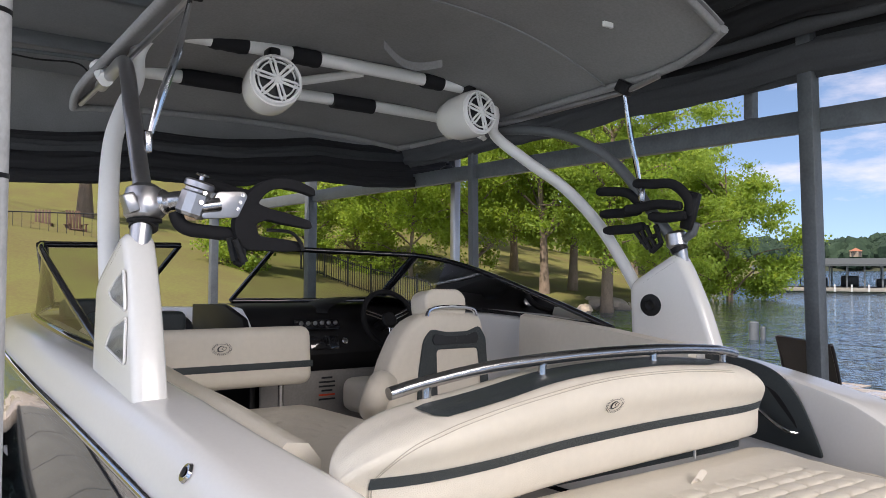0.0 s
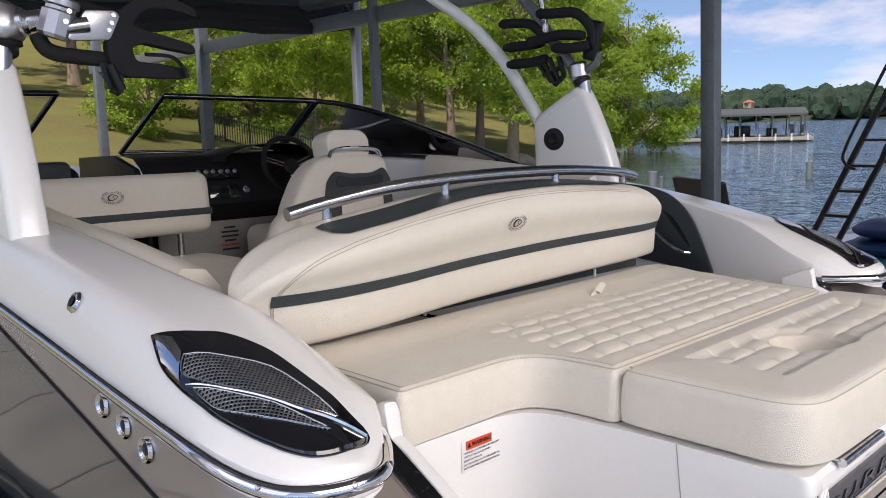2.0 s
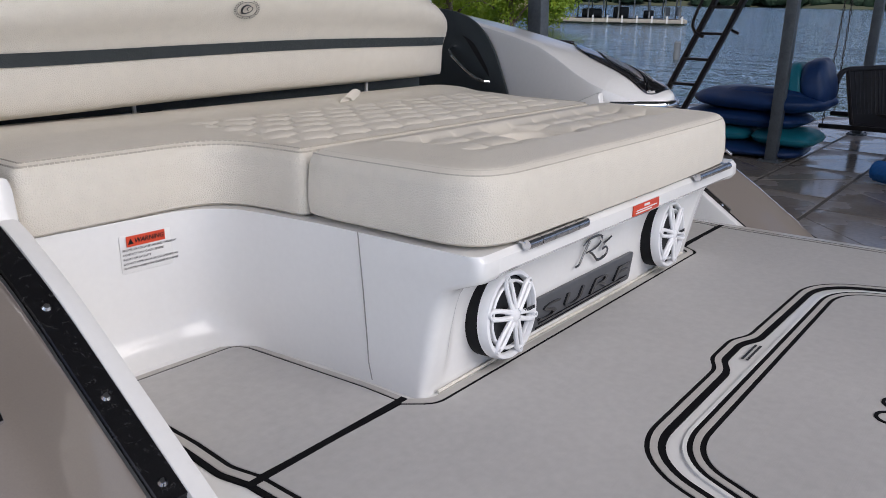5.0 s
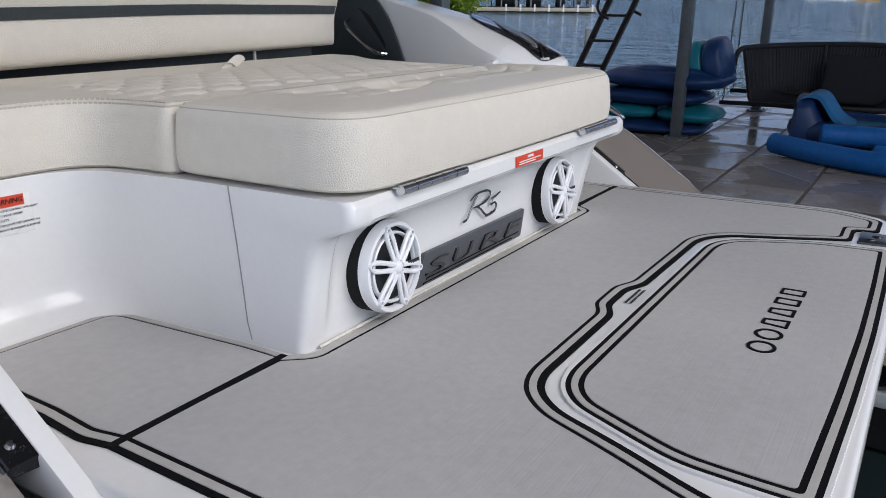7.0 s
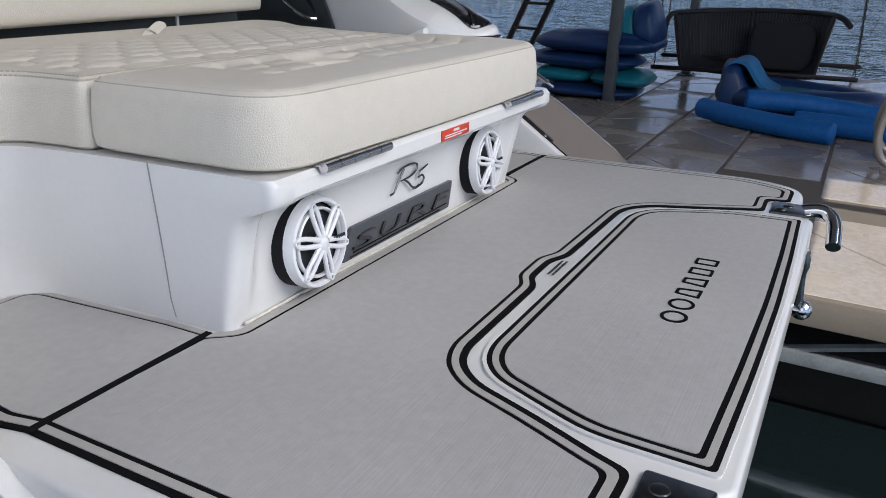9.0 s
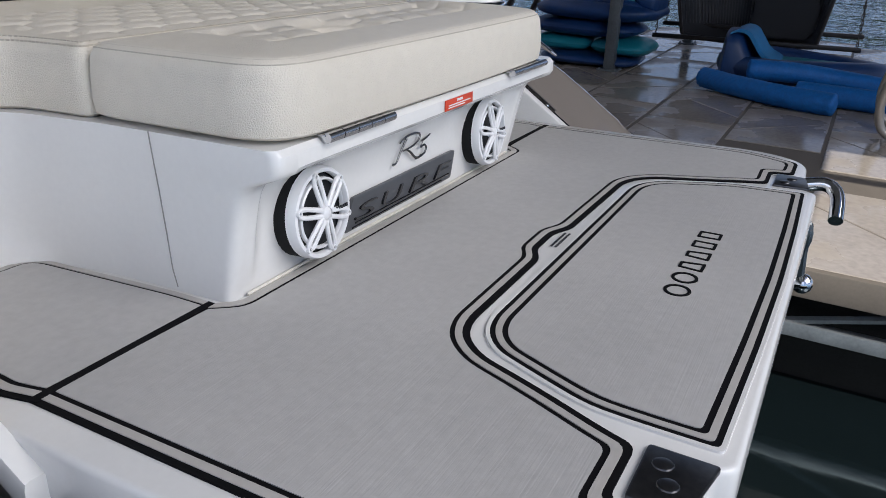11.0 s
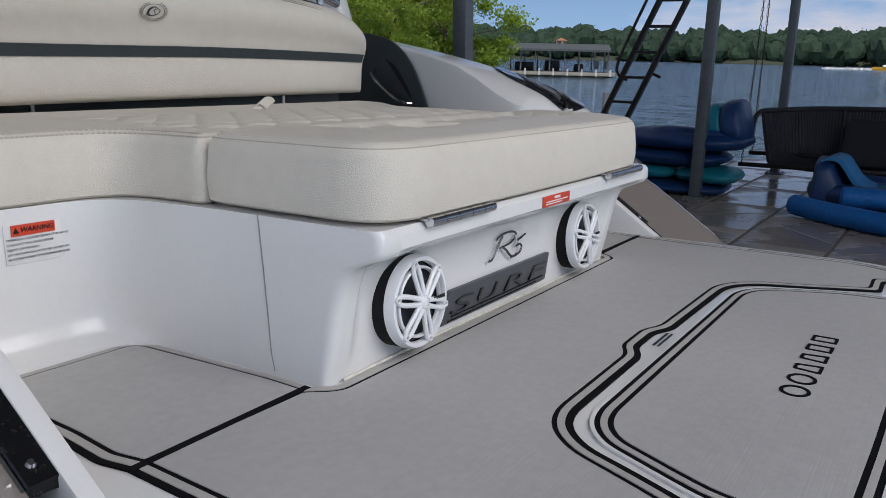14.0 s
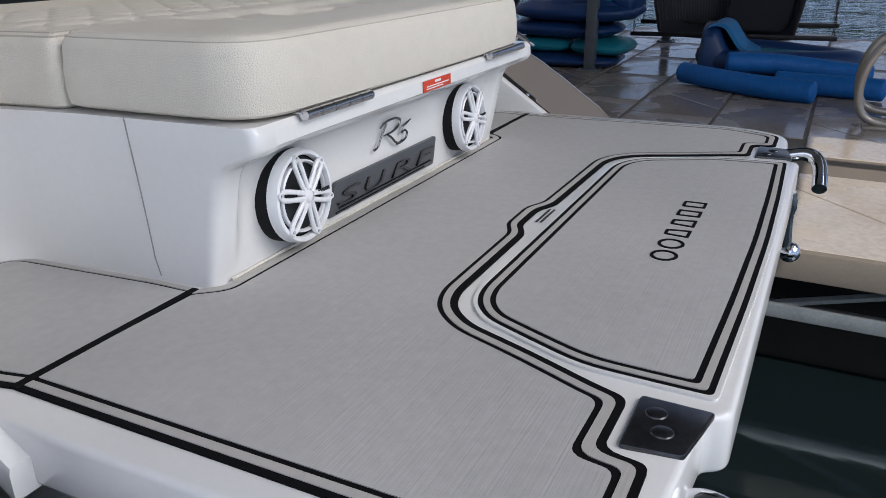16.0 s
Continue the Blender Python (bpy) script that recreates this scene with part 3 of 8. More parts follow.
for side in (1, -1):
    f = (lambda b: b) if side > 0 else mirror_x
    cowl = part("stern_vent", f(on_deck(dense(VENT, 4), 0.006)), GLOSSB, boat, "gloss black stern air vent cowl")
    a = [(1.128, 0.604), (1.086, 0.556), (1.036, 0.502), (1.018, 0.430), (1.008, 0.376), (1.020, 0.372), (1.058, 0.409), (1.090, 0.455), (1.121, 0.502), (1.142, 0.570), (1.139, 0.592)]
    b = [(1.145, 0.541), (1.113, 0.471), (1.081, 0.422), (1.056, 0.379), (1.040, 0.346), (1.078, 0.378), (1.110, 0.411), (1.140, 0.469), (1.1455, 0.512)]
    for w in (a, b):
        part("vent_mesh", f(on_deck(dense(w, 3), 0.0085)), MESHG, cowl, "woven steel vent mesh")
        ring = [Vector((x, y, deck_z(x, y) + 0.009)) for x, y in dense(w, 3)]
        part("vent_trim", f(tube(B(), ring + ring[:1], 0.0013, 6)), STEEL, cowl, "thin steel vent trim")
    rib = [Vector((q.x, q.y, deck_z(q.x, q.y) + 0.0085)) for q in spline([(1.1475, 0.560, 0), (1.120, 0.494, 0), (1.088, 0.445, 0), (1.056, 0.400, 0), (1.022, 0.366, 0), (0.984, 0.336, 0)], 5)]
    part("vent_rib", f(tube(B(), rib, np.linspace(0.0018, 0.0042, len(rib)).tolist(), 6)), CHROME, cowl)
    tip = [(1.136, 0.694), (1.122, 0.655), (1.127, 0.612), (1.141, 0.594), (1.149, 0.580), (1.150, 0.640)]
    part("vent_nose", f(on_deck(tip, 0.009)), CHROME, cowl, "chrome vent nose plate")
    lip = [Vector((x, y, deck_z(x, y) + 0.003)) for x, y in dense(VENT, 4)]
    part("vent_lip", f(tube(B(), lip + lip[:1], 0.0016, 6)), GLOSSB, cowl, "gloss black lip round the vent")

# cleats on both quarters
for side in (-1, 1):
    f = (lambda b: b) if side > 0 else mirror_x
    p0, p1 = Vector((1.038, 0.240, 0.250)), Vector((1.029, 0.083, 0.158))
    d = (p1 - p0).normalized()
    up = Vector((0.15, -0.45, 0.88))
    up = (up - d * up.dot(d)).normalized()
    w = d.cross(up)
    rings, inlay = [], []
    for u in np.linspace(0, 1, 15):
        q, k = p0.lerp(p1, u), 0.003 + 0.0075 * math.sin(math.pi * u) ** 0.8
        hgt = 0.004 + 0.005 * math.sin(math.pi * u)
        rings.append([q + w * k * a + up * (b * hgt) for a, b in ((-1, 0), (-0.6, -1), (0.6, -1), (1, 0), (0.9, 0.35), (-0.9, 0.35))])
        inlay.append([q + w * k * a + up * (0.35 * hgt + b) for a, b in ((-0.86, 0), (-0.7, 0.0014), (0.7, 0.0014), (0.86, 0))])
    cleat = part("cleat", f(loft(B(), rings, True)), CHROME, boat, "polished mooring cleat with a dark top")
    part("cleat_top", f(loft(B(), inlay, True)), SPECK, cleat, "dark speckled cleat top")
    for u in (0.30, 0.68):
        q = p0.lerp(p1, u) - up * 0.006
        part("cleat_post", f(lathe(B(), [(0.0, 0.006), (0.006, 0.004), (0.0055, -0.014), (0.008, -0.018), (0.0125, -0.021), (0.0125, -0.030), (0.0, -0.034)], axes(q, (1, 0, 0), up), 16)), CHROME, cleat)

# transom module with both nooks
def module_ring(z, y0, yr, r, back):
    """One level of the module: end ribs at y0, the face between them at yr, the nook's rear wall at back."""
    half = [(0.435, yr), (0.458, y0), (0.5, y0), (0.505, 0.20), (0.53, back), (0.826, back + 0.01), (0.83, 0.80)]
    rad = [0.018, 0.006, r, 0.02, 0.10, 0.01, 0]
    poly = [(-x, y) for x, y in reversed(half)] + half
    return [Vector((x, y, z)) for x, y in rounded(poly, rad[::-1] + rad, 7)]


MODULE = [(-0.02, 0.0, 0.0, 0.012, 0.385), (0.002, 0.0, 0.0, 0.014, 0.390), (0.012, -0.002, 0.0, 0.016, 0.408), (0.03, -0.007, -0.001, 0.018, 0.422), (0.06, -0.014, -0.002, 0.02, 0.43), (0.10, -0.022, -0.003, 0.022, 0.43), (0.14, -0.032, -0.006, 0.024, 0.43), (0.158, -0.038, -0.011, 0.028, 0.43), (0.170, -0.045, -0.022, 0.032, 0.43), (0.178, -0.058, -0.040, 0.038, 0.43), (0.185, -0.076, -0.062, 0.046, 0.43), (0.194, -0.098, -0.092, 0.055, 0.43), (0.204, -0.105, -0.104, 0.06, 0.43), (0.224, -0.104, -0.104, 0.06, 0.43), (0.232, -0.096, -0.096, 0.06, 0.43)]
bm = loft(B(), [module_ring(*q) for q in MODULE], True)
module = part("transom_module", bm, GEL, boat, "white gelcoat transom locker with stereo speakers", 38)
for s in (-1, 1):
    part("panel_seam", tube(B(), [(s * 0.5022, 0.095, 0.002), (s * 0.5028, 0.101, 0.03), (s * 0.5032, 0.104, 0.08), (s * 0.5036, 0.109, 0.145), (s * 0.5042, 0.117, 0.2325)], 0.0010, 6), CARPET, module)
# sealant bead along its foot
part("sealant_bead", tube(B(), [(x, -0.006 - 0.002 * math.sin(9 * x), 0.001) for x in np.linspace(-0.47, 0.47, 24)], 0.0028, 6), SEAL, module, "yellowed sealant bead")

# swim platform
slab = [(-0.845, 0.46), (-0.85, -0.55), (-0.79, -0.66), (-0.545, -0.675), (-0.53, -0.70), (0.53, -0.70), (0.545, -0.675), (0.79, -0.66), (0.85, -0.55), (0.845, 0.46)]
platform = part("swim_platform", prism(B(), rounded(slab, [0, 0.08, 0.08, 0.01, 0.02, 0.02, 0.01, 0.08, 0.08, 0], 5), -0.075, -0.004, None, 0.008, 3), GEL, boat, "white swim platform with grey foam matting")
part("platform_step", prism(B(), rounded([(-0.80, 0.4), (-0.81, -0.52), (-0.74, -0.60), (0.74, -0.60), (0.81, -0.52), (0.80, 0.4)], [0, 0.1, 0.1, 0.1, 0.1, 0], 6), -0.20, -0.075, None, 0.02, 3), GEL, platform)
HALF = [(0.530, -0.555), (0.492, -0.472), (0.453, -0.374), (0.418, -0.339), (0.375, -0.324)]
MAIN = [(-0.801, 0.02), (-0.813, -0.53), (-0.757, -0.642), (-0.65, -0.642), (-0.642, -0.596), (-0.546, -0.597)] + [(-x, y) for x, y in HALF] + [(-0.118, -0.322), (-0.078, -0.302), (0.006, -0.301), (0.050, -0.320)] + HALF[::-1] + [(0.546, -0.598), (0.642, -0.596), (0.65, -0.642), (0.757, -0.642), (0.813, -0.53), (0.801, 0.02), (0.515, 0.016), (0.495, -0.012), (-0.49, -0.012), (-0.513, 0.016)]
MAIN_R = [0.002, 0.05, 0.02, 0.012, 0.018, 0.014, 0.03, 0.05, 0.04, 0.03, 0.025, 0.016, 0.016, 0.016, 0.016, 0.025, 0.03, 0.04, 0.05, 0.03, 0.014, 0.018, 0.012, 0.02, 0.05, 0.002, 0.004, 0.02, 0.02, 0.004]
NOOK, NOOK_R = [(-0.801, 0.02), (-0.513, 0.016), (-0.512, 0.09), (-0.529, 0.35), (-0.545, 0.38), (-0.80, 0.388), (-0.803, 0.15), (-0.810, 0.065)], [0.002, 0.002, 0.02, 0.03, 0.03, 0.01, 0.01, 0.01]
# border widths: outer black line, light strip, inner black line
RIMS, WALLS, JOINT = (0.0085, 0.0195, 0.0268), (0.0, 0.013, 0.019), (0.0, 0.0004, 0.0062)
HATCH = (0.0105, 0.0205, 0.0275)
MAIN_E = [RIMS] * 5 + [HATCH] * 15 + [RIMS] * 5 + [JOINT] + [WALLS] * 3 + [JOINT]
NOOK_E = [JOINT] + [(0.0, 0.010, 0.0145)] * 4 + [(0.0085, 0.0195, 0.0268)] * 3
SIDE = [(0.505, -0.61), (0.499, -0.53), (0.473, -0.470), (0.434, -0.386), (0.396, -0.356), (0.351, -0.344)]
PANEL = [(-0.508, -0.677), (-0.25, -0.684), (0.0, -0.687), (0.25, -0.684), (0.508, -0.677)] + SIDE + [(-x, y) for x, y in SIDE[::-1]]
PANEL_R = [0.008] + [0.05] * 3 + [0.008] + [0.03] * 12


def ribbon(raw, rad, d0, d1, lo, hi):
    """A flat strip between two insets of an outline."""
    bm = bmesh.new()
    a, b = (rounded(offset_edges(raw, d), rad, 4) for d in (d0, d1))
    n = len(a)
    va, vb = [bm.verts.new((*p, hi)) for p in a], [bm.verts.new((*p, hi)) for p in b]
    wa, wb = [bm.verts.new((*p, lo)) for p in a], [bm.verts.new((*p, lo)) for p in b]
    for i in range(n):
        j = (i + 1) % n
        bm.faces.new((va[i], va[j], vb[j], vb[i]))
        bm.faces.new((va[j], va[i], wa[i], wa[j]))
        bm.faces.new((vb[i], vb[j], wb[j], wb[i]))
    return bm


NOOK_M, NOOK_MR = [(-x, y) for x, y in NOOK[::-1]], NOOK_R[::-1]
NOOK_ME = NOOK_E[:-1][::-1] + NOOK_E[-1:]
for raw, rad, ed in ((MAIN, MAIN_R, MAIN_E), (PANEL, PANEL_R, [(0.0085, 0.0175, 0.0255)] * 17), (NOOK, NOOK_R, NOOK_E), (NOOK_M, NOOK_MR, NOOK_ME)):
    n = len(raw)
    part("mat_backing", ribbon(raw, rad, [0.0] * n, [e[2] + 0.006 for e in ed], -0.006, -0.0012), MATB, platform, "black foam groove layer", flat=True)
    part("mat_border", ribbon(raw, rad, [e[0] for e in ed], [e[1] for e in ed], -0.003, 0.0), MATL, platform, "light grey foam border strip", flat=True)
    bm = B()
    f = bm.faces.new([bm.verts.new((x, y, 0.0)) for x, y in rounded(offset_edges(raw, [e[2] for e in ed]), rad, 4)])
    bm.normal_update()
    bmesh.ops.triangulate(bm, faces=[f])
    rim = [e for e in bm.edges if e.is_boundary]
    ex = bmesh.ops.extrude_edge_only(bm, edges=rim)
    bmesh.ops.translate(bm, verts=[v for v in ex["geom"] if isinstance(v, bmesh.types.BMVert)], vec=(0, 0, -0.004))
    part("mat_field", bm, MATG, platform, "brushed grey foam mat field", flat=True)
for sgn in (-1, 1):
    bm = box(B(), (sgn * 0.657, 0.018, -0.002), (0.288, 0.0125, 0.0045), Matrix.Rotation(-0.0137 * sgn, 4, "Z"))
    part("mat_joint", bm, MATB, platform, "black line between the mats", flat=True)
part("panel_rim", ribbon(PANEL, PANEL_R, [-0.0045] * 17, [0.001] * 17, -0.006, -0.0006), GEL, platform, "white rim of the flip-down step", flat=True)
for s in (-1, 1):
    poly = rounded([(s * x, y) for x, y in [(-0.536, -0.608), (-0.540, -0.684), (-0.626, -0.668), (-0.632, -0.608)]][::s], 0.006, 3)
    hp = part("hinge_plate", prism(B(), poly, -0.006, 0.001, None, 0.002, 2), HINGE, platform, "scuffed dark steel hinge plate")
    for x, y in ((-0.566, -0.630), (-0.597, -0.642)):
        part("bolt", lathe(B(), [(0, 0.0028), (0.007, 0.0025), (0.0105, 0.0014), (0.0115, 0.0)], Matrix.Translation((s * x, y, 0.001)), 18), HINGE, hp)
# grab rail and step hardware under the aft edge
part("step_handle", tube(B(), spline([(0.62, -0.64, -0.0212), (0.625, -0.68, -0.0112), (0.625, -0.7089, -0.007), (0.618, -0.7297, -0.0151), (0.595, -0.741, -0.0305), (0.545, -0.745, -0.0618)], 6), 0.0155, 16), CHROME, platform, "curved chrome boarding handle", 50)
part("step_handle", tube(B(), spline([(-0.61, -0.65, -0.075), (-0.60, -0.690, -0.068), (-0.597, -0.712, -0.080), (-0.595, -0.718, -0.12)], 6), 0.017, 14), CHROME, platform, "curved chrome boarding handle", 50)
bm = B()
box(bm, (0.0, -0.655, -0.09), (0.9, 0.03, 0.03), None, 0.006)
tube(bm, spline([(0.43, -0.655, -0.03), (0.42, -0.692, -0.045), (0.42, -0.694, -0.10), (0.42, -0.698, -0.155)], 4), [0.012] * 3 + [0.016] * 4 + [0.013] * 6, 10)
part("step_arm", bm, GRAPH, platform, "black folding step linkage")
part("step_ball", lathe(B(), [(0, 0.022), (0.012, 0.019), (0.020, 0.010), (0.022, 0.0), (0.019, -0.011), (0.010, -0.019), (0, -0.022)], Matrix.Translation((0.42, -0.708, -0.168)), 18), CHROME, platform, "polished ball end of the step linkage", 60)

# ---- upholstery ----


def seg_dist(px, py, poly):
    d = np.full(px.shape, 9.0)
    n = len(poly)
    for i in range(n):
        ax, ay = poly[i]
        bx, by = poly[(i + 1) % n]
        vx, vy = bx - ax, by - ay
        t = np.clip(((px - ax) * vx + (py - ay) * vy) / (vx * vx + vy * vy + 1e-12), 0, 1)
        d = np.minimum(d, np.hypot(px - ax - t * vx, py - ay - t * vy))
    return d


def pad(low, high, zbot, ztop, nu, nv, r=0.03, crown=0.006, quilts=(), cups=(), cell=(0.0865, 0.0529), dip=-0.0095, rise_=0.0105, soft=0.02, roll=(9.0, 0.0), ease=0.006):
    """A cushion between two edge lines (aft and forward), rounded at its rim, with quilted fields and cup wells."""
    lo = np.array([p[:] for p in low])
    hi = np.array([p[:] for p in high])

    def along(c, n):
        s = np.r_[0, np.cumsum(np.hypot(*np.diff(c, axis=0).T))]
        u = np.linspace(0, s[-1], n)
        h = np.diff(s)
        i = np.clip(np.searchsorted(s, u, "right") - 1, 0, len(h) - 1)
        w = (u - s[i]) / h[i]
        out = []
        for k in (0, 1):
            g = np.diff(c[:, k]) / h
            same = g[:-1] * g[1:] > 0
            m = np.r_[g[0], np.where(same, 2 * g[:-1] * g[1:] / np.where(same, g[:-1] + g[1:], 1), 0), g[-1]]
            out.append((2 * w ** 3 - 3 * w ** 2 + 1) * c[i, k] + (w ** 3 - 2 * w ** 2 + w) * h[i] * m[i] + (3 * w ** 2 - 2 * w ** 3) * c[i + 1, k] + (w ** 3 - w ** 2) * h[i] * m[i + 1])
        return np.c_[out[0], out[1]]

    def eased(c, reach):
        step = np.hypot(*np.diff(c, axis=0).T).mean()
        m = int(3 * reach / step)
        w = np.exp(-0.5 * (np.arange(-m, m + 1) * step / reach) ** 2)
        w /= w.sum()
        pre, post_ = 2 * c[0] - c[m:0:-1], 2 * c[-1] - c[-2:-m - 2:-1]
        full = np.vstack([pre, c, post_])
        return np.c_[np.convolve(full[:, 0], w, "valid"), np.convolve(full[:, 1], w, "valid")]
    a, b = eased(along(lo, nu), ease), eased(along(hi, nu), ease)
    e = np.linspace(0, 1, nv)
    v = 0.5 - 0.5 * np.cos(np.pi * e)
    v = 0.6 * e + 0.4 * v
    gx = a[:, None, 0] * (1 - v) + b[:, None, 0] * v
    gy = a[:, None, 1] * (1 - v) + b[:, None, 1] * v
    rim = [tuple(p) for p in a] + [(gx[-1, j], gy[-1, j]) for j in range(1, nv - 1)] + [tuple(p) for p in b[::-1]] + [(gx[0, j], gy[0, j]) for j in range(nv - 2, 0, -1)]
    d = seg_dist(gx, gy, rim)
    z = ztop - r + np.sqrt(np.maximum(0, r * r - np.maximum(0, r - d) ** 2)) + crown * np.clip(d / 0.12, 0, 1) ** 0.7
    for x0, x1, y0, y1 in quilts:
        w = np.minimum(np.minimum(gx - x0, x1 - gx), np.minimum(gy - y0, y1 - gy))
        inside = np.clip(w / soft, 0, 1) ** 2 * (3 - 2 * np.clip(w / soft, 0, 1))
        row = np.floor((gy - y0) / cell[1])
        fy = (gy - y0) / cell[1] - row
        fx = ((gx - x0) / cell[0] + 0.5 * (row % 2)) % 1
        puff = ((1 - np.abs(2 * fx - 1) ** 5) * (1 - np.abs(2 * fy - 1) ** 3)) ** 0.62
        z += inside * (dip + rise_ * puff)
    k = np.clip((gy - roll[0]) / 0.10, 0, 1)
    z += roll[1] * k * k * (3 - 2 * k) * np.clip(d / 0.03, 0, 1) ** 0.5
    for cx, cy, cr in cups:
        q = np.hypot(gx - cx, gy - cy)
        k = np.clip((cr - q) / 0.016, 0, 1)
        flat = np.clip((cr + 0.026 - q) / 0.026, 0, 1)
        flat = flat * flat * (3 - 2 * flat)
        z = z * (1 - flat) + (ztop - 0.008) * flat - 0.060 * k * k * (3 - 2 * k)
    bm = bmesh.new()
    vs = [[bm.verts.new((gx[i, j], gy[i, j], z[i, j])) for j in range(nv)] for i in range(nu)]
    for i in range(nu - 1):
        for j in range(nv - 1):
            bm.faces.new((vs[i][j], vs[i + 1][j], vs[i + 1][j + 1], vs[i][j + 1]))
    order = [vs[i][0] for i in range(nu)] + [vs[-1][j] for j in range(1, nv - 1)] + [vs[i][-1] for i in range(nu - 1, -1, -1)] + [vs[0][j] for j in range(nv - 2, 0, -1)]
    prev = order
    for k, (out, zz) in enumerate(((0.003, 0.66), (0.004, 0.33), (0.001, 0.06), (-0.006, 0.0))):
        poly = offset_poly([(q.co.x, q.co.y) for q in order], -out)
        zz = zbot + (ztop - r - zbot) * zz
        row = [bm.verts.new((x, y, zz)) for x, y in poly]
        for i in range(len(order)):
            j = (i + 1) % len(order)
            bm.faces.new((prev[i], prev[j], row[j], row[i]))
        prev = row
    bm.faces.new(prev)
    seam = [Vector((x, y, ztop - r * 0.55)) for x, y in offset_poly([(q.co.x, q.co.y) for q in order], 0.003)]
    return bm, seam


def stitches(line, inset, drop, gap=0.011):
    """Short thread stitches along a closed line."""
    bm = bmesh.new()
    n = len(line)
    acc, last = 0.0, line[0]
    for i in range(1, n + 1):
        p, q = line[i - 1], line[i % n]
        L = (q - p).length
        if L < 1e-5:
            continue
        d = (q - p) / L
        s = gap - acc
        while s < L:
            c = p + d * s + Vector((0, 0, drop))
            nrm = Vector((-d.y, d.x, 0))
            c += nrm * inset
            u, w, h = d * 0.0029, nrm * 0.0006, Vector((0, 0, 0.0014))
            vs = [bm.verts.new(c + a * u + b * w + e * h) for e in (-1, 1) for a, b in ((-1, -1), (1, -1), (1, 1), (-1, 1))]
            for f in ((4, 5, 6, 7), (0, 1, 5, 4), (1, 2, 6, 5), (2, 3, 7, 6), (3, 0, 4, 7)):
                bm.faces.new([vs[t] for t in f])
            s += gap
        acc = L - (s - gap)
    return bm


def emblem(m, s, parent):
    """A round wreath badge with a curl, embroidered in grey."""
    bm = B()
    for r0, r1 in ((0.040, 0.034),):
        for k in range(26):
            a = radians(118 + k * (304 / 25.0))
            c = Vector((math.cos(a), math.sin(a) * 0.92, 0)) * 0.037
            t = Vector((-math.sin(a), math.cos(a), 0)).normalized()
            n = Vector((t.y, -t.x, 0))
            for q in (-1, 1):
                tip = c + (t * 0.0055 + n * q * 0.0045)
                w = (n - t * q * 0.3) * 0.0016
                vs = [bm.verts.new(p) for p in (c - w, c + w, tip)]
                bm.faces.new(vs)
    ring = [Vector((math.cos(a) * 0.031, math.sin(a) * 0.028, 0)) for a in np.linspace(0, 2 * math.pi, 40)]
    tube(bm, ring, 0.0008, 5, False)
    arc = [Vector((-0.002 + 0.013 * math.cos(a) + 0.003 * math.sin(a), 0.001 + 0.016 * math.sin(a), 0)) for a in np.linspace(0.7, 5.6, 22)]
    tube(bm, arc, [0.0008 + 0.002 * math.sin(math.pi * i / 21) for i in range(22)], 5)
    swash = spline([(-0.02, -0.012, 0), (-0.006, -0.017, 0), (0.012, -0.008, 0), (0.017, 0.006, 0), (0.008, 0.011, 0), (0.0, 0.002, 0), (0.006, -0.006, 0)], 5)
    tube(bm, swash, 0.0012, 5)
    bm.transform(m @ Matrix.Scale(s, 4) @ Matrix.Diagonal((1.34, 0.86, 1, 1)))
    return part("emblem", bm, CARBON, parent, "embroidered grey wreath emblem", flat=True)


# fixed sun pad
low = [(-0.835, 0.70), (-0.838, 0.56), (-0.838, 0.445), (-0.825, 0.432), (-0.70, 0.431), (-0.60, 0.431), (-0.56, 0.425), (-0.528, 0.405), (-0.507, 0.365), (-0.500, 0.30), (-0.498, 0.252), (-0.485, 0.240), (-0.30, 0.240), (0.0, 0.240), (0.25, 0.240), (0.42, 0.240), (0.455, 0.25), (0.475, 0.29), (0.49, 0.45), (0.50, 0.70)]
low = low[1:-1]
high = [(-0.838, 0.70), (-0.83, 0.80), (-0.60, 0.80), (-0.2, 0.81), (0.2, 0.815), (0.5, 0.83), (0.56, 0.78), (0.54, 0.6)]
sunpad = thing("sun_pad", (-0.15, 0.5, 0.23), "cream vinyl quilted stern sun pad on the transom locker", "cushion")
bm, seam = pad(low, high, 0.233, 0.336, 600, 240, 0.022, 0.010, [(-0.47, 0.40, 0.255, 0.625)], roll=(0.62, 0.009))
part("sun_pad_cushion", bm, CREAM, sunpad, "", 40)
part("stitching", stitches(seam, 0.005, 0.0092, 0.0075), STITCH, sunpad)
part("stitching", stitches(seam, 0.013, 0.0138, 0.0075), STITCH, sunpad)
for x, y in ((-0.8405, 0.4445),):
    for o in (-0.003, 0.003):
        part("corner_seam", tube(B(), [(x - 0.0025, y + o, 0.243), (x - 0.004, y + o, 0.275), (x - 0.0025, y + o, 0.318)], 0.0006, 5), STITCH, sunpad)
part("pull_loop", loft(B(), [[Vector((0.02 + 0.022 * math.cos(a) + 0.03 * u, 0.645 + 0.006 * u, 0.352 + 0.014 * math.sin(a) + 0.014 * u)) for a in np.linspace(0.2, 2 * math.pi - 0.5, 14)] for u in (-0.6, 0.0, 0.6)], False), CREAM, sunpad, "cream vinyl pull loop")
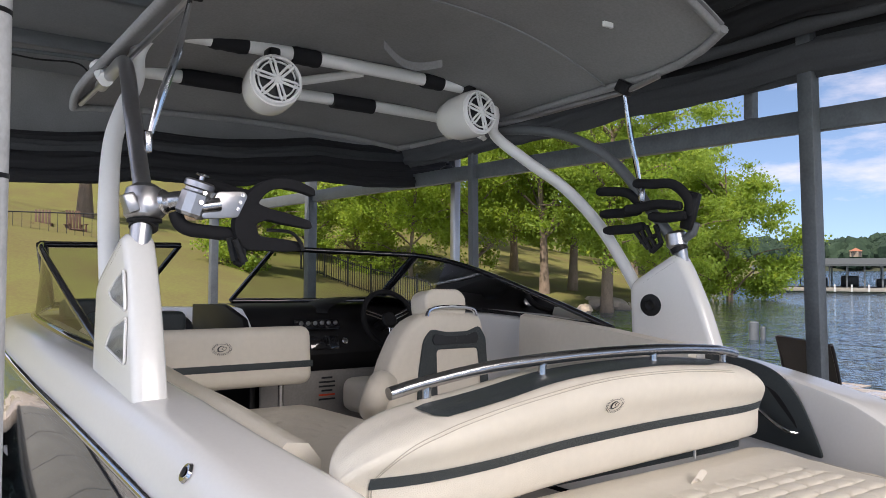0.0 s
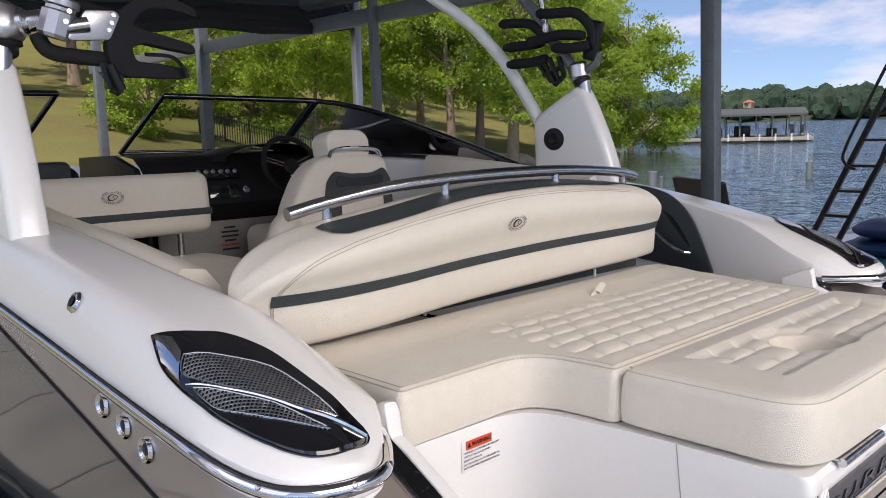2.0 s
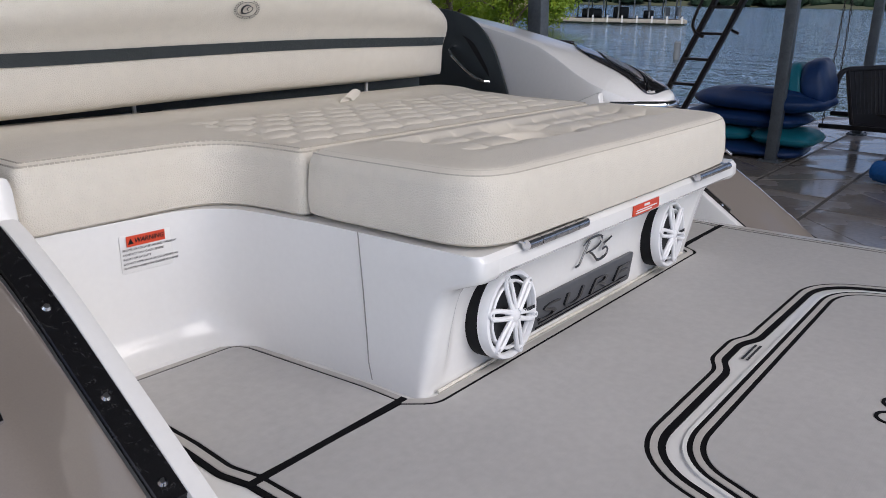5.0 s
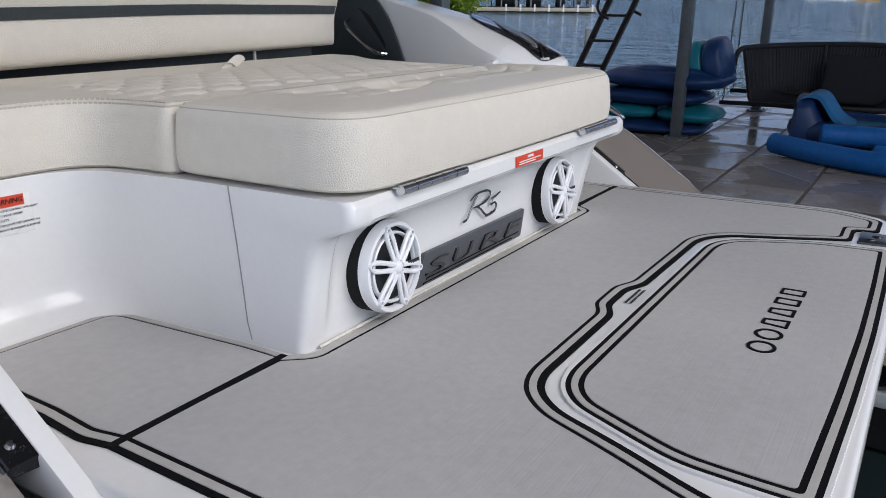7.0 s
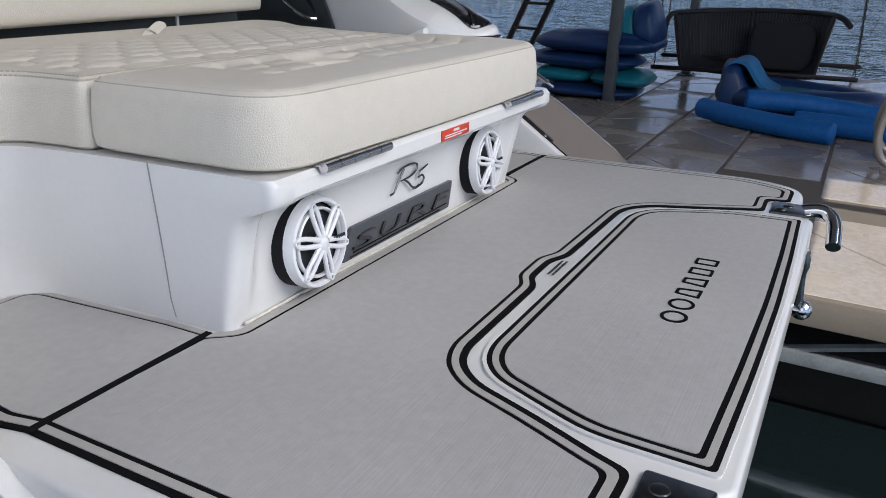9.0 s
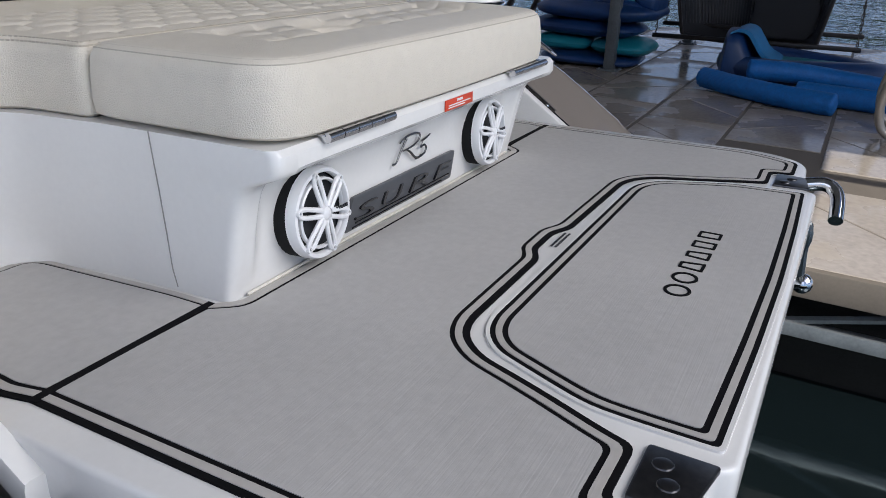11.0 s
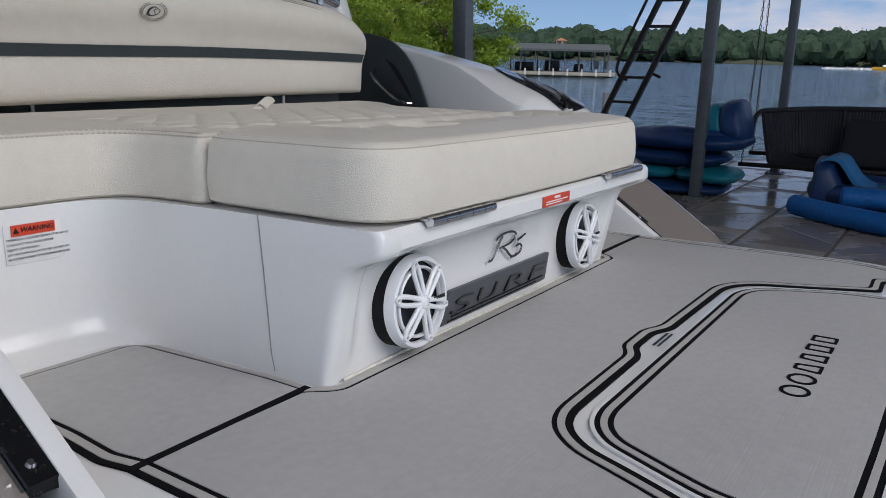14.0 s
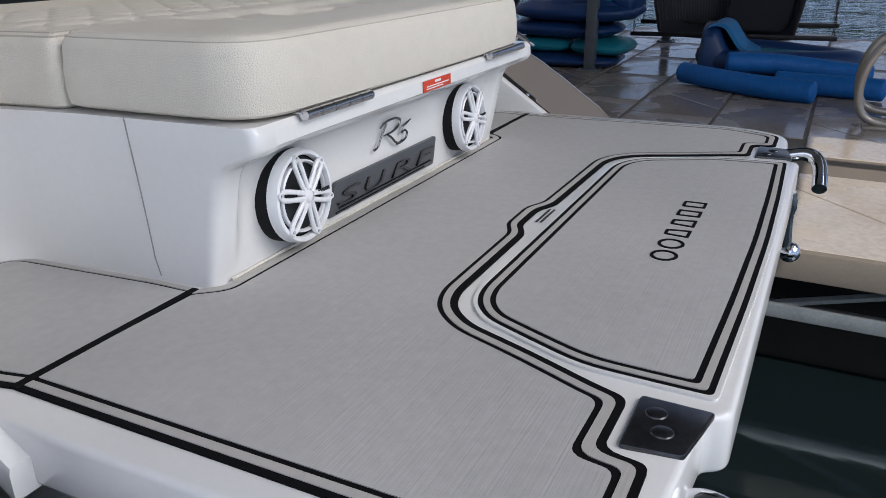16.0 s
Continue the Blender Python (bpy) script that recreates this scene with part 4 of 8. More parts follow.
# flip seat
low = [(-0.497, 0.10), (-0.496, -0.02), (-0.485, -0.065), (-0.455, -0.095), (-0.41, -0.106), (-0.2, -0.11), (0.0, -0.112), (0.2, -0.11), (0.36, -0.105), (0.41, -0.095), (0.44, -0.06), (0.452, 0.0), (0.455, 0.10)]
high = [(-0.497, 0.20), (-0.49, 0.232), (-0.3, 0.236), (0.0, 0.236), (0.3, 0.236), (0.445, 0.232), (0.455, 0.2)]
flip = thing("flip_seat", (0, 0.06, 0.23), "cream vinyl aft-facing flip seat cushion with a cup well", "cushion")
bm, seam = pad(low, high, 0.238, 0.338, 380, 150, 0.024, 0.016, [(-0.395, 0.33, -0.02, 0.175)], [(-0.090, 0.071, 0.070)], (0.0865, 0.065), -0.021, 0.010, 0.030, ease=0.006)
part("flip_seat_cushion", bm, CREAM, flip, "", 40)
part("stitching", stitches(seam, 0.005, 0.0090, 0.0075), STITCH, flip)
part("stitching", stitches(seam, 0.013, 0.0142, 0.0075), STITCH, flip)
for x0, x1 in ((-0.408, -0.235), (0.225, 0.408)):
    hg = part("hinge", box(B(), ((x0 + x1) / 2, -0.100, 0.236), (x1 - x0, 0.02, 0.004), None, 0.001), STEEL, flip, "stainless piano hinge")
    n = 5
    for i in range(n):
        w = (x1 - x0) / n
        part("knuckle", tube(B(), [(x0 + i * w + 0.001, -0.112, 0.233), (x0 + (i + 1) * w - 0.001, -0.112, 0.233)], 0.0075, 12), STEEL, hg)

# aft backrest bolster
backrest = thing("backrest", (-0.2, 0.8, 0.38), "long cream vinyl stern backrest with a charcoal stripe and steel rail", "backrest")


BOL_Y = smooth_table([(-1.0, 0.745), (-0.9, 0.722), (-0.75, 0.712), (-0.6, 0.722), (-0.45, 0.745), (-0.3, 0.764), (0.0, 0.778), (0.3, 0.787), (0.5, 0.797), (0.65, 0.81)])
BOL_TOP = smooth_table([(-1.0, 0.560), (-0.766, 0.581), (-0.696, 0.588), (-0.55, 0.603), (-0.38, 0.622), (-0.2, 0.632), (0.04, 0.634), (0.25, 0.622), (0.45, 0.604), (0.65, 0.578)])
STRIPE_Z = smooth_table([(-1.0, 0.459), (-0.6, 0.462), (-0.3, 0.467), (0.0, 0.472), (0.3, 0.472), (0.65, 0.470)])


def bolster_ring(x):
    """Section of the bolster at x: a pillow that swells out above its stripe, lower and thinner towards both ends."""
    u = (x + 0.165) / 0.765
    e = max(0.0, 1 - max(0.0, (abs(u) - 0.70) / 0.325) ** 2.3) ** 0.5
    y0, st = BOL_Y(x), STRIPE_Z(x)
    top, bot = BOL_TOP(x) - 0.10 * (1 - e), 0.364 + 0.008 * (x + 0.4)
    st = min(st, bot + 0.55 * (top - bot))
    up = top - st
    c = [(0.03, bot), (0.010, bot + 0.012), (0.0, bot + 0.05), (-0.002, st - 0.01), (-0.018, st + 0.22 * up), (-0.040, st + 0.46 * up), (-0.046, st + 0.68 * up), (-0.028, top - 0.017), (0.010, top - 0.003), (0.05, top), (0.12, top + 0.006), (0.15, top - 0.04), (0.155, bot + 0.08), (0.14, bot)]
    mid = y0 + 0.05
    return [Vector((x, mid + (y0 + p.x - mid) * max(0.06, e), p.y)) for p in spline([(a, b, 0) for a, b in c], 3)]


xs = list(-0.165 + 0.765 * np.sin(np.linspace(-math.pi / 2 * 0.985, math.pi / 2 * 0.985, 44)) * 1.02)
bm = loft(B(), [bolster_ring(x) for x in xs], True, True)
part("bolster", bm, CREAM, backrest, "", 60)
rows = []
for x in np.linspace(-0.895, 0.592, 60):
    q = bolster_ring(x)
    zz = [p.z for p in q[:16]]
    yy = [p.y for p in q[:16]]
    rows.append([Vector((x, np.interp(h, zz, yy) - 0.003, h)) for h in (STRIPE_Z(x) - 0.0115, STRIPE_Z(x) - 0.004, STRIPE_Z(x) + 0.004, STRIPE_Z(x) + 0.0115)])
part("stripe", loft(B(), rows, False), STRIPE, backrest, "charcoal vinyl stripe")
rows = []
for x in np.linspace(-0.755, 0.47, 50):
    q = bolster_ring(x)
    fr = sorted((p.y, p.z) for p in q[19:31])
    k = min(1.0, (x + 0.775) / 0.03, (0.50 - x) / 0.25)
    rows.append([Vector((x, y, np.interp(y, [a for a, _ in fr], [b for _, b in fr]) + 0.003)) for y in np.linspace(BOL_Y(x) + 0.045 - 0.060 * k, BOL_Y(x) + 0.052 + 0.022 * k, 7)])
part("rail_pad", loft(B(), rows, False), STRIPE, backrest, "charcoal vinyl top strip")
part("foot_panel", box(B(), (-0.17, 0.87, 0.366), (1.36, 0.05, 0.05), None, 0.004), STRIPE, backrest, "dark grey kick strip below the backrest")
for x in (-0.41, 0.28):
    part("foot_divider", box(B(), (x, 0.843, 0.362), (0.007, 0.008, 0.05), None, 0.001), GEL, backrest)
railpts = spline([(-0.785, 0.832, 0.611), (-0.69, 0.828, 0.629), (-0.505, 0.818, 0.653), (-0.229, 0.808, 0.666), (0.10, 0.815, 0.664), (0.36, 0.842, 0.649), (0.47, 0.86, 0.637), (0.53, 0.868, 0.626)], 8)
rail = part("rail", tube(B(), railpts, 0.0145, 14), STEEL, backrest, "polished stainless grab rail")
for x, y in ((-0.69, 0.828), (-0.36, 0.811), (0.06, 0.813), (0.45, 0.858)):
    zt = np.interp(x, [p.x for p in railpts], [p.z for p in railpts])
    zt0 = max(p.z for p in bolster_ring(x))
    part("rail_post", tube(B(), [(x, y, zt), (x, y, zt - 0.02), (x, y, zt0 - 0.01)], [0.012, 0.010, 0.011], 10), STEEL, backrest)
q = bolster_ring(-0.2)
yf = np.interp(0.548, [p.z for p in q[:19]], [p.y for p in q[:19]])
emblem(axes((-0.2, yf - 0.004, 0.548), (1, 0.06, 0), (0.06, -1, -0.42)), 0.66, backrest)
for o in (0.0, 0.005):
    ends = []
    for x, h in ((-0.893, 0.385), (-0.893, 0.42), (-0.890, 0.46), (-0.866, 0.501), (-0.824, 0.533), (-0.766, 0.552), (-0.693, 0.567), (-0.5, 0.590), (-0.2, 0.613), (0.1, 0.612), (0.3, 0.598), (0.47, 0.576)):
        q = bolster_ring(x + o)
        h = min(h, max(p.z for p in q) - 0.010) - o * min(1.0, max(0, (h - 0.48) / 0.06))
        ends.append(Vector((x + o, np.interp(h, [p.z for p in q[:22]], [p.y for p in q[:22]]) - 0.0012, h)))
    part("end_seam", tube(B(), spline(ends, 4), 0.0011, 5), STITCH, backrest)

PLATE = mat("smoked_metal", (0.075, 0.078, 0.084), rough=0.36, metal=0.0, var=0.1)
# ---- speakers, badges and labels on the transom ----


def speaker_face(parent, m, r, deep=0.03):
    """A round marine speaker with a six-spoke white grille; m: its centre, z facing out."""
    part("surround", lathe(B(), [(r * 0.98, -deep), (r * 1.0, -deep + 0.002), (r * 1.0, 0.0), (r * 0.9, 0.004), (r * 0.2, 0.004)], m, 36), RUBBER, parent, "black rubber speaker surround")
    part("cone", lathe(B(), [(r * 0.84, 0.006), (r * 0.76, 0.009), (r * 0.66, 0.004), (r * 0.3, -0.012), (0.0, -0.004)], m, 32), CARBON, parent, "dark speaker cone")
    g = B()
    lathe(g, [(r * 0.86, 0.008), (r * 0.865, 0.0165), (r * 0.89, 0.0195), (r * 0.96, 0.0185), (r * 0.995, 0.013), (r * 1.005, 0.002)], m, 44, False)
    lathe(g, [(r * 0.70, 0.012), (r * 0.705, 0.017), (r * 0.73, 0.019), (r * 0.765, 0.017), (r * 0.77, 0.012)], m, 40, False)
    for k in range(6):
        a = math.pi / 4 + k * math.pi / 3
        for da in (-1, 1):
            p = [Vector((r * (q * math.cos(a) - da * w * math.sin(a)), r * (q * math.sin(a) + da * w * math.cos(a)), 0.0195 + 0.004 * (1 - q))) for q, w in ((0.14, 0.06), (0.32, 0.075), (0.6, 0.09), (0.78, 0.085), (0.86, 0.05))]
            tube(g, [m @ q for q in p], [r * 0.06, r * 0.056, r * 0.054, r * 0.056, r * 0.045], 8)
        c = Vector((r * 0.87 * math.cos(a), r * 0.87 * math.sin(a), 0.0135))
        lathe(g, [(r * 0.085, 0.0), (r * 0.085, 0.008), (r * 0.07, 0.010), (r * 0.045, 0.010), (r * 0.04, 0.006), (0.0, 0.006)], m @ Matrix.Translation(c), 12)
    lathe(g, [(r * 0.16, 0.012), (r * 0.165, 0.022), (r * 0.12, 0.0265), (r * 0.06, 0.028), (0, 0.0285)], m, 18)
    gr = part("grille", g, PLASTW, parent, "white six-spoke speaker grille", 40)
    for k in range(6):
        a = math.pi / 4 + k * math.pi / 3
        c = m @ Vector((r * 0.87 * math.cos(a), r * 0.87 * math.sin(a), 0.0205))
        part("screw", lathe(B(), [(r * 0.036, -0.002), (r * 0.036, 0.0006), (0, 0.001)], axes(c, (1, 0, 0), m.to_3x3() @ Vector((0, 0, 1))), 8), STEEL, gr)
    bars = B()
    for i in range(5):
        box(bars, (r * (0.36 + 0.09 * i), 0.0, 0.0245), (r * 0.06, r * 0.07, 0.002))
    bars.transform(m)
    part("grille_mark", bars, CARBON, gr)


for x, y, rz in ((-0.325, -0.002, 0.0), (0.30, -0.002, 0.0)):
    sp = thing("transom_speaker", (x, y, 0.1), "white six-spoke marine speaker set into the transom", "speaker", "transom speakers")
    speaker_face(sp, axes((x, y - 0.021, 0.088), (1, 0, 0), (0, -1, 0.05)), 0.073, 0.03)



def on_face(x, z, y=-0.006):
    return axes((x, y, z), (1, 0, 0), (0, -1, 0.04))


LETTER = mat("black_chrome", (0.012, 0.012, 0.014), rough=0.10, metal=0.0, var=0.1, coat=1.0)
DARKC = mat("dark_chrome", (0.17, 0.17, 0.175), rough=0.13, metal=1.0, var=0.1)
def stroke(pts, rs):
    """One brush stroke of the badge, flattened on the transom's face."""
    bm = tube(B(), spline([(x, -0.0115, z) for x, z in pts], 6), np.interp(np.linspace(0, 1, 6 * (len(pts) - 1) + 1), np.linspace(0, 1, len(rs)), rs).tolist(), 8)
    for v in bm.verts:
        v.co.y = -0.0115 + (v.co.y + 0.0115) * 0.8
    return bm


bdg = part("model_badge", stroke([(-0.071, 0.0985), (-0.058, 0.101), (-0.042, 0.119), (-0.022, 0.138)], [0.0025, 0.0020, 0.0022, 0.0024]), DARKC, boat, "polished dark chrome model badge", 50)
part("badge_stroke", stroke([(-0.046, 0.1335), (-0.025, 0.141), (0.010, 0.142), (0.028, 0.136), (0.022, 0.126), (0.0, 0.119), (-0.034, 0.117)], [0.0013, 0.0022, 0.0022, 0.0024, 0.0022, 0.0014]), DARKC, bdg, "", 50)
part("badge_stroke", stroke([(-0.022, 0.1175), (-0.006, 0.108), (0.008, 0.0965), (0.022, 0.0925), (0.034, 0.096)], [0.0022, 0.0026, 0.0022, 0.0012]), DARKC, bdg, "", 50)
part("badge_digit", stroke([(0.036, 0.1215), (0.050, 0.1235), (0.069, 0.1285)], [0.0019, 0.0024, 0.0016]), DARKC, bdg, "", 50)
part("badge_digit", stroke([(0.040, 0.1215), (0.032, 0.1105), (0.046, 0.112), (0.054, 0.105), (0.046, 0.0955), (0.026, 0.0915), (0.010, 0.0915)], [0.0020, 0.0019, 0.0022, 0.0024, 0.0022, 0.0014]), DARKC, bdg, "", 50)
plate = rounded([(-0.228, 0.0155), (0.163, 0.0158), (0.180, 0.0715), (-0.198, 0.0715)], 0.006, 3)
m = Matrix(((1, 0, 0, 0), (0, 0, -1, -0.006), (0, 1, 0, 0), (0, 0, 0, 1)))
sp = part("surf_plate", prism(B(), plate, -0.003, 0.005, m, 0.0015, 2), PLATE, boat, "smoked metal badge plate with raised lettering")
for ch, x in zip("SURF", (-0.163, -0.073, 0.022, 0.121)):
    lb = word(ch, 0.0345, Matrix.Identity(4), 0.006, 0.25, 1.0, -0.0004)
    w = [v.co.x for v in lb.verts]
    h = [v.co.y for v in lb.verts]
    lb.transform(on_face(x, 0.0435, -0.0125) @ Matrix.Diagonal((0.074 / (max(w) - min(w)), 0.0245 / (max(h) - min(h)), 1, 1)) @ Matrix.Translation((-(max(w) + min(w)) / 2, -(max(h) + min(h)) / 2, 0)))
    part("surf_letter", lb, LETTER, sp, "gloss black raised letter with bright edges", flat=True)
for x0, x1, z in ((-0.195, 0.150, 0.0270), (-0.205, 0.12, 0.0205)):
    part("surf_line", tube(B(), [(x0, -0.0115, z - 0.001), (x1, -0.0115, z)], 0.0020, 6), LETTER, sp)

# warning labels
wl_ = part("warning_label", box(B(), (-0.655, 0.4325, 0.179), (0.086, 0.0008, 0.060), Matrix.Rotation(radians(-2), 4, "Z"), 0.0005), GEL, boat, "white safety label with a red heading")
WM = axes((-0.655, 0.4310, 0.179), (1, -0.035, 0), (0, -1, 0))
bm = B()
box(bm, (0, 0.0, 0), (0.066, 0.0165, 0.0012))
bm.transform(WM @ Matrix.Translation((0.0, 0.0205, 0)))
part("label_heading", bm, RED, wl_)
part("label_word", word("WARNING", 0.0105, WM @ Matrix.Translation((0.005, 0.0205, 0.0009)), 0.0006, 0.2, 1.0, 0.0002), INK, wl_, flat=True)
tri = B()
prism(tri, [(-0.0045, -0.004), (0.0045, -0.004), (0, 0.0045)], 0, 0.001, WM @ Matrix.Translation((-0.0265, 0.0205, 0.0006)))
part("label_triangle", tri, INK, wl_)
for i, line in enumerate(("PROPELLER LOCATED BEHIND THIS BOAT.", "CONTACT MAY CAUSE SEVERE", "INJURY OR FATALITY.", "DO NOT APPROACH OR USE LADDER AND", "PLATFORM WHEN THE ENGINE IS RUNNING.")):
    w = word(line, 0.0050, Matrix.Identity(4), 0.0003, 0.0, 1.0, 0.0)
    xs_ = [v.co.x for v in w.verts]
    w.transform(WM @ Matrix.Translation((-0.041 - min(xs_), 0.0075 - 0.0072 * i, 0.0008)))
    part("label_line", w, INK, wl_, flat=True)
rl = part("red_label", box(B(), (0.003, -0.1055, 0.2135), (0.108, 0.002, 0.019), None, 0.0005), RED, boat, "small red and white warning sticker")
part("label_mark", box(B(), (0.003, -0.107, 0.2185), (0.022, 0.001, 0.004)), PAPERW, rl)
for i in range(2):
    part("label_mark", box(B(), (0.003 - 0.012 * i, -0.107, 0.2125 - 0.004 * i), (0.085 - 0.02 * i, 0.001, 0.0018)), PAPERW, rl)
# lettering on the flip-down step
for i in range(6):
    c = Vector((-0.131 + 0.0535 * i, -0.549))
    if i in (0, 1):
        o = [(c.x + 0.0215 * math.cos(a), c.y + 0.0205 * math.sin(a)) for a in np.linspace(0, 2 * math.pi, 25)[:-1]]
    elif i in (2, 3):
        o = rounded([(c.x - 0.018, c.y - 0.02), (c.x + 0.018, c.y - 0.02), (c.x + 0.012, c.y + 0.02), (c.x - 0.012, c.y + 0.02)], 0.003, 3)
    else:
        o = rounded([(c.x - 0.016, c.y - 0.02), (c.x + 0.016, c.y - 0.02), (c.x + 0.016, c.y + 0.02), (c.x - 0.016, c.y + 0.02)], 0.003, 3)
    part("maker_mark", band(B(), o, 0.0, 0.005, -0.001, 0.0012), MATB, platform, "black inlaid maker's mark", flat=True)
bm = B()
for i in range(9):
    box(bm, (-0.052 + 0.0085 * i, -0.3185, -0.0015), (0.006, 0.004, 0.001))
    box(bm, (-0.052 + 0.0085 * i, -0.3265, -0.0015), (0.0055, 0.004, 0.001))
part("slot_mark", bm, CARBON, platform, flat=True)

# grab recess on the starboard coaming
poly = rounded([(1.30, 0.30), (0.80, 0.255), (0.842, 0.35), (0.90, 0.46), (0.985, 0.535), (1.10, 0.565), (1.30, 0.58)], [0.0, 0.02, 0.05, 0.06, 0.06, 0.05, 0.0], 4)
mx = Matrix(((0, 0, 1, 0), (1, 0, 0, 0), (0, 1, 0, 0), (0, 0, 0, 1)))
rows_ = prism(B(), poly, 0.0, 0.012, None, 0.004, 2)
for v in rows_.verts:
    y, z, t = v.co.x, v.co.y, v.co.z
    v.co = Vector((xi(y) - 0.004 - t, y, z))
pan = part("side_panel", rows_, STRIPE, boat, "charcoal vinyl side panel with a grab handle", 40)
rec = rounded([(1.12, 0.30), (0.885, 0.285), (0.90, 0.36), (0.98, 0.46), (1.08, 0.50), (1.14, 0.48)], 0.04, 4)
rb = prism(B(), rec, 0.0, 0.005, None, 0.002, 1)
for v in rb.verts:
    y, z, t = v.co.x, v.co.y, v.co.z
    v.co = Vector((xi(y) - 0.016 - t, y, z))
part("panel_recess", rb, BLACK, pan, "", 40)
hx = xi(0.98) - 0.055
part("grab_handle", tube(B(), spline([(xi(1.07) + 0.006, 1.08, 0.448), (hx, 1.055, 0.425), (hx - 0.005, 0.99, 0.37), (hx, 0.92, 0.333), (xi(0.9) + 0.006, 0.885, 0.326)], 6), 0.007, 10), CHROME, pan, "curved chrome grab handle")

# ---- tower and sun top ----
PROF_CW = True
tower = thing("tower", (0, 1.6, 0.57), "white arched wakeboard tower with white wing bases", "tower")
for side in (1, -1):
    f = (lambda b: b) if side > 0 else mirror_x
    prof = rounded([(1.30, 0.53), (1.329, 0.626), (1.374, 0.761), (1.435, 0.90), (1.472, 0.965), (1.51, 0.975), (1.62, 0.918), (1.72, 0.865), (1.748, 0.83), (1.742, 0.53)], [0.0, 0.05, 0.05, 0.04, 0.02, 0.02, 0.03, 0.02, 0.02, 0.0], 4)
    rings = []
    for d, o in ((0.03, 0.0), (0.012, 0.003), (0.003, 0.012), (0.0, 0.03), (0.0, -0.03), (0.003, -0.012), (0.012, -0.003), (0.03, 0.0)):
        first = len(rings) < 4
        ring_ = []
        for y, z in offset_poly(prof, -d if PROF_CW else d):
            w0, w1 = 1.168 - 0.03 * (z - 0.55), 1.085 - 0.02 * (z - 0.55)
            ring_.append(Vector(((w0 - o) if first else (w1 - o), y, z)))
        rings.append(ring_)
    bm = loft(B(), rings, True)
    wing = part("wing_base", f(bm), GEL, tower, "moulded white wing base", 40)
    for q in ([(1.440, 0.878), (1.50, 0.857), (1.570, 0.824), (1.535, 0.803), (1.410, 0.778)], [(1.402, 0.762), (1.51, 0.735), (1.54, 0.715), (1.572, 0.683), (1.396, 0.650)]):
        bm = B()
        prism(bm, rounded(q, 0.012, 3), 0.0, 0.003)
        for v in bm.verts:
            y, z, t = v.co
            v.co = Vector((1.168 - 0.03 * (z - 0.55) + 0.002 + t, y, z))
        if side < 0:
            gm = part("wing_mesh", f(bm), MESHG, wing, "dark woven mesh inset")
            p3 = [Vector((1.168 - 0.03 * (z - 0.55) + 0.005, y, z)) for y, z in rounded(q, 0.012, 3)]
            part("mesh_trim", f(tube(B(), p3 + p3[:1], 0.004, 6)), GEL, wing)
        else:
            bm.free()
    if side > 0:
        part("side_speaker", f(lathe(B(), [(0.0, 0.004), (0.02, 0.010), (0.026, 0.006), (0.036, 0.006), (0.048, 0.004), (0.05, 0.0)], axes((1.084, 1.628, 0.756), (0, 1, 0), (-1, 0, 0)) @ Matrix.Diagonal((1.15, 1, 1, 1)), 26)), BLACK, wing, "oval black speaker")
    arch = [(1.122, 1.715, 0.80), (1.11, 1.80, 0.94), (1.085, 1.92, 1.12), (1.035, 2.085, 1.304), (0.955, 2.275, 1.458), (0.875, 2.42, 1.60), (0.872, 2.42, 1.70), (0.83, 2.40, 1.775), (0.74, 2.385, 1.795), (0.3, 2.38, 1.80), (0.0, 2.38, 1.80)]
    part("arch_tube", f(tube(B(), spline(arch, 6), 0.032, 14, r2=0.85)), POWDER, tower, "white powder-coated arch tube", 60)
    leg = [(1.10, 1.50, 0.98), (1.09, 1.55, 1.08), (1.08, 1.63, 1.18), (1.07, 1.74, 1.33), (1.045, 1.88, 1.46), (1.0, 2.1, 1.57), (0.95, 2.4, 1.63), (0.92, 2.75, 1.64)]
    # starboard leg takes a darker, less metallic material than its port twin
    part("rear_leg", f(tube(B(), spline(leg, 6), 0.024, 12)), ALU if side < 0 else GALVD, tower, "metal rear leg tube, darker to starboard", 60)
    part("leg_stem", f(tube(B(), [(1.115, 1.485, 0.94), (1.108, 1.49, 1.0)], 0.027, 16)), ALU, tower, "machined silver stem", 60)
    part("leg_collar", f(tube(B(), [(1.105, 1.487, 0.985), (1.10, 1.498, 1.01), (1.095, 1.50, 1.015)], [0.036, 0.036, 0.028], 18)), BLACK, tower)
    for x0, x1 in ((0.40, 0.51),) if side > 0 else ((0.46, 0.61), (0.14, 0.27)):
        part("tube_wrap", f(tube(B(), spline([(x, 2.382, 1.797) for x in np.linspace(x0, x1, 4)], 2), [0.034, 0.038, 0.036, 0.037, 0.035, 0.038, 0.034], 14)), FOAM, tower, "black padded tube wrap")
part("cross_tube", tube(B(), spline([(-0.95, 2.55, 1.62), (-0.93, 2.70, 1.69), (-0.85, 2.75, 1.725), (0.0, 2.76, 1.738), (0.5, 2.76, 1.738), (0.85, 2.70, 1.71), (0.92, 2.55, 1.62)], 6), 0.028, 12), POWDER, tower, "white forward cross tube", 60)
for x0, x1 in ((-0.60, -0.33), (0.13, 0.36)):
    part("tube_wrap", tube(B(), [(x, 2.757, 1.734) for x in np.linspace(x0, x1, 5)], 0.036, 12), FOAM, tower, "black padded tube wrap")
part("brace_tube", tube(B(), [(-0.26, 2.74, 1.735), (0.10, 2.42, 1.79)], 0.02, 10), POWDER, tower)


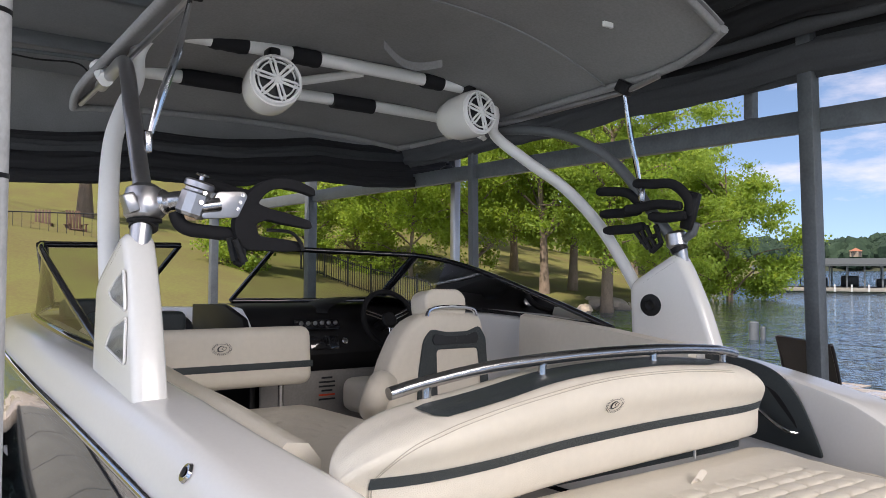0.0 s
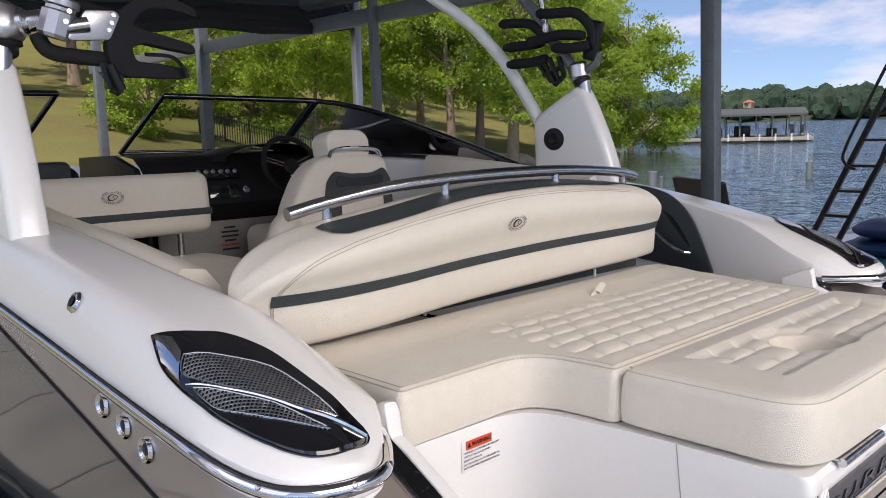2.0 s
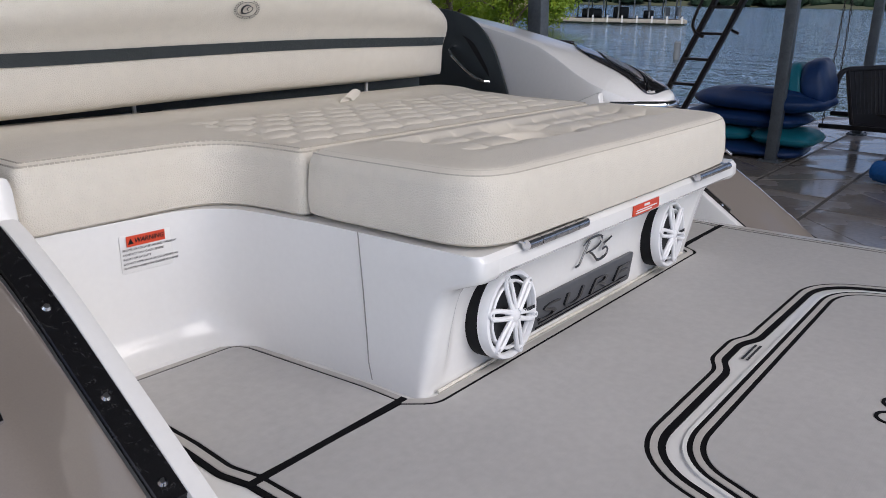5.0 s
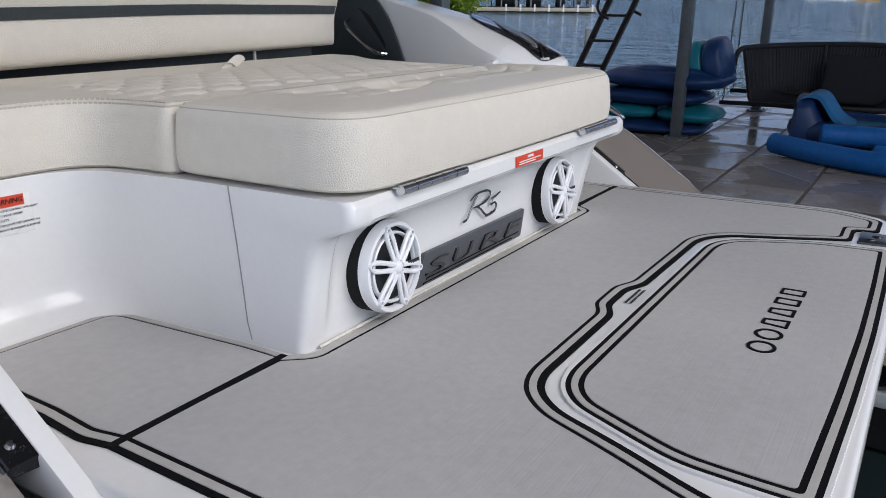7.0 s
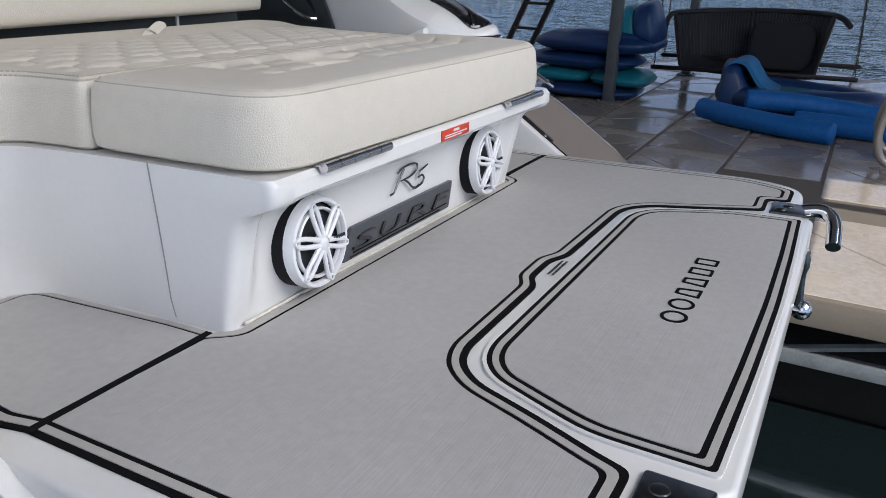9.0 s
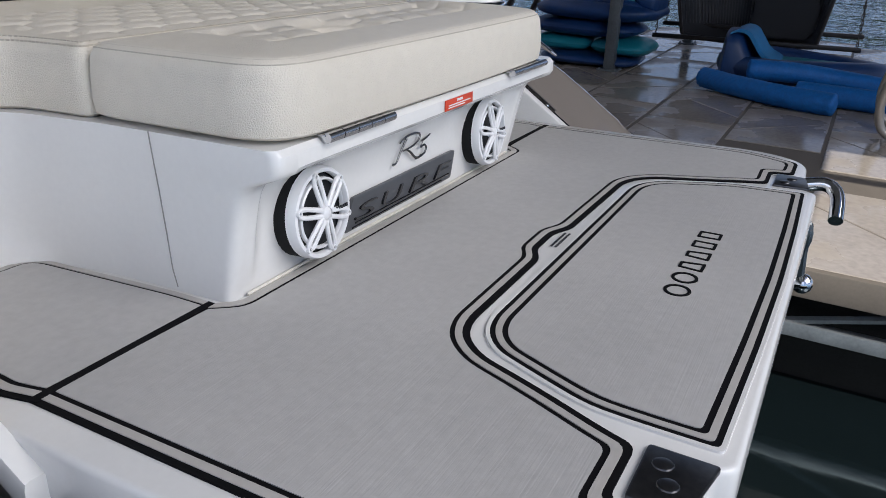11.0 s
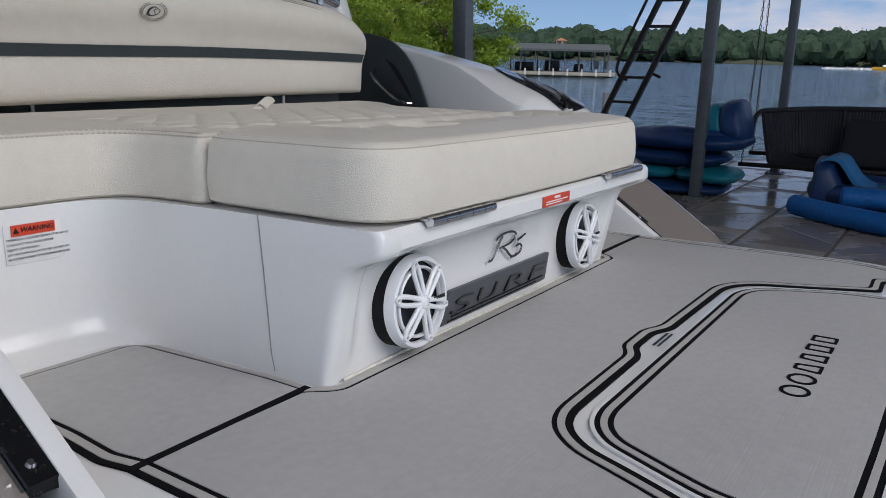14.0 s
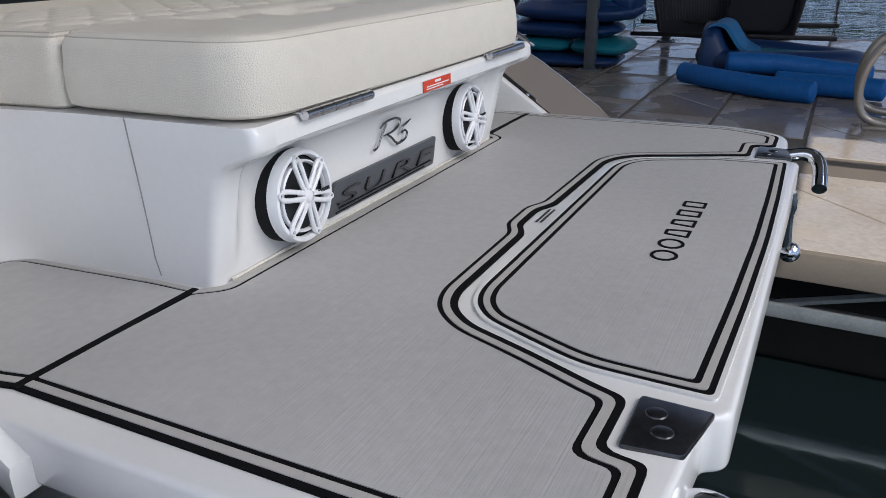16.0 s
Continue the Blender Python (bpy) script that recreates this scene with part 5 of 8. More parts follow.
def pod(c, axis, r, length):
    """A white bullet speaker pod that hangs from the tower."""
    c, axis = Vector(c), Vector(axis).normalized()
    ob = thing("tower_speaker", c, "white bullet-shaped tower speaker pod under the cross tube", "speaker", "tower speakers")
    m = axes(c, (1, 0, 0) if abs(axis.x) < 0.8 else (0, 1, 0), axis)
    part("pod_shell", lathe(B(), [(r * 1.06, 0.004), (r * 1.09, -0.01), (r * 1.10, -0.05), (r * 1.06, -length * 0.55), (r * 0.9, -length * 0.8), (r * 0.55, -length * 0.96), (0.0, -length)], m, 32), GEL, ob, "glossy white pod shell", 60)
    speaker_face(ob, m @ Matrix.Translation((0, 0, 0.0)), r, 0.01)
    part("clamp", box(B(), tuple(c - axis * length * 0.28 + Vector((0, 0, r * 1.15))), (0.05, 0.07, 0.07), None, 0.012), BLACK, ob, "black tube clamp")
    return ob


pod((-0.385, 2.27, 1.645), (-0.16, -1, 0.10), 0.10, 0.22)
pod((0.655, 2.28, 1.66), (0.06, -1, 0.04), 0.10, 0.26)

# bimini
top = thing("bimini_top", (0, 2.2, 1.6), "charcoal canvas bimini top stretched over the tower", "canopy")


HW = 0.96


def bim_z(x, y):
    """Height of the cloth: a crown that flattens towards the front hem."""
    return 1.742 - 0.035 * (y - 1.4) + (0.24 - 0.085 * (y - 1.1)) * (1 - abs(x / HW) ** 2.2)


def hem_x(y):
    return HW - 0.10 * max(0, (1.5 - y) / 0.4) ** 2 - 0.06 * max(0, (y - 2.8) / 0.55) ** 2


rows_ = []
for y in np.linspace(1.1, 3.35, 28):
    wx = hem_x(y)
    rows_.append([Vector((x, y, bim_z(x, y) + 0.012 * noise.noise(Vector((x * 1.2, y * 2.2, 4))))) for x in np.linspace(-wx, wx, 44)])
bm = loft(B(), rows_, False)
geo_ = bmesh.ops.extrude_face_region(bm, geom=bm.faces[:])
bmesh.ops.translate(bm, verts=[v for v in geo_["geom"] if isinstance(v, bmesh.types.BMVert)], vec=(0, 0, 0.006))
part("canopy_cloth", bm, CANVAS, top, "", 60)
for side in (1, -1):
    e = [Vector((side * hem_x(y), y, bim_z(hem_x(y), y) - 0.016)) for y in np.linspace(1.1, 3.35, 18)]
    part("canopy_hem", tube(B(), e, 0.018, 8), CANVAS, top, "", 60)
    s = [(side * 0.93, 1.45, 1.70), (side * 0.935, 1.62, 1.675), (side * 0.93, 1.85, 1.668), (side * 0.92, 2.3, 1.66), (side * 0.90, 3.2, 1.655)]
    part("frame_tube", tube(B(), spline(s, 5), 0.012, 8), ALU, top, "slim metal bow tube")
    part("strut", tube(B(), [(side * 0.94, 1.64, 1.665), (side * 0.975, 1.642, 1.50), (side * 1.02, 1.645, 1.36), (side * 1.045, 1.645, 1.26)], [0.008, 0.012, 0.012, 0.008], 10), CHROME, top, "polished telescopic strut")
    part("strut_bracket", box(B(), (side * 0.935, 1.635, 1.69), (0.05, 0.07, 0.055), Matrix.Rotation(0.6, 4, "X"), 0.008), BLACK, top)
    part("strut_clevis", box(B(), (side * 1.052, 1.645, 1.235), (0.02, 0.025, 0.06), None, 0.005), STEEL, top)
for y in (1.12, 1.75, 3.34):
    e = [Vector((x, y, bim_z(x, y) - 0.016)) for x in np.linspace(-hem_x(y), hem_x(y), 24)]
    part("canopy_bow", tube(B(), e, 0.016 if y != 1.75 else 0.004, 8), CANVAS if y != 1.75 else CANVAS2, top, "", 60)
part("canopy_strap", loft(B(), [[Vector((0.02 + 0.36 * u, 2.12 + 0.10 * math.sin(2.2 * u), bim_z(0.2, 2.1) - 0.02 - 0.035 * math.sin(math.pi * u) + dz)) for dz in (0, -0.035)] for u in np.linspace(0, 1, 12)], False), CANVAS, top, "loose black canvas strap")
part("canopy_tag", box(B(), (0.62, 1.45, bim_z(0.62, 1.45) - 0.02), (0.05, 0.012, 0.02)), PAPERW, top)


def rack(side):
    """A swivelling board rack: clamp, knuckle, plate and three padded prongs."""
    ob = thing("board_rack", (side * 1.1, 1.5, 1.03), "black padded wakeboard rack on a silver swivel clamp", "rack", "board racks")
    f = (lambda b: b) if side > 0 else mirror_x
    part("clamp_collar", f(tube(B(), [(1.10, 1.497, 1.008), (1.10, 1.498, 1.018), (1.10, 1.50, 1.04), (1.099, 1.503, 1.065), (1.098, 1.505, 1.085), (1.097, 1.507, 1.096)], [0.040, 0.050, 0.052, 0.051, 0.046, 0.030], 24)), ALU, ob, "machined silver clamp collar", 40)
    part("collar_ring", f(lathe(B(), [(0.030, 0.0), (0.043, 0.001), (0.043, 0.010), (0.03, 0.011)], Matrix.Translation((1.10, 1.496, 0.999)), 22)), RUBBER, ob, "black rubber ring")
    part("collar_lug", f(box(B(), (1.145, 1.47, 1.045), (0.03, 0.05, 0.05), Matrix.Rotation(0.35, 4, "Y"), 0.006)), ALU, ob)
    part("knuckle", f(tube(B(), [(1.07, 1.485, 1.052), (1.055, 1.475, 1.055), (1.045, 1.47, 1.056), (1.03, 1.46, 1.058), (1.005, 1.45, 1.062)], [0.033, 0.033, 0.024, 0.024, 0.024], 18)), STEEL, ob, "polished swivel knuckle", 40)
    tilt = Vector((-0.26, -0.16, 0.95))
    part("pivot", f(lathe(B(), [(0.0, -0.048), (0.034, -0.046), (0.040, -0.038), (0.040, 0.014), (0.034, 0.018), (0.034, 0.026), (0.0, 0.026)], axes((0.992, 1.435, 1.062), (1, 0, 0), tilt), 10)), ALU, ob, "faceted silver pivot block", 20)
    part("pivot_cap", f(lathe(B(), [(0.0, 0.022), (0.034, 0.021), (0.039, 0.016), (0.039, 0.002), (0.035, 0.0)], axes(Vector((0.992, 1.435, 1.062)) + tilt * 0.028, (1, 0, 0), tilt), 24)), ALU, ob, "round silver pivot cap")
    part("pivot_knob", f(lathe(B(), [(0.0, 0.018), (0.016, 0.016), (0.018, 0.011), (0.007, 0.009), (0.007, 0.0)], axes(Vector((0.992, 1.435, 1.062)) + tilt * 0.052, (1, 0, 0), tilt), 14)), STEEL, ob)
    part("pivot_pin", f(tube(B(), [(0.985, 1.42, 1.04), (0.955, 1.415, 1.046), (0.935, 1.413, 1.05)], 0.019, 16)), STEEL, ob)
    for a in (-0.012, 0.012):
        part("bolt", f(lathe(B(), [(0.006, 0), (0.006, 0.003), (0, 0.003)], axes((0.985 - a * 0.4, 1.396, 1.062 + a), (1, 0, 0), (0, -1, 0.1)), 8)), STEEL, ob)
    wall = Matrix(((1, 0, 0, 0), (0, 0, -1, 1.415), (0, 1, 0, 0), (0, 0, 0, 1)))
    pl = part("arm_plate", f(prism(B(), rounded([(0.985, 1.025), (0.955, 1.056), (0.940, 1.083), (0.868, 1.088), (0.858, 1.076), (0.886, 1.018), (0.980, 1.010)], 0.008, 3), -0.006, 0.006, wall, 0.002, 2)), ALU, ob, "brushed silver arm plate")
    for x, z in ((0.874, 1.077), (0.880, 1.058), (0.887, 1.040)):
        part("bolt", f(lathe(B(), [(0.0055, 0), (0.0055, 0.003), (0, 0.003)], axes((x, 1.409, z), (1, 0, 0), (0, -1, 0)), 8)), STEEL, pl)
    comb = [(0.893, 1.010), (0.862, 1.078), (0.832, 1.108), (0.80, 1.127), (0.76, 1.137), (0.70, 1.129), (0.655, 1.112), (0.653, 1.090), (0.70, 1.102), (0.755, 1.108), (0.797, 1.096), (0.826, 1.060), (0.79, 1.048), (0.74, 1.039), (0.668, 1.021), (0.662, 0.997), (0.74, 1.007), (0.80, 1.017), (0.832, 1.004), (0.822, 0.972), (0.75, 0.967), (0.692, 0.959), (0.686, 0.936), (0.75, 0.932), (0.812, 0.934), (0.860, 0.932), (0.888, 0.970)]
    wall.translation.y = 1.432
    part("prong_comb", f(prism(B(), rounded(comb, [0.02] * 6 + [0.010, 0.010] + [0.02] * 3 + [0.010] * 3 + [0.011, 0.011] + [0.01] * 5 + [0.010, 0.010] + [0.02] * 4, 4), -0.016, 0.016, wall, 0.007, 3)), FOAM, ob, "black three-pronged board holder", 50)
    for pts in ([(1.035, 1.46, 1.03), (1.022, 1.46, 1.0), (0.995, 1.46, 0.985), (0.94, 1.46, 0.98), (0.86, 1.455, 0.975)], [(0.95, 1.52, 1.10), (0.90, 1.55, 1.115), (0.84, 1.55, 1.10), (0.78, 1.54, 1.09)]):
        part("prong", f(tube(B(), spline(pts, 5), [0.016] + [0.0185] * (5 * (len(pts) - 1) - 1) + [0.013], 10)), FOAM, ob, "foam-covered prong", 60)
    for a, b in (((0.90, 1.43, 0.965), (0.885, 1.43, 0.905)), ((0.885, 1.43, 0.905), (0.865, 1.43, 0.895)), ((0.865, 1.43, 0.895), (0.86, 1.43, 0.95)), ((0.89, 1.45, 0.94), (0.86, 1.45, 0.92)), ((0.895, 1.40, 0.96), (0.87, 1.40, 0.90))):
        part("bracket_bar", f(tube(B(), [a, b], 0.010, 6)), BLACK, ob, "black ratchet bracket bar")
    part("bungee", f(tube(B(), spline([(0.80, 1.42, 0.99), (0.74, 1.40, 0.985), (0.71, 1.40, 0.96), (0.70, 1.40, 0.935)], 5), 0.005, 6)), BLACK, ob)
    return ob


rack(-1)
# the far rack is turned fore and aft
ob = thing("board_rack", (1.1, 1.5, 1.03), "black padded wakeboard rack swung outboard on its clamp", "rack", "board racks")
part("clamp_collar", tube(B(), [(1.10, 1.497, 1.0), (1.10, 1.50, 1.01), (1.098, 1.505, 1.06), (1.097, 1.507, 1.07)], [0.034, 0.044, 0.044, 0.034], 20), ALU, ob, "machined silver clamp collar")
part("knuckle", tube(B(), [(1.10, 1.47, 1.03), (1.10, 1.42, 1.06), (1.10, 1.40, 1.10)], [0.016, 0.018, 0.014], 14), GALVD, ob)
part("arm_plate", box(B(), (1.085, 1.42, 1.15), (0.03, 0.06, 0.16), Matrix.Rotation(0.3, 4, "X"), 0.01), BLACK, ob, "black rack back plate")
for pts in ([(1.08, 1.42, 1.13), (1.07, 1.42, 1.20), (1.05, 1.48, 1.265), (1.03, 1.58, 1.275), (1.02, 1.66, 1.285)], [(1.05, 1.44, 1.17), (1.03, 1.55, 1.185), (1.02, 1.65, 1.175), (1.0, 1.70, 1.17)], [(1.05, 1.42, 1.13), (1.03, 1.50, 1.125), (1.02, 1.58, 1.135)],
            [(1.06, 1.66, 1.20), (1.05, 1.72, 1.25), (1.04, 1.80, 1.265), (1.03, 1.88, 1.27)], [(1.06, 1.66, 1.17), (1.05, 1.74, 1.165), (1.03, 1.86, 1.165)], [(1.06, 1.64, 1.10), (1.05, 1.72, 1.09), (1.03, 1.84, 1.09)]):
    part("prong", tube(B(), spline(pts, 5), [0.017] + [0.0215] * (5 * (len(pts) - 1) - 1) + [0.014], 10), FOAM, ob, "foam-covered prong", 60)
bm = B()
for a, b in (((1.06, 1.66, 1.09), (1.06, 1.60, 0.985)), ((1.06, 1.60, 0.985), (1.06, 1.55, 1.02)), ((1.06, 1.55, 1.02), (1.06, 1.58, 1.10)), ((1.06, 1.66, 1.03), (1.06, 1.56, 1.06)), ((1.06, 1.63, 1.10), (1.06, 1.58, 1.0)), ((1.06, 1.70, 1.09), (1.06, 1.62, 1.0))):
    part("bracket_bar", tube(B(), [a, b], 0.011, 6), BLACK, ob, "black ratchet bracket bar")

# ---- windshield ----
ws = thing("windshield", (0, 3.0, 0.75), "tinted wraparound windshield in a black frame, centre gap open", "windshield")
for side in (1, -1):
    f = (lambda b: b) if side > 0 else mirror_x
    A, Bq, C = Vector((1.10, 1.86, 0.645)), Vector((1.02, 3.33, 1.025)), Vector((0.93, 3.62, 0.745))
    D, E_ = Vector((0.19 if side > 0 else 0.34, 3.52, 1.05)), Vector((0.03 if side > 0 else 0.50, 3.75, 0.755))
    topc = spline([A, Vector((1.10, 2.25, 0.765)), Vector((1.085, 2.75, 0.91)), Vector((1.06, 3.1, 0.99)), Bq], 6)
    basec = spline([A, Vector((1.115, 2.4, 0.675)), Vector((1.08, 3.1, 0.715)), C], 8)
    n = len(topc)
    bs = [basec[int(round(i * (len(basec) - 1) / (n - 1)))] for i in range(n)]
    pane = part("side_pane", f(loft(B(), [topc, bs], False)), GLASS, ws, "tinted side glass")
    pane.visible_shadow = False
    pane = part("front_pane", f(loft(B(), [[Bq, D], [C, E_]], False)), GLASS, ws, "tinted front glass")
    pane.visible_shadow = False
    part("top_frame", f(tube(B(), topc + [D + Vector((0, 0, 0))], 0.015, 8)), GLOSSB, ws, "gloss black top frame", 60)
    part("base_frame", f(tube(B(), bs + [E_], 0.017, 8)), GLOSSB, ws, "gloss black sill frame", 60)
    part("corner_post", f(tube(B(), [Bq, Bq.lerp(C, 0.5), C], 0.026, 8)), GLOSSB, ws, "gloss black corner post", 60)
    part("inner_post", f(tube(B(), [D, E_], 0.014, 8)), GLOSSB, ws, "", 60)

# ---- cockpit ----
ck = thing("cockpit_liner", (0, 2.3, -0.1), "grey cockpit sole and moulded liner", "liner")
part("cockpit_sole", box(B(), (0, 2.6, -0.13), (1.9, 4.4, 0.04), None, 0.005), CARPET, ck, "grey woven cockpit floor")
for side in (1, -1):
    bm = loft(B(), [[Vector((side * (xi(y) + 0.004), y, z)) for z in (zd(y) - 0.05, 0.3, 0.1, -0.12)] for y in np.linspace(0.8, 5.2, 18)], False)
    part("liner_side", bm, GEL, ck, "moulded white inner liner")

helm = thing("helm_console", (0.6, 3.2, 0.2), "black helm dashboard with switch panel and gauges", "console")
bm = loft(B(), [[Vector((x, y, z)) for x in (-0.16, 0.0, 0.25, 0.55, 0.85, 1.04)] for y, z in ((2.98, -0.1), (2.98, 0.42), (2.93, 0.50), (2.96, 0.60), (3.05, 0.68), (3.12, 0.725), (3.3, 0.745), (3.75, 0.74))], False)
part("dash", bm, BLACK, helm, "matt black moulded dash", 40)
part("dash_side", prism(B(), [(2.95, -0.1), (2.95, 0.5), (3.05, 0.68), (3.3, 0.745), (3.75, 0.74), (3.75, -0.1)], -0.19, -0.16, mx, 0.006), BLACK, helm)
part("gauge_hood", loft(B(), [[Vector((0.52 + 0.30 * math.cos(a) * k, y, 0.70 + 0.085 * math.sin(a) * k)) for a in np.linspace(0, math.pi, 14)] for y, k in ((2.98, 0.95), (3.0, 1.0), (3.35, 0.9))], False), BLACK, helm, "curved gauge hood", 60)
sw = part("switch_panel", box(B(), (0.17, 2.965, 0.645), (0.25, 0.012, 0.055), Matrix.Rotation(-0.5, 4, "X"), 0.004), GLOSSB, helm, "gloss switch panel")
for i in range(6):
    part("switch", lathe(B(), [(0.011, 0), (0.011, 0.008), (0.008, 0.011), (0, 0.011)], axes((0.075 + 0.038 * i, 2.955, 0.652), (1, 0, 0), (0, -1, 0.5)), 12), ALU, sw)
gp = part("stereo", box(B(), (0.20, 2.945, 0.555), (0.16, 0.012, 0.07), Matrix.Rotation(-0.3, 4, "X"), 0.004), GLOSSB, helm, "gloss black stereo unit")
part("stereo_knob", lathe(B(), [(0.018, 0), (0.018, 0.012), (0.012, 0.016), (0, 0.016)], axes((0.31, 2.94, 0.56), (1, 0, 0), (0, -1, 0.3)), 16), STEEL, gp)
gauge = part("gauge", lathe(B(), [(0.03, 0), (0.03, 0.006), (0.026, 0.008), (0, 0.008)], axes((0.66, 2.93, 0.625), (1, 0, 0), (0, -1, 0.4)), 20), ALU, helm, "small round gauge")
wheel = thing("steering_wheel", (0.545, 2.93, 0.655), "black three-spoke steering wheel with metal spokes", "wheel")
wm = axes((0.545, 2.88, 0.665), (1, 0, 0), (0, -1, 0.42))
ring = [wm @ Vector((0.155 * math.cos(a), 0.155 * math.sin(a), 0.0)) for a in np.linspace(0, 2 * math.pi, 41)]
part("rim", tube(B(), ring, 0.014, 10, False), RUBBER, wheel, "black leather rim", 60)
part("hub", lathe(B(), [(0.0, 0.012), (0.035, 0.01), (0.045, 0.0), (0.04, -0.03)], wm, 20), BLACK, wheel)
for a in (20, 160, 270):
    for o in (-0.12, 0.12):
        p = [wm @ Vector((q * math.cos(radians(a) + o * w), q * math.sin(radians(a) + o * w), -0.006)) for q, w in ((0.035, 2.0), (0.15, 0.5))]
        part("spoke", tube(B(), p, 0.006, 8), STEEL, wheel, "brushed metal spoke")
part("column", tube(B(), [wm @ Vector((0, 0, -0.02)), wm @ Vector((0, 0, -0.15))], 0.03, 10), BLACK, wheel)
pc = thing("port_console", (-0.75, 3.3, 0.2), "dark port console with black bow cushions", "console")
part("console_body", box(B(), (-0.74, 3.35, 0.30), (0.62, 0.7, 0.80), None, 0.05, 3), BLACK, pc)
for y, z, w in ((3.05, 0.665, 0.40), (3.35, 0.72, 0.30)):
    part("console_cushion", box(B(), (-0.68 if w > 0.35 else -0.78, y, z), (w, 0.16, 0.12), None, 0.03, 3), STRIPE, pc, "charcoal vinyl cushion")

# port lounge
lounge = thing("port_bench", (-0.55, 2.0, 0.1), "cream vinyl port bench with a rear-facing backrest", "bench")
part("bench_base", box(B(), (-0.54, 1.95, 0.08), (0.9, 1.2, 0.36), None, 0.02), GEL, lounge, "white moulded bench base")
bm, seam = pad([(-1.0, 1.5), (-0.99, 1.35), (-0.7, 1.33), (-0.3, 1.33), (-0.12, 1.36), (-0.09, 1.5)], [(-1.0, 2.45), (-0.98, 2.56), (-0.5, 2.57), (-0.12, 2.56), (-0.09, 2.45)], 0.23, 0.325, 90, 70, 0.03, 0.008, [(-0.80, -0.22, 1.75, 2.45)], (), (0.11, 0.075))
part("bench_cushion", bm, CREAM, lounge, "quilted cream seat cushion", 40)
bm = B()
box(bm, (-0.43, 2.56, 0.54), (0.69, 0.10, 0.25), Matrix.Rotation(-0.08, 4, "X"), 0.045, 5)
back = part("bench_back", bm, CREAM, lounge, "cream vinyl bench backrest", 50)
part("back_stripe", box(B(), (-0.43, 2.508, 0.505), (0.675, 0.006, 0.028), Matrix.Rotation(-0.08, 4, "X"), 0.001), STRIPE, back, "charcoal vinyl stripe")
emblem(axes((-0.50, 2.503, 0.585), (1, 0, 0), (0, -1, 0.08)), 0.8, lounge)
for x in (-0.65, -0.22):
    part("back_post", tube(B(), [(x, 2.55, 0.43), (x, 2.55, 0.31)], 0.012, 10), STEEL, lounge)
part("coaming_pad", loft(B(), [[Vector((x, y, z)) for x, z in ((-(xi(y) + 0.005), 0.35), (-(xi(y) + 0.002), zd(y) - 0.025), (-(xi(y) - 0.02), zd(y) - 0.005), (-(xi(y) - 0.07), zd(y) - 0.012), (-(xi(y) - 0.10), zd(y) - 0.05), (-(xi(y) - 0.10), 0.33))] for y in np.linspace(0.955, 2.6, 14)], True), CREAM, lounge, "cream vinyl coaming bolster", 50)
part("coaming_pad", loft(B(), [[Vector((x, y, z)) for x, z in ((xi(y) + 0.005, 0.42), (xi(y) + 0.002, zd(y) - 0.0), (xi(y) - 0.02, zd(y) + 0.03), (xi(y) - 0.05, zd(y) + 0.02), (xi(y) - 0.06, zd(y) - 0.05), (xi(y) - 0.06, 0.42))] for y in np.linspace(1.35, 2.35, 8)], True), CREAM, lounge, "cream vinyl side bolster", 50)

# helm seat
seat = thing("bucket_chair", (0.45, 2.2, -0.1), "cream and charcoal bucket helm seat with a flip headrest", "seat")
part("pedestal", lathe(B(), [(0.16, 0.0), (0.15, 0.03), (0.05, 0.05), (0.05, 0.28), (0.12, 0.30), (0, 0.30)], Matrix.Translation((0.42, 2.35, -0.11)), 20), STEEL, seat)
sh = Matrix.Translation((0.43, 2.22, 0.0)) @ Matrix.Rotation(-0.12, 4, "X") @ Matrix.Rotation(0.05, 4, "Z")


def shell(prof, t, r):
    """A padded panel with the given front outline (x, z), t thick."""
    bm = B()
    prism(bm, rounded(prof, r, 5), -t / 2, t / 2, None, min(t * 0.42, 0.05), 4)
    bm.transform(sh @ Matrix(((1, 0, 0, 0), (0, 0, -1, 0), (0, 1, 0, 0), (0, 0, 0, 1))))
    return bm


part("back_shell", shell([(-0.36, 0.20), (0.22, 0.20), (0.225, 0.60), (0.205, 0.715), (-0.12, 0.725), (-0.23, 0.66), (-0.35, 0.47)], 0.15, [0.05, 0.05, 0.1, 0.05, 0.08, 0.1, 0.1]), CREAM, seat, "cream vinyl seat back", 60)
part("head_roll", shell([(-0.105, 0.70), (0.125, 0.70), (0.13, 0.79), (0.09, 0.825), (-0.07, 0.825), (-0.11, 0.79)], 0.12, 0.035), CREAM, seat, "cream vinyl headrest", 60)


def on_back(pts, h=0.079):
    return [sh @ Vector((x, -h, z)) for x, z in pts]


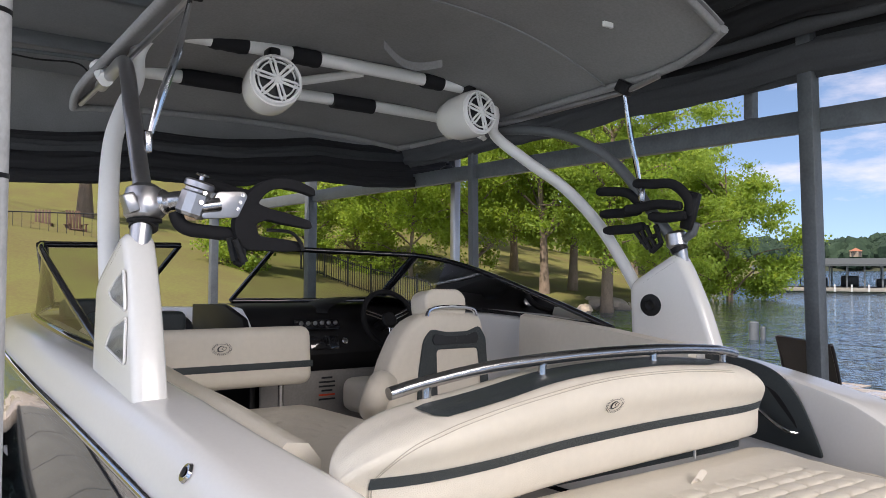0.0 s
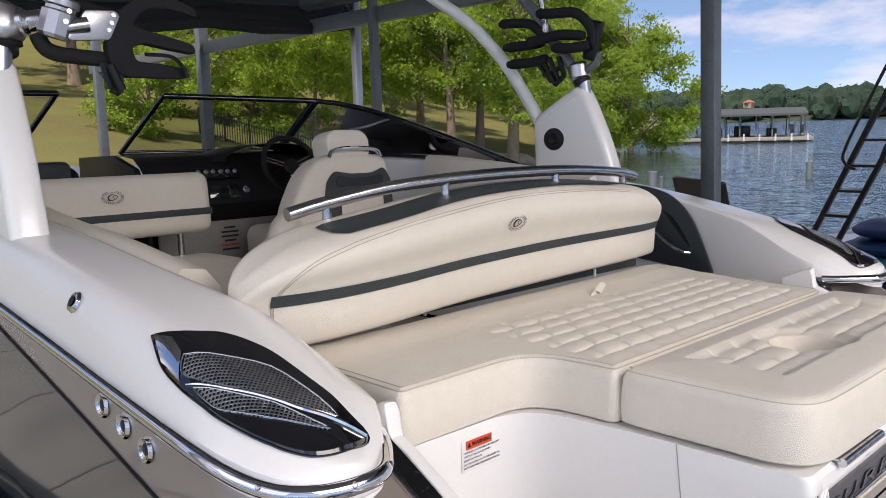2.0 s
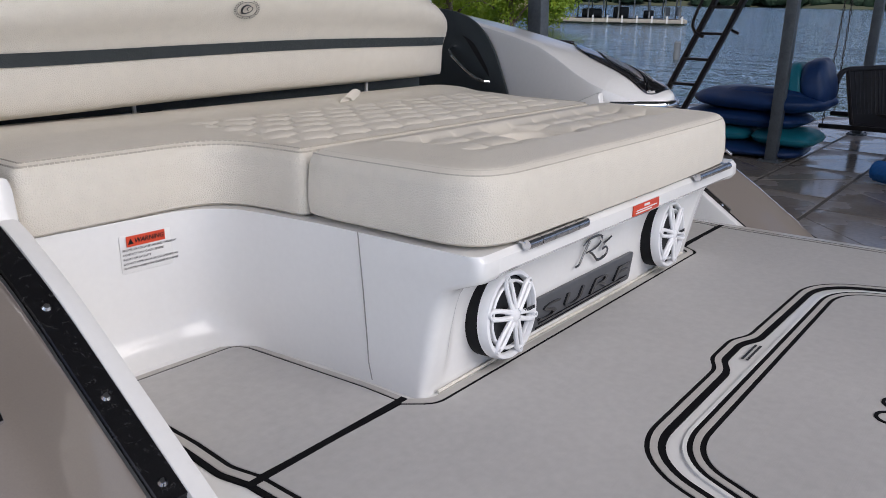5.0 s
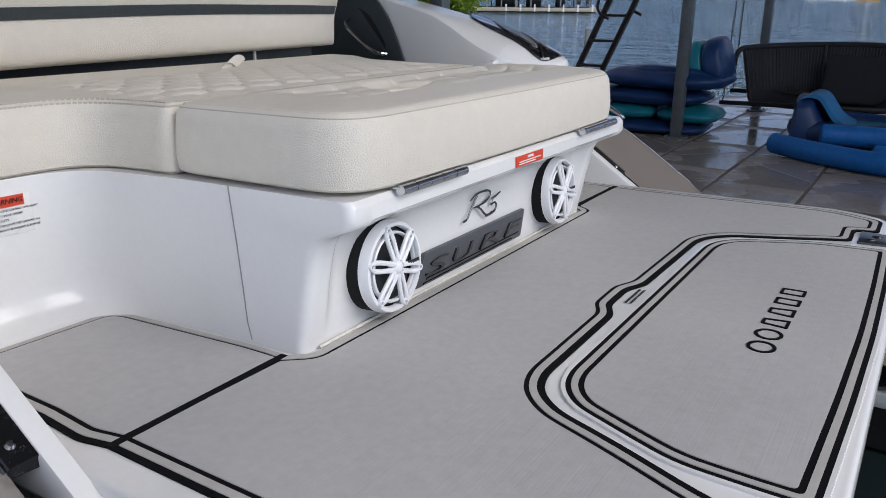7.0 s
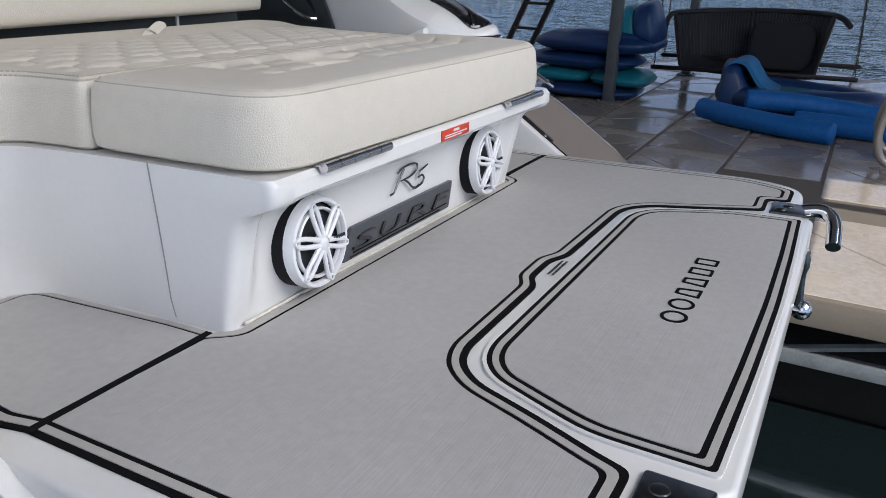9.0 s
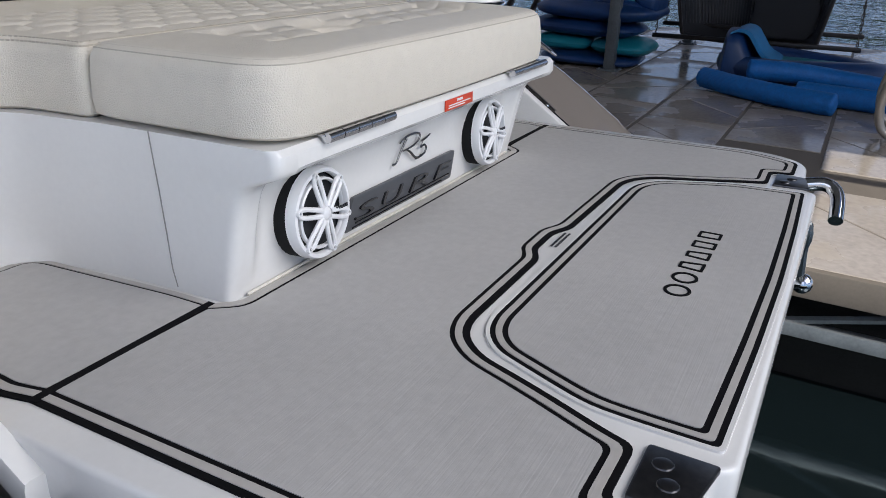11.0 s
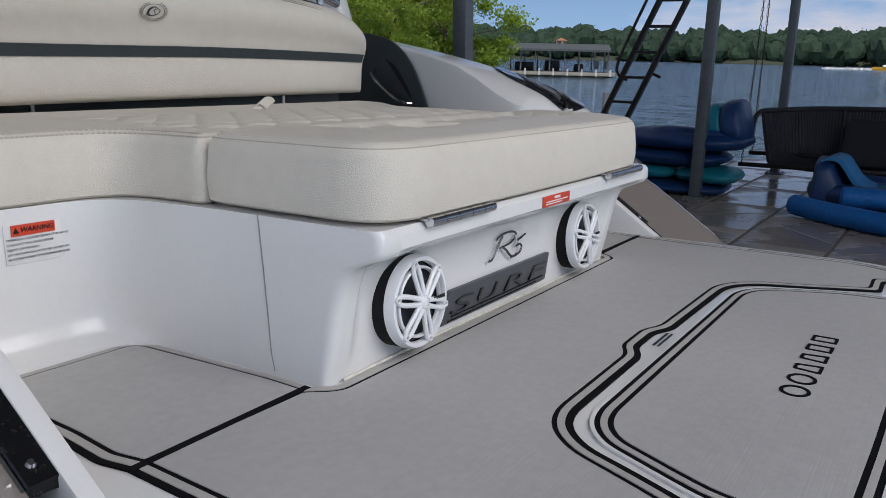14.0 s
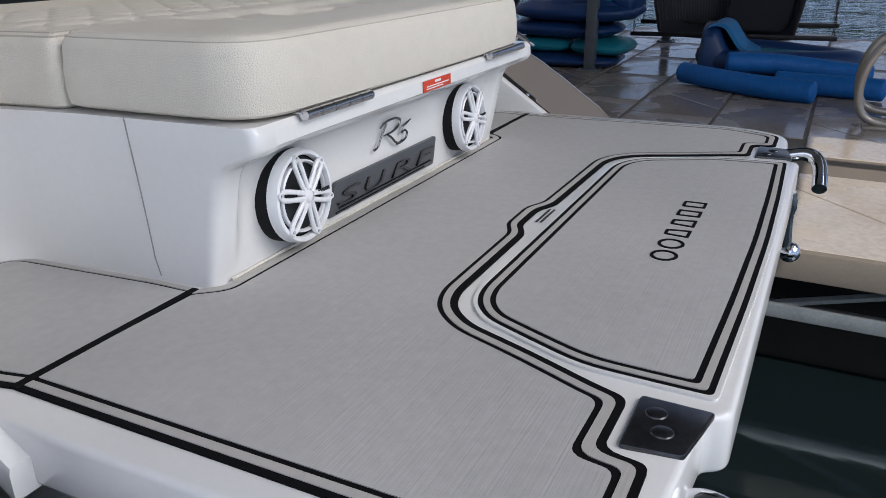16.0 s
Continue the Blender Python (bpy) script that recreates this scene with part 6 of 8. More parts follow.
bm = B()
prism(bm, rounded([(-0.22, 0.28), (-0.10, 0.30), (-0.085, 0.555), (0.155, 0.555), (0.16, 0.30), (0.205, 0.30), (0.21, 0.60), (0.175, 0.655), (0.10, 0.63), (-0.02, 0.63), (-0.11, 0.645), (-0.155, 0.60), (-0.19, 0.47)], 0.02, 3), 0.0, 0.006, None, 0.002, 1)
bm.transform(sh @ Matrix.Translation((0, -0.077, 0)) @ Matrix(((1, 0, 0, 0), (0, 0, -1, 0), (0, 1, 0, 0), (0, 0, 0, 1))))
part("back_trim", bm, STRIPE, seat, "charcoal seat back trim", 40)
bm = B()
prism(bm, rounded([(-0.10, 0.575), (0.15, 0.575), (0.165, 0.60), (0.15, 0.628), (0.08, 0.612), (-0.02, 0.612), (-0.09, 0.625), (-0.11, 0.60)], 0.012, 3), 0.0, 0.004, None, 0.001, 1)
bm.transform(sh @ Matrix.Translation((0, -0.0835, 0)) @ Matrix(((1, 0, 0, 0), (0, 0, -1, 0), (0, 1, 0, 0), (0, 0, 0, 1))))
part("badge_plate", bm, CARBON, seat, "dark badge plate")
emblem(sh @ Matrix.Translation((0.03, -0.0885, 0.597)) @ Matrix(((1, 0, 0, 0), (0, 0, -1, 0), (0, 1, 0, 0), (0, 0, 0, 1))), 0.42, seat)
part("head_rail", tube(B(), spline(on_back([(-0.13, 0.70), (-0.11, 0.728), (-0.05, 0.74), (0.07, 0.74), (0.14, 0.728), (0.16, 0.70)], 0.085), 6), 0.009, 10), CHROME, seat, "bent chrome headrest rail")
part("seat_cushion", box(B(), (0.42, 2.47, 0.33), (0.52, 0.50, 0.16), None, 0.05, 4), CREAM, seat, "cream vinyl seat cushion", 60)
part("arm_roll", tube(B(), spline([(0.02, 2.20, 0.33), (-0.01, 2.12, 0.40), (0.03, 2.15, 0.44), (0.10, 2.22, 0.42)], 5), 0.055, 12), CREAM, seat, "cream vinyl side bolster", 60)
for i in range(6):
    part("notice_mark", box(B(), (0.20, 2.915, 0.385 - 0.021 * i), (0.09 if i % 3 else 0.06, 0.002, 0.009)), CARBON if i != 4 else RED, helm)
part("console_kick", box(B(), (0.35, 2.93, 0.17), (1.0, 0.025, 0.50), None, 0.008), CARPET, helm, "grey lower console panel")

# ---- outside: water, land, trees ----
FRAME[0] = SHORE
LAKE_Z = -1.5
# the far bank is laid out for a lake level of WATER_Z and enlarged about the eye to the true level
FAR = Matrix.Translation((-1.86, -0.62, 0.75)) @ Matrix.Scale(1.166, 4) @ Matrix.Translation((1.86, 0.62, -0.75))
CAMP = Vector((-1.86, -0.62, 0))
WATER_Z, DOCK_Z = -1.18, -0.80


def polar(az, r, z=0.0):
    a = radians(az)
    return Vector((CAMP.x + r * math.sin(a), CAMP.y + r * math.cos(a), z))


def water_mat():
    m = bpy.data.materials.new("lake_water")
    m.use_nodes = True
    n, k = m.node_tree.nodes, m.node_tree.links
    p = n["Principled BSDF"]
    tc = n.new("ShaderNodeTexCoord")
    # sheltered water between the docks lies calm, the open lake is choppy
    ln, calm = n.new("ShaderNodeVectorMath"), n.new("ShaderNodeMapRange")
    ln.operation = "LENGTH"
    k.new(tc.outputs["Object"], ln.inputs[0])
    calm.inputs["From Min"].default_value, calm.inputs["From Max"].default_value = 4.5, 10.0
    calm.inputs["To Min"].default_value, calm.inputs["To Max"].default_value = 0.015, 1.0
    k.new(ln.outputs["Value"], calm.inputs["Value"])
    last = None
    for sc, amp, rot in ((0.35, 0.22, 0.5), (1.1, 0.13, 0.9), (3.4, 0.05, 1.2), (9.0, 0.014, 0.2)):
        mp = n.new("ShaderNodeMapping")
        mp.inputs["Rotation"].default_value = (0, 0, rot)
        mp.inputs["Scale"].default_value = (sc, sc * 0.45, 1)
        no = n.new("ShaderNodeTexNoise")
        no.inputs["Scale"].default_value, no.inputs["Detail"].default_value = 1.0, 3
        k.new(tc.outputs["Object"], mp.inputs["Vector"])
        k.new(mp.outputs["Vector"], no.inputs["Vector"])
        b = n.new("ShaderNodeBump")
        b.inputs["Strength"].default_value, b.inputs["Distance"].default_value = 1.0, amp * 2.4
        k.new(no.outputs["Fac"], b.inputs["Height"])
        k.new(calm.outputs["Result"], b.inputs["Strength"])
        if last:
            k.new(last, b.inputs["Normal"])
        last = b.outputs["Normal"]
    df, gl, mx, fr, sc_ = n.new("ShaderNodeBsdfDiffuse"), n.new("ShaderNodeBsdfGlossy"), n.new("ShaderNodeMixShader"), n.new("ShaderNodeFresnel"), n.new("ShaderNodeMath")
    df.inputs["Color"].default_value = (0.004, 0.007, 0.008, 1)
    gl.inputs["Color"].default_value = (0.80, 0.93, 1.0, 1)
    gl.inputs["Roughness"].default_value = 0.07
    fr.inputs["IOR"].default_value = 1.33
    sc_.operation, sc_.use_clamp, sc_.inputs[1].default_value = "MULTIPLY", True, 2.6
    for s in (df, gl, fr):
        k.new(last, s.inputs["Normal"])
    k.new(fr.outputs["Fac"], sc_.inputs[0])
    k.new(sc_.outputs[0], mx.inputs["Fac"])
    k.new(df.outputs["BSDF"], mx.inputs[1])
    k.new(gl.outputs["BSDF"], mx.inputs[2])
    k.new(mx.outputs["Shader"], n["Material Output"].inputs["Surface"])
    n.remove(p)
    return m


WATER = water_mat()
GRASS = mat("hillside_grass", (0.092, 0.102, 0.027), rough=0.95, var=0.5, scale=0.35, fine=9.0, other=(0.105, 0.077, 0.036), bump=0.8, bump_scale=14, spec=0.2)
ROCK = mat("shore_rock", (0.33, 0.27, 0.21), rough=0.85, var=0.3, scale=3, bump=0.6, bump_scale=12)
BARK = mat("tree_bark", (0.17, 0.125, 0.09), rough=0.95, var=0.35, scale=5, fine=40, bump=0.8, bump_scale=30, stretch_=(1, 1, 0.25))
LEAF = mat("sunlit_leaf", (0.165, 0.245, 0.036), rough=0.55, var=0.45, scale=0.9, fine=5.0, other=(0.075, 0.13, 0.020), spec=0.3)
LEAF2 = mat("young_leaf", (0.21, 0.29, 0.035), rough=0.55, var=0.3, scale=0.9, fine=5.0, other=(0.10, 0.17, 0.022), spec=0.3)
LEAFD = mat("deep_leaf", (0.09, 0.155, 0.036), rough=0.6, var=0.4, scale=0.8, fine=4.0, other=(0.035, 0.068, 0.018), spec=0.2)
FARLEAF = mat("far_wood_leaf", (0.030, 0.050, 0.030), rough=0.8, var=0.35, scale=0.05, fine=0.6, other=(0.014, 0.027, 0.021), spec=0.1)
for lm in (LEAF, LEAF2, LEAFD):
    nn, kk = lm.node_tree.nodes, lm.node_tree.links
    tl = nn.new("ShaderNodeBsdfTranslucent")
    tl.inputs["Color"].default_value = (0.46, 0.57, 0.07, 1)
    ms = nn.new("ShaderNodeMixShader")
    ms.inputs["Fac"].default_value = 0.5
    kk.new(nn["Principled BSDF"].outputs["BSDF"], ms.inputs[1])
    kk.new(tl.outputs["BSDF"], ms.inputs[2])
    kk.new(ms.outputs["Shader"], nn["Material Output"].inputs["Surface"])

bm = box(B(), (0, 0, LAKE_Z - 0.5), (8000, 8000, 1.0))
solo("water", bm, WATER, (0, 0, LAKE_Z), "rippled blue lake water reaching the far shore", "water", kind="structure")

FRAME[0] = FAR
SHORE_R = [(-40, 22), (-20, 20), (0, 20), (20, 22), (35, 27), (45, 34), (50, 40), (54, 55), (57, 75), (59, 120)]
SLOPE = [(-40, 0.25), (0, 0.24), (15, 0.21), (28, 0.165), (40, 0.095), (50, 0.045), (59, 0.02)]


def land_z(az, r):
    rs = interp(az, SHORE_R)
    d = r - rs
    s = interp(az, SLOPE)
    h = 0.55 * min(1, max(-1.5, d / 1.2)) + max(0, d - 1) * s * (1 + 0.25 * math.sin(d * 0.11 + az * 0.1))
    v = polar(az, r)
    h += 0.12 * noise.noise(v * 0.25) + 0.3 * noise.noise(v * 0.06)
    return WATER_Z + min(h, 24)


bm = B()
rows = []
for az in np.linspace(-40, 59, 100):
    rs = interp(az, SHORE_R)
    rows.append([polar(az, rs + d, land_z(az, rs + d)) for d in (-3, -1.5, -0.6, 0, 0.6, 1.2, 2, 3, 4.5, 6, 8, 10, 13, 16, 20, 25, 30, 36, 44, 54, 70, 95, 140, 220)])
loft(bm, rows, False)
solo("ground", bm, GRASS, polar(20, 40, 0), "grassy hillside with bare earth falling to the lake", "ground", kind="structure", angle=80)


def rock_mesh(bm, c, s):
    t = bmesh.new()
    bmesh.ops.create_icosphere(t, subdivisions=2, radius=1)
    o = Vector((random.random() * 50, random.random() * 50, 0))
    for v in t.verts:
        v.co *= 1 + 0.45 * noise.noise(v.co * 1.3 + o)
        v.co = Vector((v.co.x * s[0], v.co.y * s[1], v.co.z * s[2]))
    t.transform(Matrix.Translation(c) @ Matrix.Rotation(random.uniform(0, 6), 4, "Z"))
    return merge(bm, t)


random.seed(4)
for az in np.linspace(8, 58, 46):
    rs = interp(az, SHORE_R)
    r = rs + random.uniform(-0.3, 0.9)
    w = random.uniform(0.35, 0.9)
    p = polar(az + random.uniform(-0.3, 0.3), r, WATER_Z + random.uniform(0.0, 0.35))
    solo("rock", rock_mesh(B(), p, (w, w * 0.8, w * 0.55)), ROCK, p, "weathered tan limestone boulder on the lake edge", "rock", "shore rocks", angle=40)


def leaf_cloud(centres, n, size, seed, flat=0.6):
    """Many small leaf quads about the given (centre, radius) clumps."""
    rng = np.random.default_rng(seed)
    w = np.array([r ** 2.2 for _, r in centres])
    pick = rng.choice(len(centres), n, p=w / w.sum())
    c = np.array([list(q) for q, _ in centres])[pick]
    rad = np.array([r for _, r in centres])[pick]
    d = rng.normal(size=(n, 3))
    d /= np.linalg.norm(d, axis=1)[:, None]
    d[:, 2] *= flat
    p = c + d * (rad * np.minimum(np.abs(rng.normal(0, 0.62, n)), rng.uniform(0.9, 1.25, n)))[:, None]
    u = rng.normal(size=(n, 3))
    u /= np.linalg.norm(u, axis=1)[:, None]
    t = rng.normal(size=(n, 3))
    v = np.cross(u, t)
    v /= np.linalg.norm(v, axis=1)[:, None] + 1e-9
    s = size * rng.uniform(0.6, 1.3, n)[:, None]
    a, b, e = p - u * s * 0.5, p + v * s * 0.32, p + u * s * 0.5
    f = p - v * s * 0.32 + np.cross(u, v) * s * 0.1
    verts = np.stack([a, b, e, f], 1).reshape(-1, 3)
    return verts, np.arange(4 * n).reshape(n, 4)


def raw_mesh(name, verts, faces, material, at):
    me = bpy.data.meshes.new(name)
    s = FRAME[0].to_scale().x
    verts = verts * s + np.array(FRAME[0].translation)
    at = FRAME[0] @ Vector(at) if any(at) else Vector((0, 0, 0))
    me.from_pydata((verts - np.array(at)).tolist(), [], faces.tolist())
    me.materials.append(material)
    me.update()
    return new(name, me)


def tree(az, r, height, spread, trunk_r, leaf, n, seed, label, size=0.2, low=0.3, lean=0.0):
    rng = random.Random(seed)
    base = polar(az, r, land_z(az, r) - 0.1)
    ob = thing("tree", base, label, "tree", "shore trees")
    top = base + Vector((lean, rng.uniform(-0.3, 0.3), height * 0.8))
    bm = B()
    line = [base.lerp(top, u) + Vector((0.25 * math.sin(5 * u + seed), 0.25 * math.cos(4 * u + seed), 0)) * u for u in np.linspace(0, 1, 8)]
    line[0] = base
    tube(bm, [base - Vector((0, 0, 0.2))] + line, [trunk_r * 1.7] + [trunk_r * (1.25 if i == 0 else 1 - 0.85 * i / 7) for i in range(8)], 9)
    part("trunk", bm, BARK, ob, "", 60)
    clumps = []
    bm = B()
    for i in range(17):
        u = low + (1 - low) * (i + rng.random()) / 17
        s = line[min(7, int(u * 0.95 * 7))]
        a = rng.uniform(0, 2 * math.pi) + i * 2.4
        L = spread * rng.uniform(0.55, 1.0) * (1.1 - 0.55 * abs(u - 0.5))
        e = s + Vector((math.cos(a) * L, math.sin(a) * L, L * rng.uniform(0.0, 0.5) + 0.08 * height))
        m = s.lerp(e, 0.5) + Vector((0, 0, 0.12 * L))
        tube(bm, spline([s, m, e], 3), [trunk_r * 0.38 * (1 - 0.8 * j / 6) for j in range(7)], 5)
        for q in (0.35, 0.55, 0.72, 0.88, 1.0):
            o = Vector((rng.uniform(-1, 1), rng.uniform(-1, 1), rng.uniform(-0.8, 0.8))) * spread * 0.26
            clumps.append((s.lerp(e, q) + o, spread * rng.uniform(0.16, 0.33)))
    part("branchwork", bm, BARK, ob, "", 60)
    v, f = leaf_cloud(clumps, n, size, seed)
    cr = raw_mesh("crown", v, f, leaf, base)
    cr.parent = ob
    return ob


T = "broad-leaved tree with light green summer foliage on the bank"
TREES = [(57.0, 52, 11.5, 4.4, 0.22, LEAF, 12000, "leaning lakeside tree with loose light green foliage", 0.15, -0.8),
         (48.6, 37, 13, 4.6, 0.33, LEAF, 12000, T, 0.36, 0.4), (52.5, 45, 12, 4.0, 0.25, LEAF, 9000, T, 0.25, 0.2),
         (46.2, 43, 12, 4.0, 0.26, LEAF, 8000, T, 0.33, 0), (44.2, 39, 12, 3.8, 0.24, LEAF, 8000, T, 0.36, 0), (42.0, 48, 13, 4.5, 0.25, LEAFD, 8000, T, 0.3, 0),
         (39.0, 40, 10, 3.8, 0.16, LEAF2, 9000, "young maple with bright yellow-green leaves", 0.16, 0), (34.5, 38, 7.5, 3.6, 0.12, LEAF2, 9000, "young maple with bright yellow-green leaves", 0.08, 0),
         (30.5, 46, 10, 4.4, 0.2, LEAFD, 8000, T, 0.1, 0), (27.0, 42, 8, 4.0, 0.15, LEAF, 8000, T, 0.08, 0), (23.5, 33, 5.0, 2.2, 0.1, LEAF, 5000, "small sapling with thin green leaves", 0.1, 0),
         (37.0, 58, 15, 5.5, 0.3, LEAFD, 8000, T, 0.15, 0), (50.5, 62, 15, 5.5, 0.3, LEAFD, 8000, T, 0.2, 0), (32.0, 60, 15, 5.5, 0.3, LEAF, 8000, T, 0.12, 0), (25.0, 58, 15, 5.5, 0.3, LEAFD, 8000, T, 0.2, 0),
         (19.0, 52, 15, 5.0, 0.34, LEAF, 7000, T, 0.5, 0), (12.3, 44, 14, 5.0, 0.36, LEAF, 7000, T, 0.55, 0), (54.5, 75, 15, 5.5, 0.3, LEAF, 7000, T, 0.15, 0)]
for i, (az, r, h, sp, tr, lf, n, lab, low, lean) in enumerate(TREES):
    tree(az, r, h, sp, tr, lf, int(n * 4.6), 11 + i, lab, 0.15 if r < 50 else 0.21, low, lean)
random.seed(9)
clumps = []
for i in range(150):
    az = random.uniform(2, 56)
    r = random.uniform(66, 110)
    clumps.append((polar(az, r, land_z(az, r) + random.uniform(0.5, 7)), random.uniform(2.0, 4.5)))
v, f = leaf_cloud(clumps, 60000, 0.5, 77)
wood = raw_mesh("woodland", v, f, LEAFD, (0, 0, 0))
tagged(wood, "mixed green woodland on top of the hill", "woodland", kind="stuff")

# far shore with its woods
bm = B()
rows = []
for az in np.linspace(50, 128, 90):
    r0 = 420 + 60 * math.sin(az * 0.11) + 40 * noise.noise(Vector((az * 0.2, 0, 0)))
    rows.append([polar(az, r0 + d, WATER_Z - 0.5 + h * (1 + 0.35 * noise.noise(Vector((az * 0.12, 3, 0))))) for d, h in ((-4, 0), (2, 1.6), (30, 4.5), (120, 9), (400, 16), (1200, 20))])
loft(bm, rows, False)
solo("far_shore", bm, mat("far_bank", (0.040, 0.046, 0.026), rough=1.0, var=0.25, scale=0.05, other=(0.025, 0.034, 0.018)), polar(80, 430, 0), "low wooded shore across the lake", "shore", kind="structure", angle=80)
clumps = []
for i in range(2000):
    az = random.uniform(50, 128)
    r = 420 + 60 * math.sin(az * 0.11) + random.uniform(-6, 120) ** 1.0
    g = 1.5 + (r - 420 - 60 * math.sin(az * 0.11)) * 0.06
    hh = 8.5 + 4.0 * noise.noise(Vector((az * 0.9, 7, 0))) + random.uniform(-1.5, 4.5)
    clumps.append((polar(az, r, WATER_Z + g + hh * 0.5), hh * 0.62))
ball = bmesh.new()
bmesh.ops.create_icosphere(ball, subdivisions=2, radius=1)
bv = np.array([q.co[:] for q in ball.verts])
bf = np.array([[q.index for q in t.verts] for t in ball.faces])
ball.free()
rng = np.random.default_rng(78)
vs, fs = [], []
for i, (c, r) in enumerate(clumps):
    w = 1 + 0.16 * np.sin(bv @ rng.normal(size=(3, 4)) * 3 + rng.uniform(0, 6, 4)).sum(1) / 1.6
    vs.append(np.array(c) + bv * w[:, None] * r * np.array([0.8, 0.8, 0.95]) * rng.uniform(0.8, 1.1))
    fs.append(bf + i * len(bv))
fw = raw_mesh("far_woods", np.concatenate(vs), np.concatenate(fs), FARLEAF, (0, 0, 0))
tagged(fw, "continuous dark green woods along the far shore", "woods", kind="stuff")
v, f = leaf_cloud([(c, r * 1.1) for c, r in clumps], 150000, 1.0, 79, 0.95)
fw = raw_mesh("far_foliage", v, f, FARLEAF, (0, 0, 0))
tagged(fw, "loose outer foliage of the far shore woods", "woods", kind="stuff")

FRAME[0] = HEEL
# ---- the covered dock ----


def dock_mat():
    m = mat("stamped_concrete", (0.29, 0.257, 0.218), rough=0.5, var=0.2, scale=1.4, fine=30, other=(0.20, 0.165, 0.14), bump=0.25, bump_scale=60, rand=0.12)
    n, k = m.node_tree.nodes, m.node_tree.links
    tc = n.new("ShaderNodeTexCoord")
    no = n.new("ShaderNodeTexNoise")
    no.inputs["Scale"].default_value, no.inputs["Detail"].default_value = 1.1, 5
    cr = n.new("ShaderNodeValToRGB")
    cr.color_ramp.elements[0].position, cr.color_ramp.elements[1].position = 0.46, 0.56
    cr.color_ramp.elements[0].color, cr.color_ramp.elements[1].color = (0.12, 0.12, 0.12, 1), (0.62, 0.62, 0.62, 1)
    k.new(tc.outputs["Object"], no.inputs["Vector"])
    k.new(no.outputs["Fac"], cr.inputs["Fac"])
    k.new(cr.outputs["Color"], n["Principled BSDF"].inputs["Roughness"])
    return m


STONE = dock_mat()
# the dock edge's shade is put into this dark beige, shared by the patio
FASCIA = mat("shade_dark_beige", (0.115, 0.098, 0.08), rough=0.7, var=0.12)
FLOAT = mat("black_float", (0.008, 0.008, 0.008), rough=0.7, var=0.3, spec=0.08)
X0, X1, Y0, Y1 = 2.2, 10.3, -6.0, 9.6
dock = thing("dock", ((X0 + X1) / 2, 1.0, DOCK_Z), "stamped stone-pattern concrete dock, wet in places", "dock", kind="structure")
part("dock_slab", box(B(), ((X0 + X1) / 2, (Y0 + Y1) / 2, DOCK_Z - 0.0755), (X1 - X0, Y1 - Y0, 0.14), None, 0.01), FASCIA, dock, "beige concrete deck edge, darkened in colour for its shade")
TILES = []
for poly in ([(0, 0), (0.33, 0), (0.97, 0.64), (0, 0.64)], [(0.33, 0), (1.29, 0), (1.29, 0.64), (0.97, 0.64)], [(0, 0), (0.97, 0), (0.33, 0.64), (0, 0.64)], [(0.97, 0), (1.29, 0), (1.29, 0.64), (0.33, 0.64)]):
    tb = prism(B(), offset_poly(poly, 0.004), -0.01, 0.01, None, 0.005, 1)
    me = bpy.data.meshes.new("tile")
    tb.to_mesh(me)
    tb.free()
    me.materials.append(STONE)
    TILES.append(me)
part("dock_float", box(B(), ((X0 + X1) / 2 + 0.12, (Y0 + Y1) / 2, DOCK_Z - 0.54), (X1 - X0 - 0.3, Y1 - Y0 - 0.6, 0.76), None, 0.05), FLOAT, dock, "black flotation drums")
for y in np.arange(Y0 + 0.5, Y1, 1.4):
    part("dock_brace", tube(B(), [(X0 + 0.06, y, DOCK_Z - 0.14), (X0 + 0.12, y + 0.7, DOCK_Z - 0.36)], 0.02, 6), GALV, dock)
part("dock_girder", box(B(), (X0 + 0.1, (Y0 + Y1) / 2, DOCK_Z - 0.34), (0.06, Y1 - Y0, 0.07), None, 0.005), GALV, dock, "galvanised dock girder")
pd = thing("side_dock", (-3.6, 1.0, DOCK_Z), "concrete finger dock beside the slip", "dock", kind="structure")
part("dock_slab", box(B(), (-3.2, 1.8, DOCK_Z - 0.075), (3.2, 15.6, 0.15), None, 0.01), mat("weathered_concrete", (0.13, 0.13, 0.123), rough=0.8, var=0.3, scale=2.0, bump=0.5, bump_scale=50), pd)
for y in np.arange(-5.4, 9.4, 1.2):
    part("slab_joint", box(B(), (-3.2, y, DOCK_Z + 0.0005), (3.18, 0.014, 0.003)), BLACK, pd)
part("dock_kerb", box(B(), (-1.68, 1.8, DOCK_Z + 0.02), (0.10, 15.4, 0.05), None, 0.012), RUBBER, pd, "black rubber dock edge bumper")
part("dock_float", box(B(), (-3.4, 1.8, DOCK_Z - 0.54), (2.6, 15.0, 0.76), None, 0.05), FLOAT, pd)
ml = thing("mooring_line", (-2.0, 1.8, DOCK_Z + 0.01), "loose black mooring line lying on the side dock", "rope")
part("line_coil", tube(B(), spline([(-1.75, 0.9, DOCK_Z + 0.012), (-1.95, 1.3, DOCK_Z + 0.012), (-1.85, 1.8, DOCK_Z + 0.012), (-2.15, 2.2, DOCK_Z + 0.012), (-1.95, 2.7, DOCK_Z + 0.012), (-2.25, 3.1, DOCK_Z + 0.012)], 8), 0.011, 8), BLACK, ml, "", 60)
hd = thing("head_dock", (0, 10.4, DOCK_Z), "concrete head dock across the slip", "dock", kind="structure")
part("dock_slab", box(B(), (2.3, 10.35, DOCK_Z - 0.075), (14.6, 1.45, 0.15), None, 0.01), STONE, hd)
